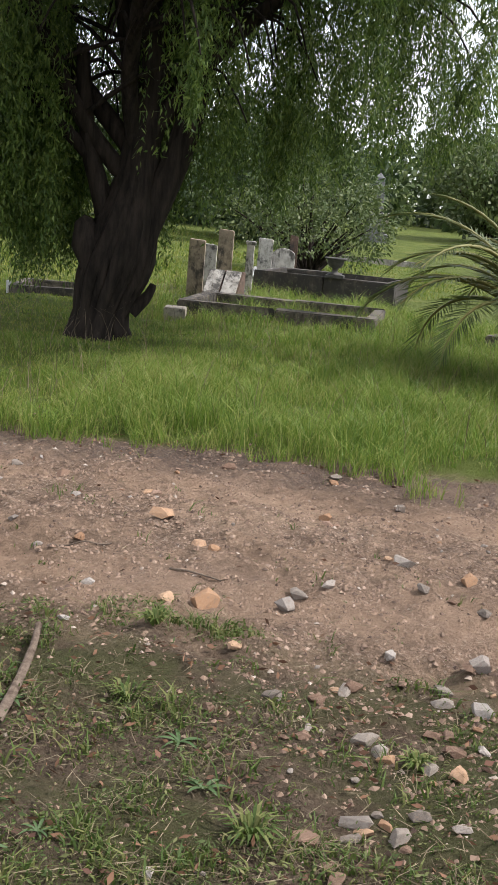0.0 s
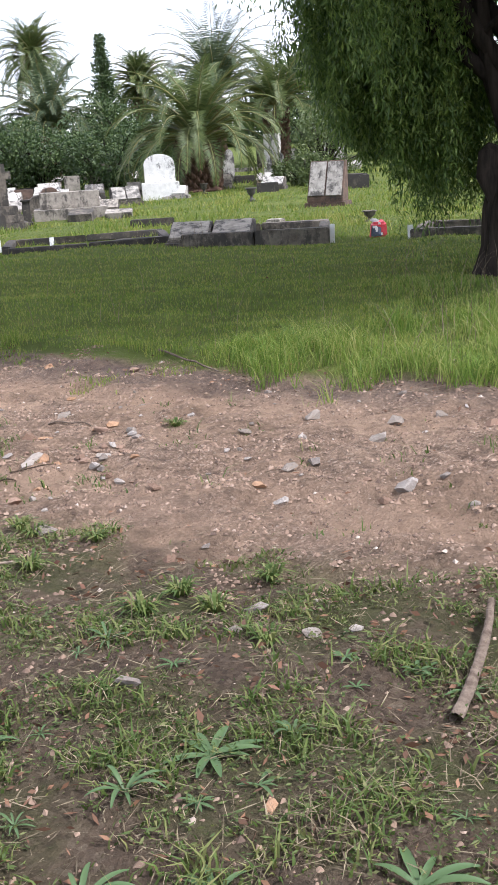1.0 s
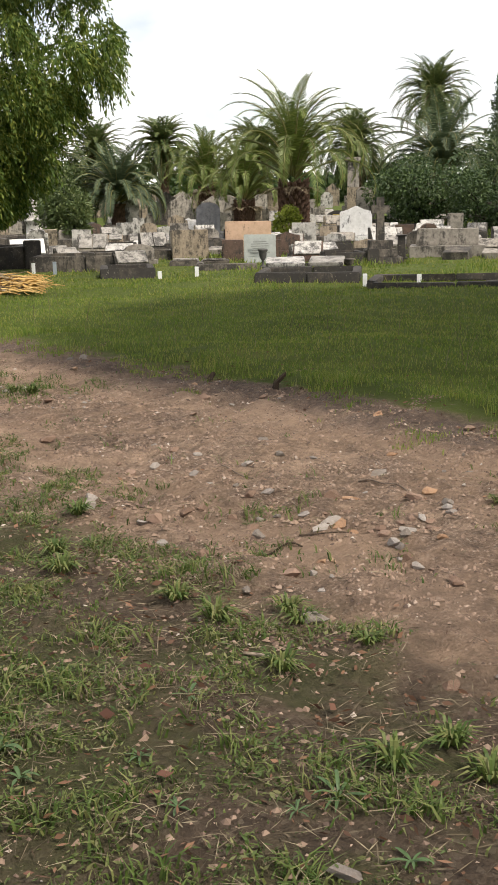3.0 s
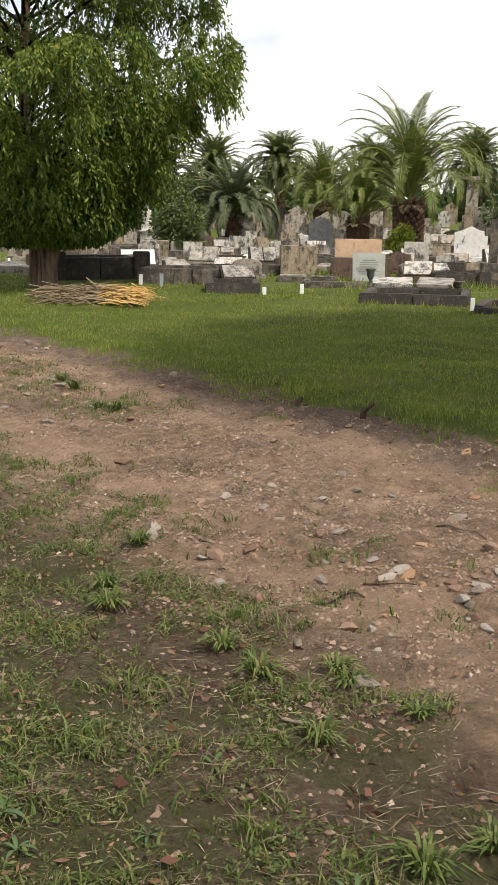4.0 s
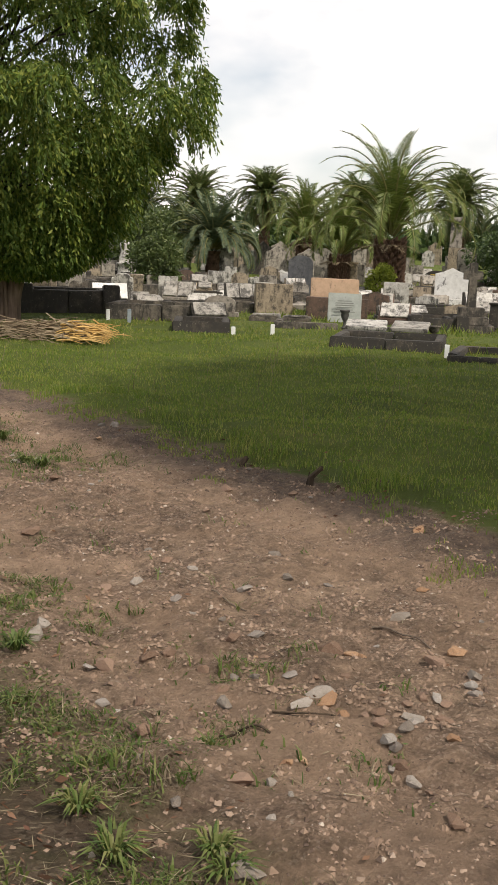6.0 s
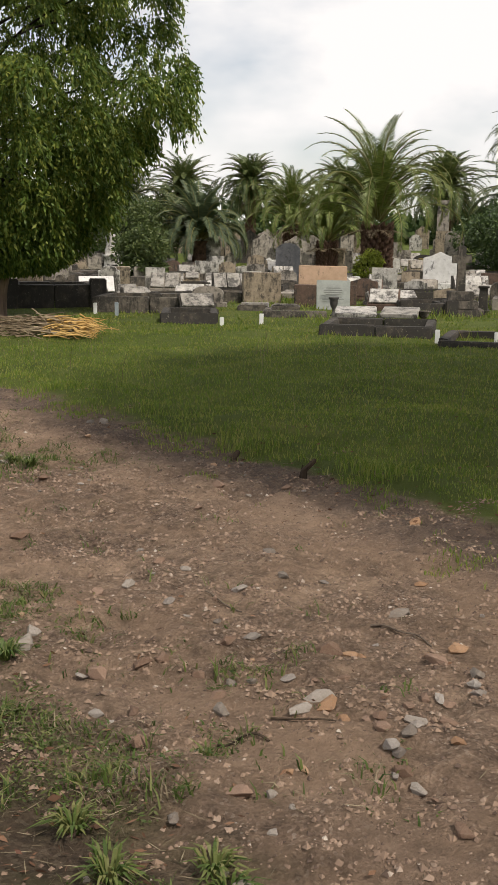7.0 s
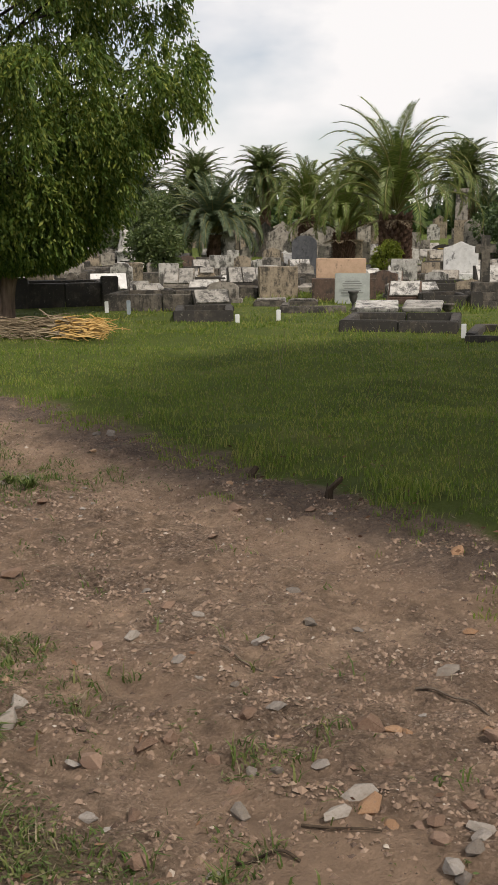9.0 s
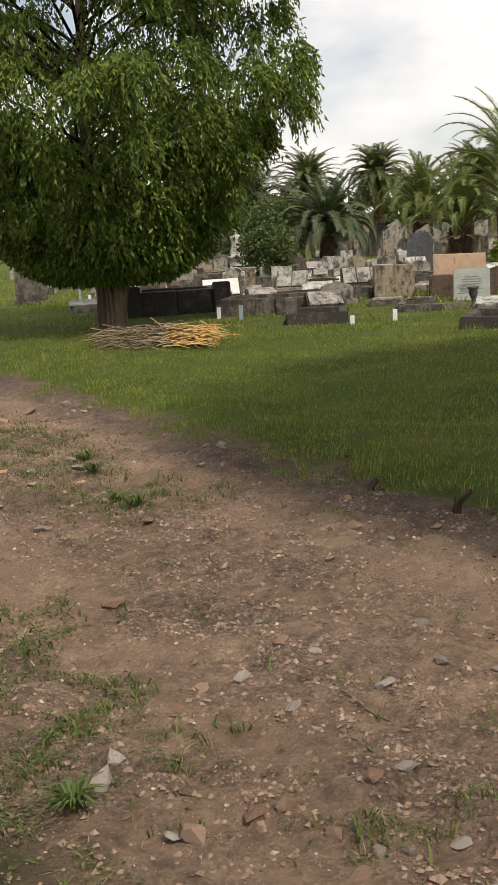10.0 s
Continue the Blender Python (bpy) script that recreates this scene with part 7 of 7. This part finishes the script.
def rosette(x, y, size, count, key, wide=0.16, lift=0.35):
    """Flat broad-leaved weed: a rosette of strap leaves."""
    g = np.random.default_rng(key)
    ob = thing("weed", pose(x, y, gz(x, y) + 0.004), "green broad-leaved rosette weed on the verge", "weed", "weeds on the verge")
    for k in range(count):
        a = k * 2.39996 + g.normal(0, 0.2)
        ln = size * g.uniform(0.7, 1.1)
        up = lift * g.uniform(0.4, 1.5)
        n = 7
        t = np.linspace(0, 1, n)
        r, z = ln * t, ln * (up * t - 0.75 * up * t**2.2)
        w = ln * wide * np.sin(np.pi * np.clip(t * 0.9 + 0.06, 0, 1)) ** 0.7
        c, s = math.cos(a), math.sin(a)
        mid = np.stack([r * c, r * s, z], -1)
        o = np.stack([-s * w / 2, c * w / 2, 0.25 * w], -1)
        v = np.concatenate([mid - o * (1, 1, -1), mid, mid + o])
        f = [(i, i + 1, n + i + 1, n + i) for i in range(n - 1)] + [(n + i, n + i + 1, 2 * n + i + 1, 2 * n + i) for i in range(n - 1)]
        part("leaf", mesh_from("leaf", v, f, M_WEED, True), None, ob)
    return ob


def tussock(x, y, h, count, key):
    g = np.random.default_rng(key)
    n = count
    a = g.uniform(0, 6.28, n)
    o = np.stack([np.cos(a), np.sin(a), 0 * a], -1)
    root = np.array([x, y, gz(x, y)]) + o * g.uniform(0, 0.035, n)[:, None]
    ln = h * g.uniform(0.5, 1.2, n)
    out = g.uniform(0.35, 1.3, n)[:, None]
    mid = root + o * out * (ln * 0.45)[:, None] + np.stack([0 * a, 0 * a, ln * 0.55], -1)
    tip = root + o * out * (ln * 1.0)[:, None] + np.stack([0 * a, 0 * a, ln * (0.75 - 0.4 * out[:, 0] / 1.3)], -1)
    s = np.stack([-o[:, 1], o[:, 0], 0 * a], -1) * g.uniform(0.003, 0.0055, n)[:, None]
    v = np.stack([root - s * 0.7, root + s * 0.7, mid + s, mid - s, tip], 1).reshape(-1, 3)
    k = np.arange(n)[:, None] * 5
    f = np.concatenate([k + [0, 1, 2], k + [0, 2, 3], k + [3, 2, 4]])
    ob = new("grass_tuft", mesh_from("grass_tuft", v, f, M_GRASS_VERGE))
    return tagged(ob, "tuft of green grass at the track's edge", "grass tuft", "tufts along the verge")


def weeds():
    rosette(0.13, 0.70, 0.13, 9, 1, 0.2, 0.25)
    rosette(-0.10, 0.62, 0.10, 10, 2, 0.13, 0.9)
    rosette(0.02, 0.22, 0.11, 8, 3, 0.16, 0.5)
    rosette(-0.42, 0.95, 0.09, 9, 4, 0.14, 0.8)
    rosette(-0.25, 0.30, 0.12, 9, 5, 0.13, 0.9)
    rosette(-0.62, 0.72, 0.11, 9, 6, 0.13, 1.0)
    rosette(0.42, 0.10, 0.13, 8, 7, 0.17, 0.4)
    rosette(-0.02, 1.42, 0.09, 8, 8, 0.12, 0.8)
    g = np.random.default_rng(10)
    n = 0
    while n < 46:
        x, y = g.uniform(-2.2, 1.4), g.uniform(-0.5, 3.6)
        if across(x, y) > 1.35 or across(x, y) < -1.2:
            continue
        rosette(x, y, g.uniform(0.035, 0.075), int(g.integers(6, 10)), 100 + n, g.uniform(0.12, 0.24), g.uniform(0.3, 1.0))
        n += 1
    g = np.random.default_rng(9)
    for k in range(42):
        x, y = g.uniform(-2.6, 2.2), g.uniform(-0.6, 5.2)
        s = across(x, y)
        if s > 1.95 or s < -1.4:
            continue
        tussock(x, y, g.uniform(0.04, 0.09), int(g.uniform(40, 90)), 20 + k)
    for x, y, h in ((0.28, 1.75, 0.08), (0.12, 1.60, 0.10), (0.36, 1.58, 0.08), (-0.45, 2.62, 0.09), (-0.62, 2.85, 0.08), (-1.12, 3.1, 0.1), (-1.2, 3.3, 0.1), (0.75, 4.05, 0.06), (-2.6, 7.4, 0.12), (-2.4, 7.2, 0.12), (-3.0, 7.9, 0.12), (-3.3, 8.4, 0.12)):
        tussock(x, y, h, 80, int(1000 * h + 100 * abs(x) + 7 * y))


weeds()


def stick(name, pts, r0, r1, mat, label, category="stick", sides=8, rough=0.15, key=0):
    p = smooth_path(pts, 14)
    p[:, 2] += [gz(a, b) for a, b in p[:, :2]]
    v, f = tube(p, np.linspace(r0, r1, 14), sides, rough, key)
    return tagged(new(name, mesh_from(name, v, f, mat, True)), label, category)


M_TWIG = plain_mat("weathered_twig", (0.07, 0.05, 0.038), (0.19, 0.15, 0.115), 30, 0.95, 0.15, 0.8)
M_TWIG_PALE = plain_mat("bleached_twig", (0.22, 0.17, 0.12), (0.36, 0.29, 0.22), 30, 0.95, 0.15, 0.4)
stick("fallen_branch", [(1.15, 1.16, 0.050), (1.02, 0.96, 0.030), (0.88, 0.77, 0.020), (0.77, 0.64, 0.015)], 0.011, 0.019, M_TWIG, "knobbly grey-brown branch lying on the verge", "branch", 10, 0.3, 1)
stick("twig", [(0.09, 4.56, 0.006), (0.19, 4.52, 0.012), (0.34, 4.42, 0.006)], 0.006, 0.004, M_TWIG, "thin dark twig on the track", "twig", 6)
stick("twig", [(-0.65, 4.75, 0.006), (-0.56, 4.70, 0.010), (-0.47, 4.64, 0.005)], 0.005, 0.003, M_TWIG, "thin dark twig on the track", "twig", 6)
stick("bark_strip", [(-0.35, 3.49, 0.006), (-0.27, 3.48, 0.010), (-0.17, 3.43, 0.006)], 0.006, 0.004, M_WOOD_ROT, "strip of dark bark on the track", "bark", 6, 0.4)
stick("bark_strip", [(-0.19, 3.61, 0.006), (-0.08, 3.58, 0.010), (0.03, 3.58, 0.006)], 0.005, 0.003, M_WOOD_ROT, "strip of dark bark on the track", "bark", 6, 0.4)
stick("twig", [(-0.32, 2.29, 0.008), (-0.23, 2.25, 0.012), (-0.14, 2.22, 0.008)], 0.007, 0.005, M_TWIG_PALE, "pale bare twig on the track", "twig", 6)
stick("twig", [(2.00, 1.64, 0.006), (2.07, 1.54, 0.012), (2.14, 1.44, 0.006)], 0.006, 0.004, M_TWIG, "thin dark twig on the track", "twig", 6)
stick("twig", [(1.66, 2.13, 0.006), (1.79, 2.06, 0.012), (1.92, 2.02, 0.006)], 0.005, 0.004, M_TWIG, "thin dark twig on the track", "twig", 6)
stick("straw_stem", [(-2.00, 4.98, 0.005), (-2.02, 5.11, 0.020), (-2.02, 5.25, 0.006)], 0.004, 0.003, M_TWIG_PALE, "pale straw stem on the track", "twig", 5)
stick("twig", [(1.05, 6.02, 0.020), (1.20, 5.61, 0.030), (1.32, 5.31, 0.020)], 0.009, 0.006, M_TWIG, "dark twig at the grass edge", "twig", 6)


def stub(x, y, h, w, lean, key):
    """Rotted stake stump at the field's edge."""
    g = np.random.default_rng(key)
    pieces = [tube([(0, 0, -0.08), (0.1 * lean * h, 0, h * 0.5), (lean * h, 0, h * 0.92), (lean * h * 1.1, 0, h)], [w * 0.55, w * 0.5, w * 0.38, w * 0.08], 8, 0.25, key)]
    for k in range(3):
        o = g.normal(0, w * 0.35, 2)
        pieces.append(tube([(o[0], o[1], -0.05), (o[0] + lean * h * 0.4, o[1], h * g.uniform(0.4, 0.8))], [w * 0.3, w * 0.08], 6, 0.25, key + k))
    v, f = joined(pieces)
    ob = new("rotted_stump", mesh_from("rotted_stump", v, f, M_WOOD_ROT))
    ob.matrix_world = pose(x, y, gz(x, y) - 0.02)
    return tagged(ob, "dark rotted wooden stump at the track's edge", "stump", "stumps at the grass edge")


stub(-1.05, 7.62, 0.10, 0.05, 0.35, 1)
stub(-0.48, 6.98, 0.16, 0.042, 0.45, 2)


# ---- fallen fronds and the gift bag ----
def frond_pile():
    """Cut palm fronds heaped by the drooping tree: grey stems one side, orange leaf bases the other."""
    g = np.random.default_rng(61)
    ob = thing("frond_pile", pose(-5.28, 15.45, gz(-5.28, 15.45)), "heap of cut dry palm fronds, grey and orange", "frond pile")
    grey, warm = [], []
    for k in range(440):
        warm_side = k % 5 < 2
        cx = g.uniform(0.15, 0.72) if warm_side else g.uniform(-1.0, 0.35)
        cy, a = g.normal(0, 0.24) - 0.12 * cx, g.normal(-0.15, 0.5)
        ln = g.uniform(0.2, 0.45) if warm_side else g.uniform(0.35, 0.75)
        z = 0.03 + 0.26 * g.uniform() * math.exp(-(cy / 0.35) ** 2) * (1 - 0.35 * abs(cx) / 1.5)
        d = np.array([math.cos(a), math.sin(a), g.normal(0, 0.16)]) * ln / 2
        c = np.array([cx, cy, z])
        p = smooth_path([c - d, c + (0, 0, 0.03), c + d], 5)
        p[:, 2] = np.maximum(p[:, 2], 0.015)
        (warm if warm_side else grey).append(tube(p, np.linspace(0.014, 0.004, 5) * (1.0 if warm_side else 0.7), 4, 0.1, k))
    part("grey_frond", mesh_from("grey_frond", *joined(grey), M_FROND_DEAD), None, ob, "bleached grey frond stems")
    part("orange_frond", mesh_from("orange_frond", *joined(warm), M_ORANGE), None, ob, "orange-yellow frond bases")


M_ORANGE = plain_mat("orange_frond", (0.40, 0.23, 0.06), (0.56, 0.38, 0.15), 6, 0.7, 0.3, 0.3)
frond_pile()


def gift_bag(x, y, w, h):
    """Red and blue patterned bag of flowers standing in the grass."""
    ob = thing("gift_bag", facing(x, y, 12), "crumpled red and dark blue patterned bag in grass", "bag")
    red = plain_mat("red_paper", (0.52, 0.03, 0.05), (0.62, 0.10, 0.12), 14, 0.5, 0.4, 0.4)
    blue = plain_mat("dark_blue_paper", (0.03, 0.04, 0.07), (0.09, 0.11, 0.16), 14, 0.5, 0.4, 0.4)
    white = plain_mat("white_paper", (0.62, 0.60, 0.62), (0.75, 0.73, 0.74), 14, 0.6)
    bm = block(w * 0.8, w * 0.4, h * 0.85, 0.03, 0, 0.02, 0.02, 3)
    for v in bm.verts:
        v.co.x *= 1 - 0.2 * v.co.z / h
    part("body", bm, red, ob)
    part("front_panel", block(w * 0.42, 0.02, h * 0.55, 0.006, h * 0.12, 0.01, 0.01, 4, -w * 0.12, -w * 0.21), blue, ob, "dark blue patterned panel")
    part("tissue", block(w * 0.3, w * 0.2, h * 0.2, 0.02, h * 0.78, 0, 0.02, 5, -0.04, 0), white, ob, "white tissue paper")
    g = np.random.default_rng(6)
    for k in range(6):
        part("spot", block(0.035, 0.006, 0.035, 0.002, h * g.uniform(0.15, 0.7), 0, 0.004, 10 + k, g.uniform(-0.3, 0.2) * w, -w * 0.21 - 0.013), white, ob)


gift_bag(*RED_BAG)
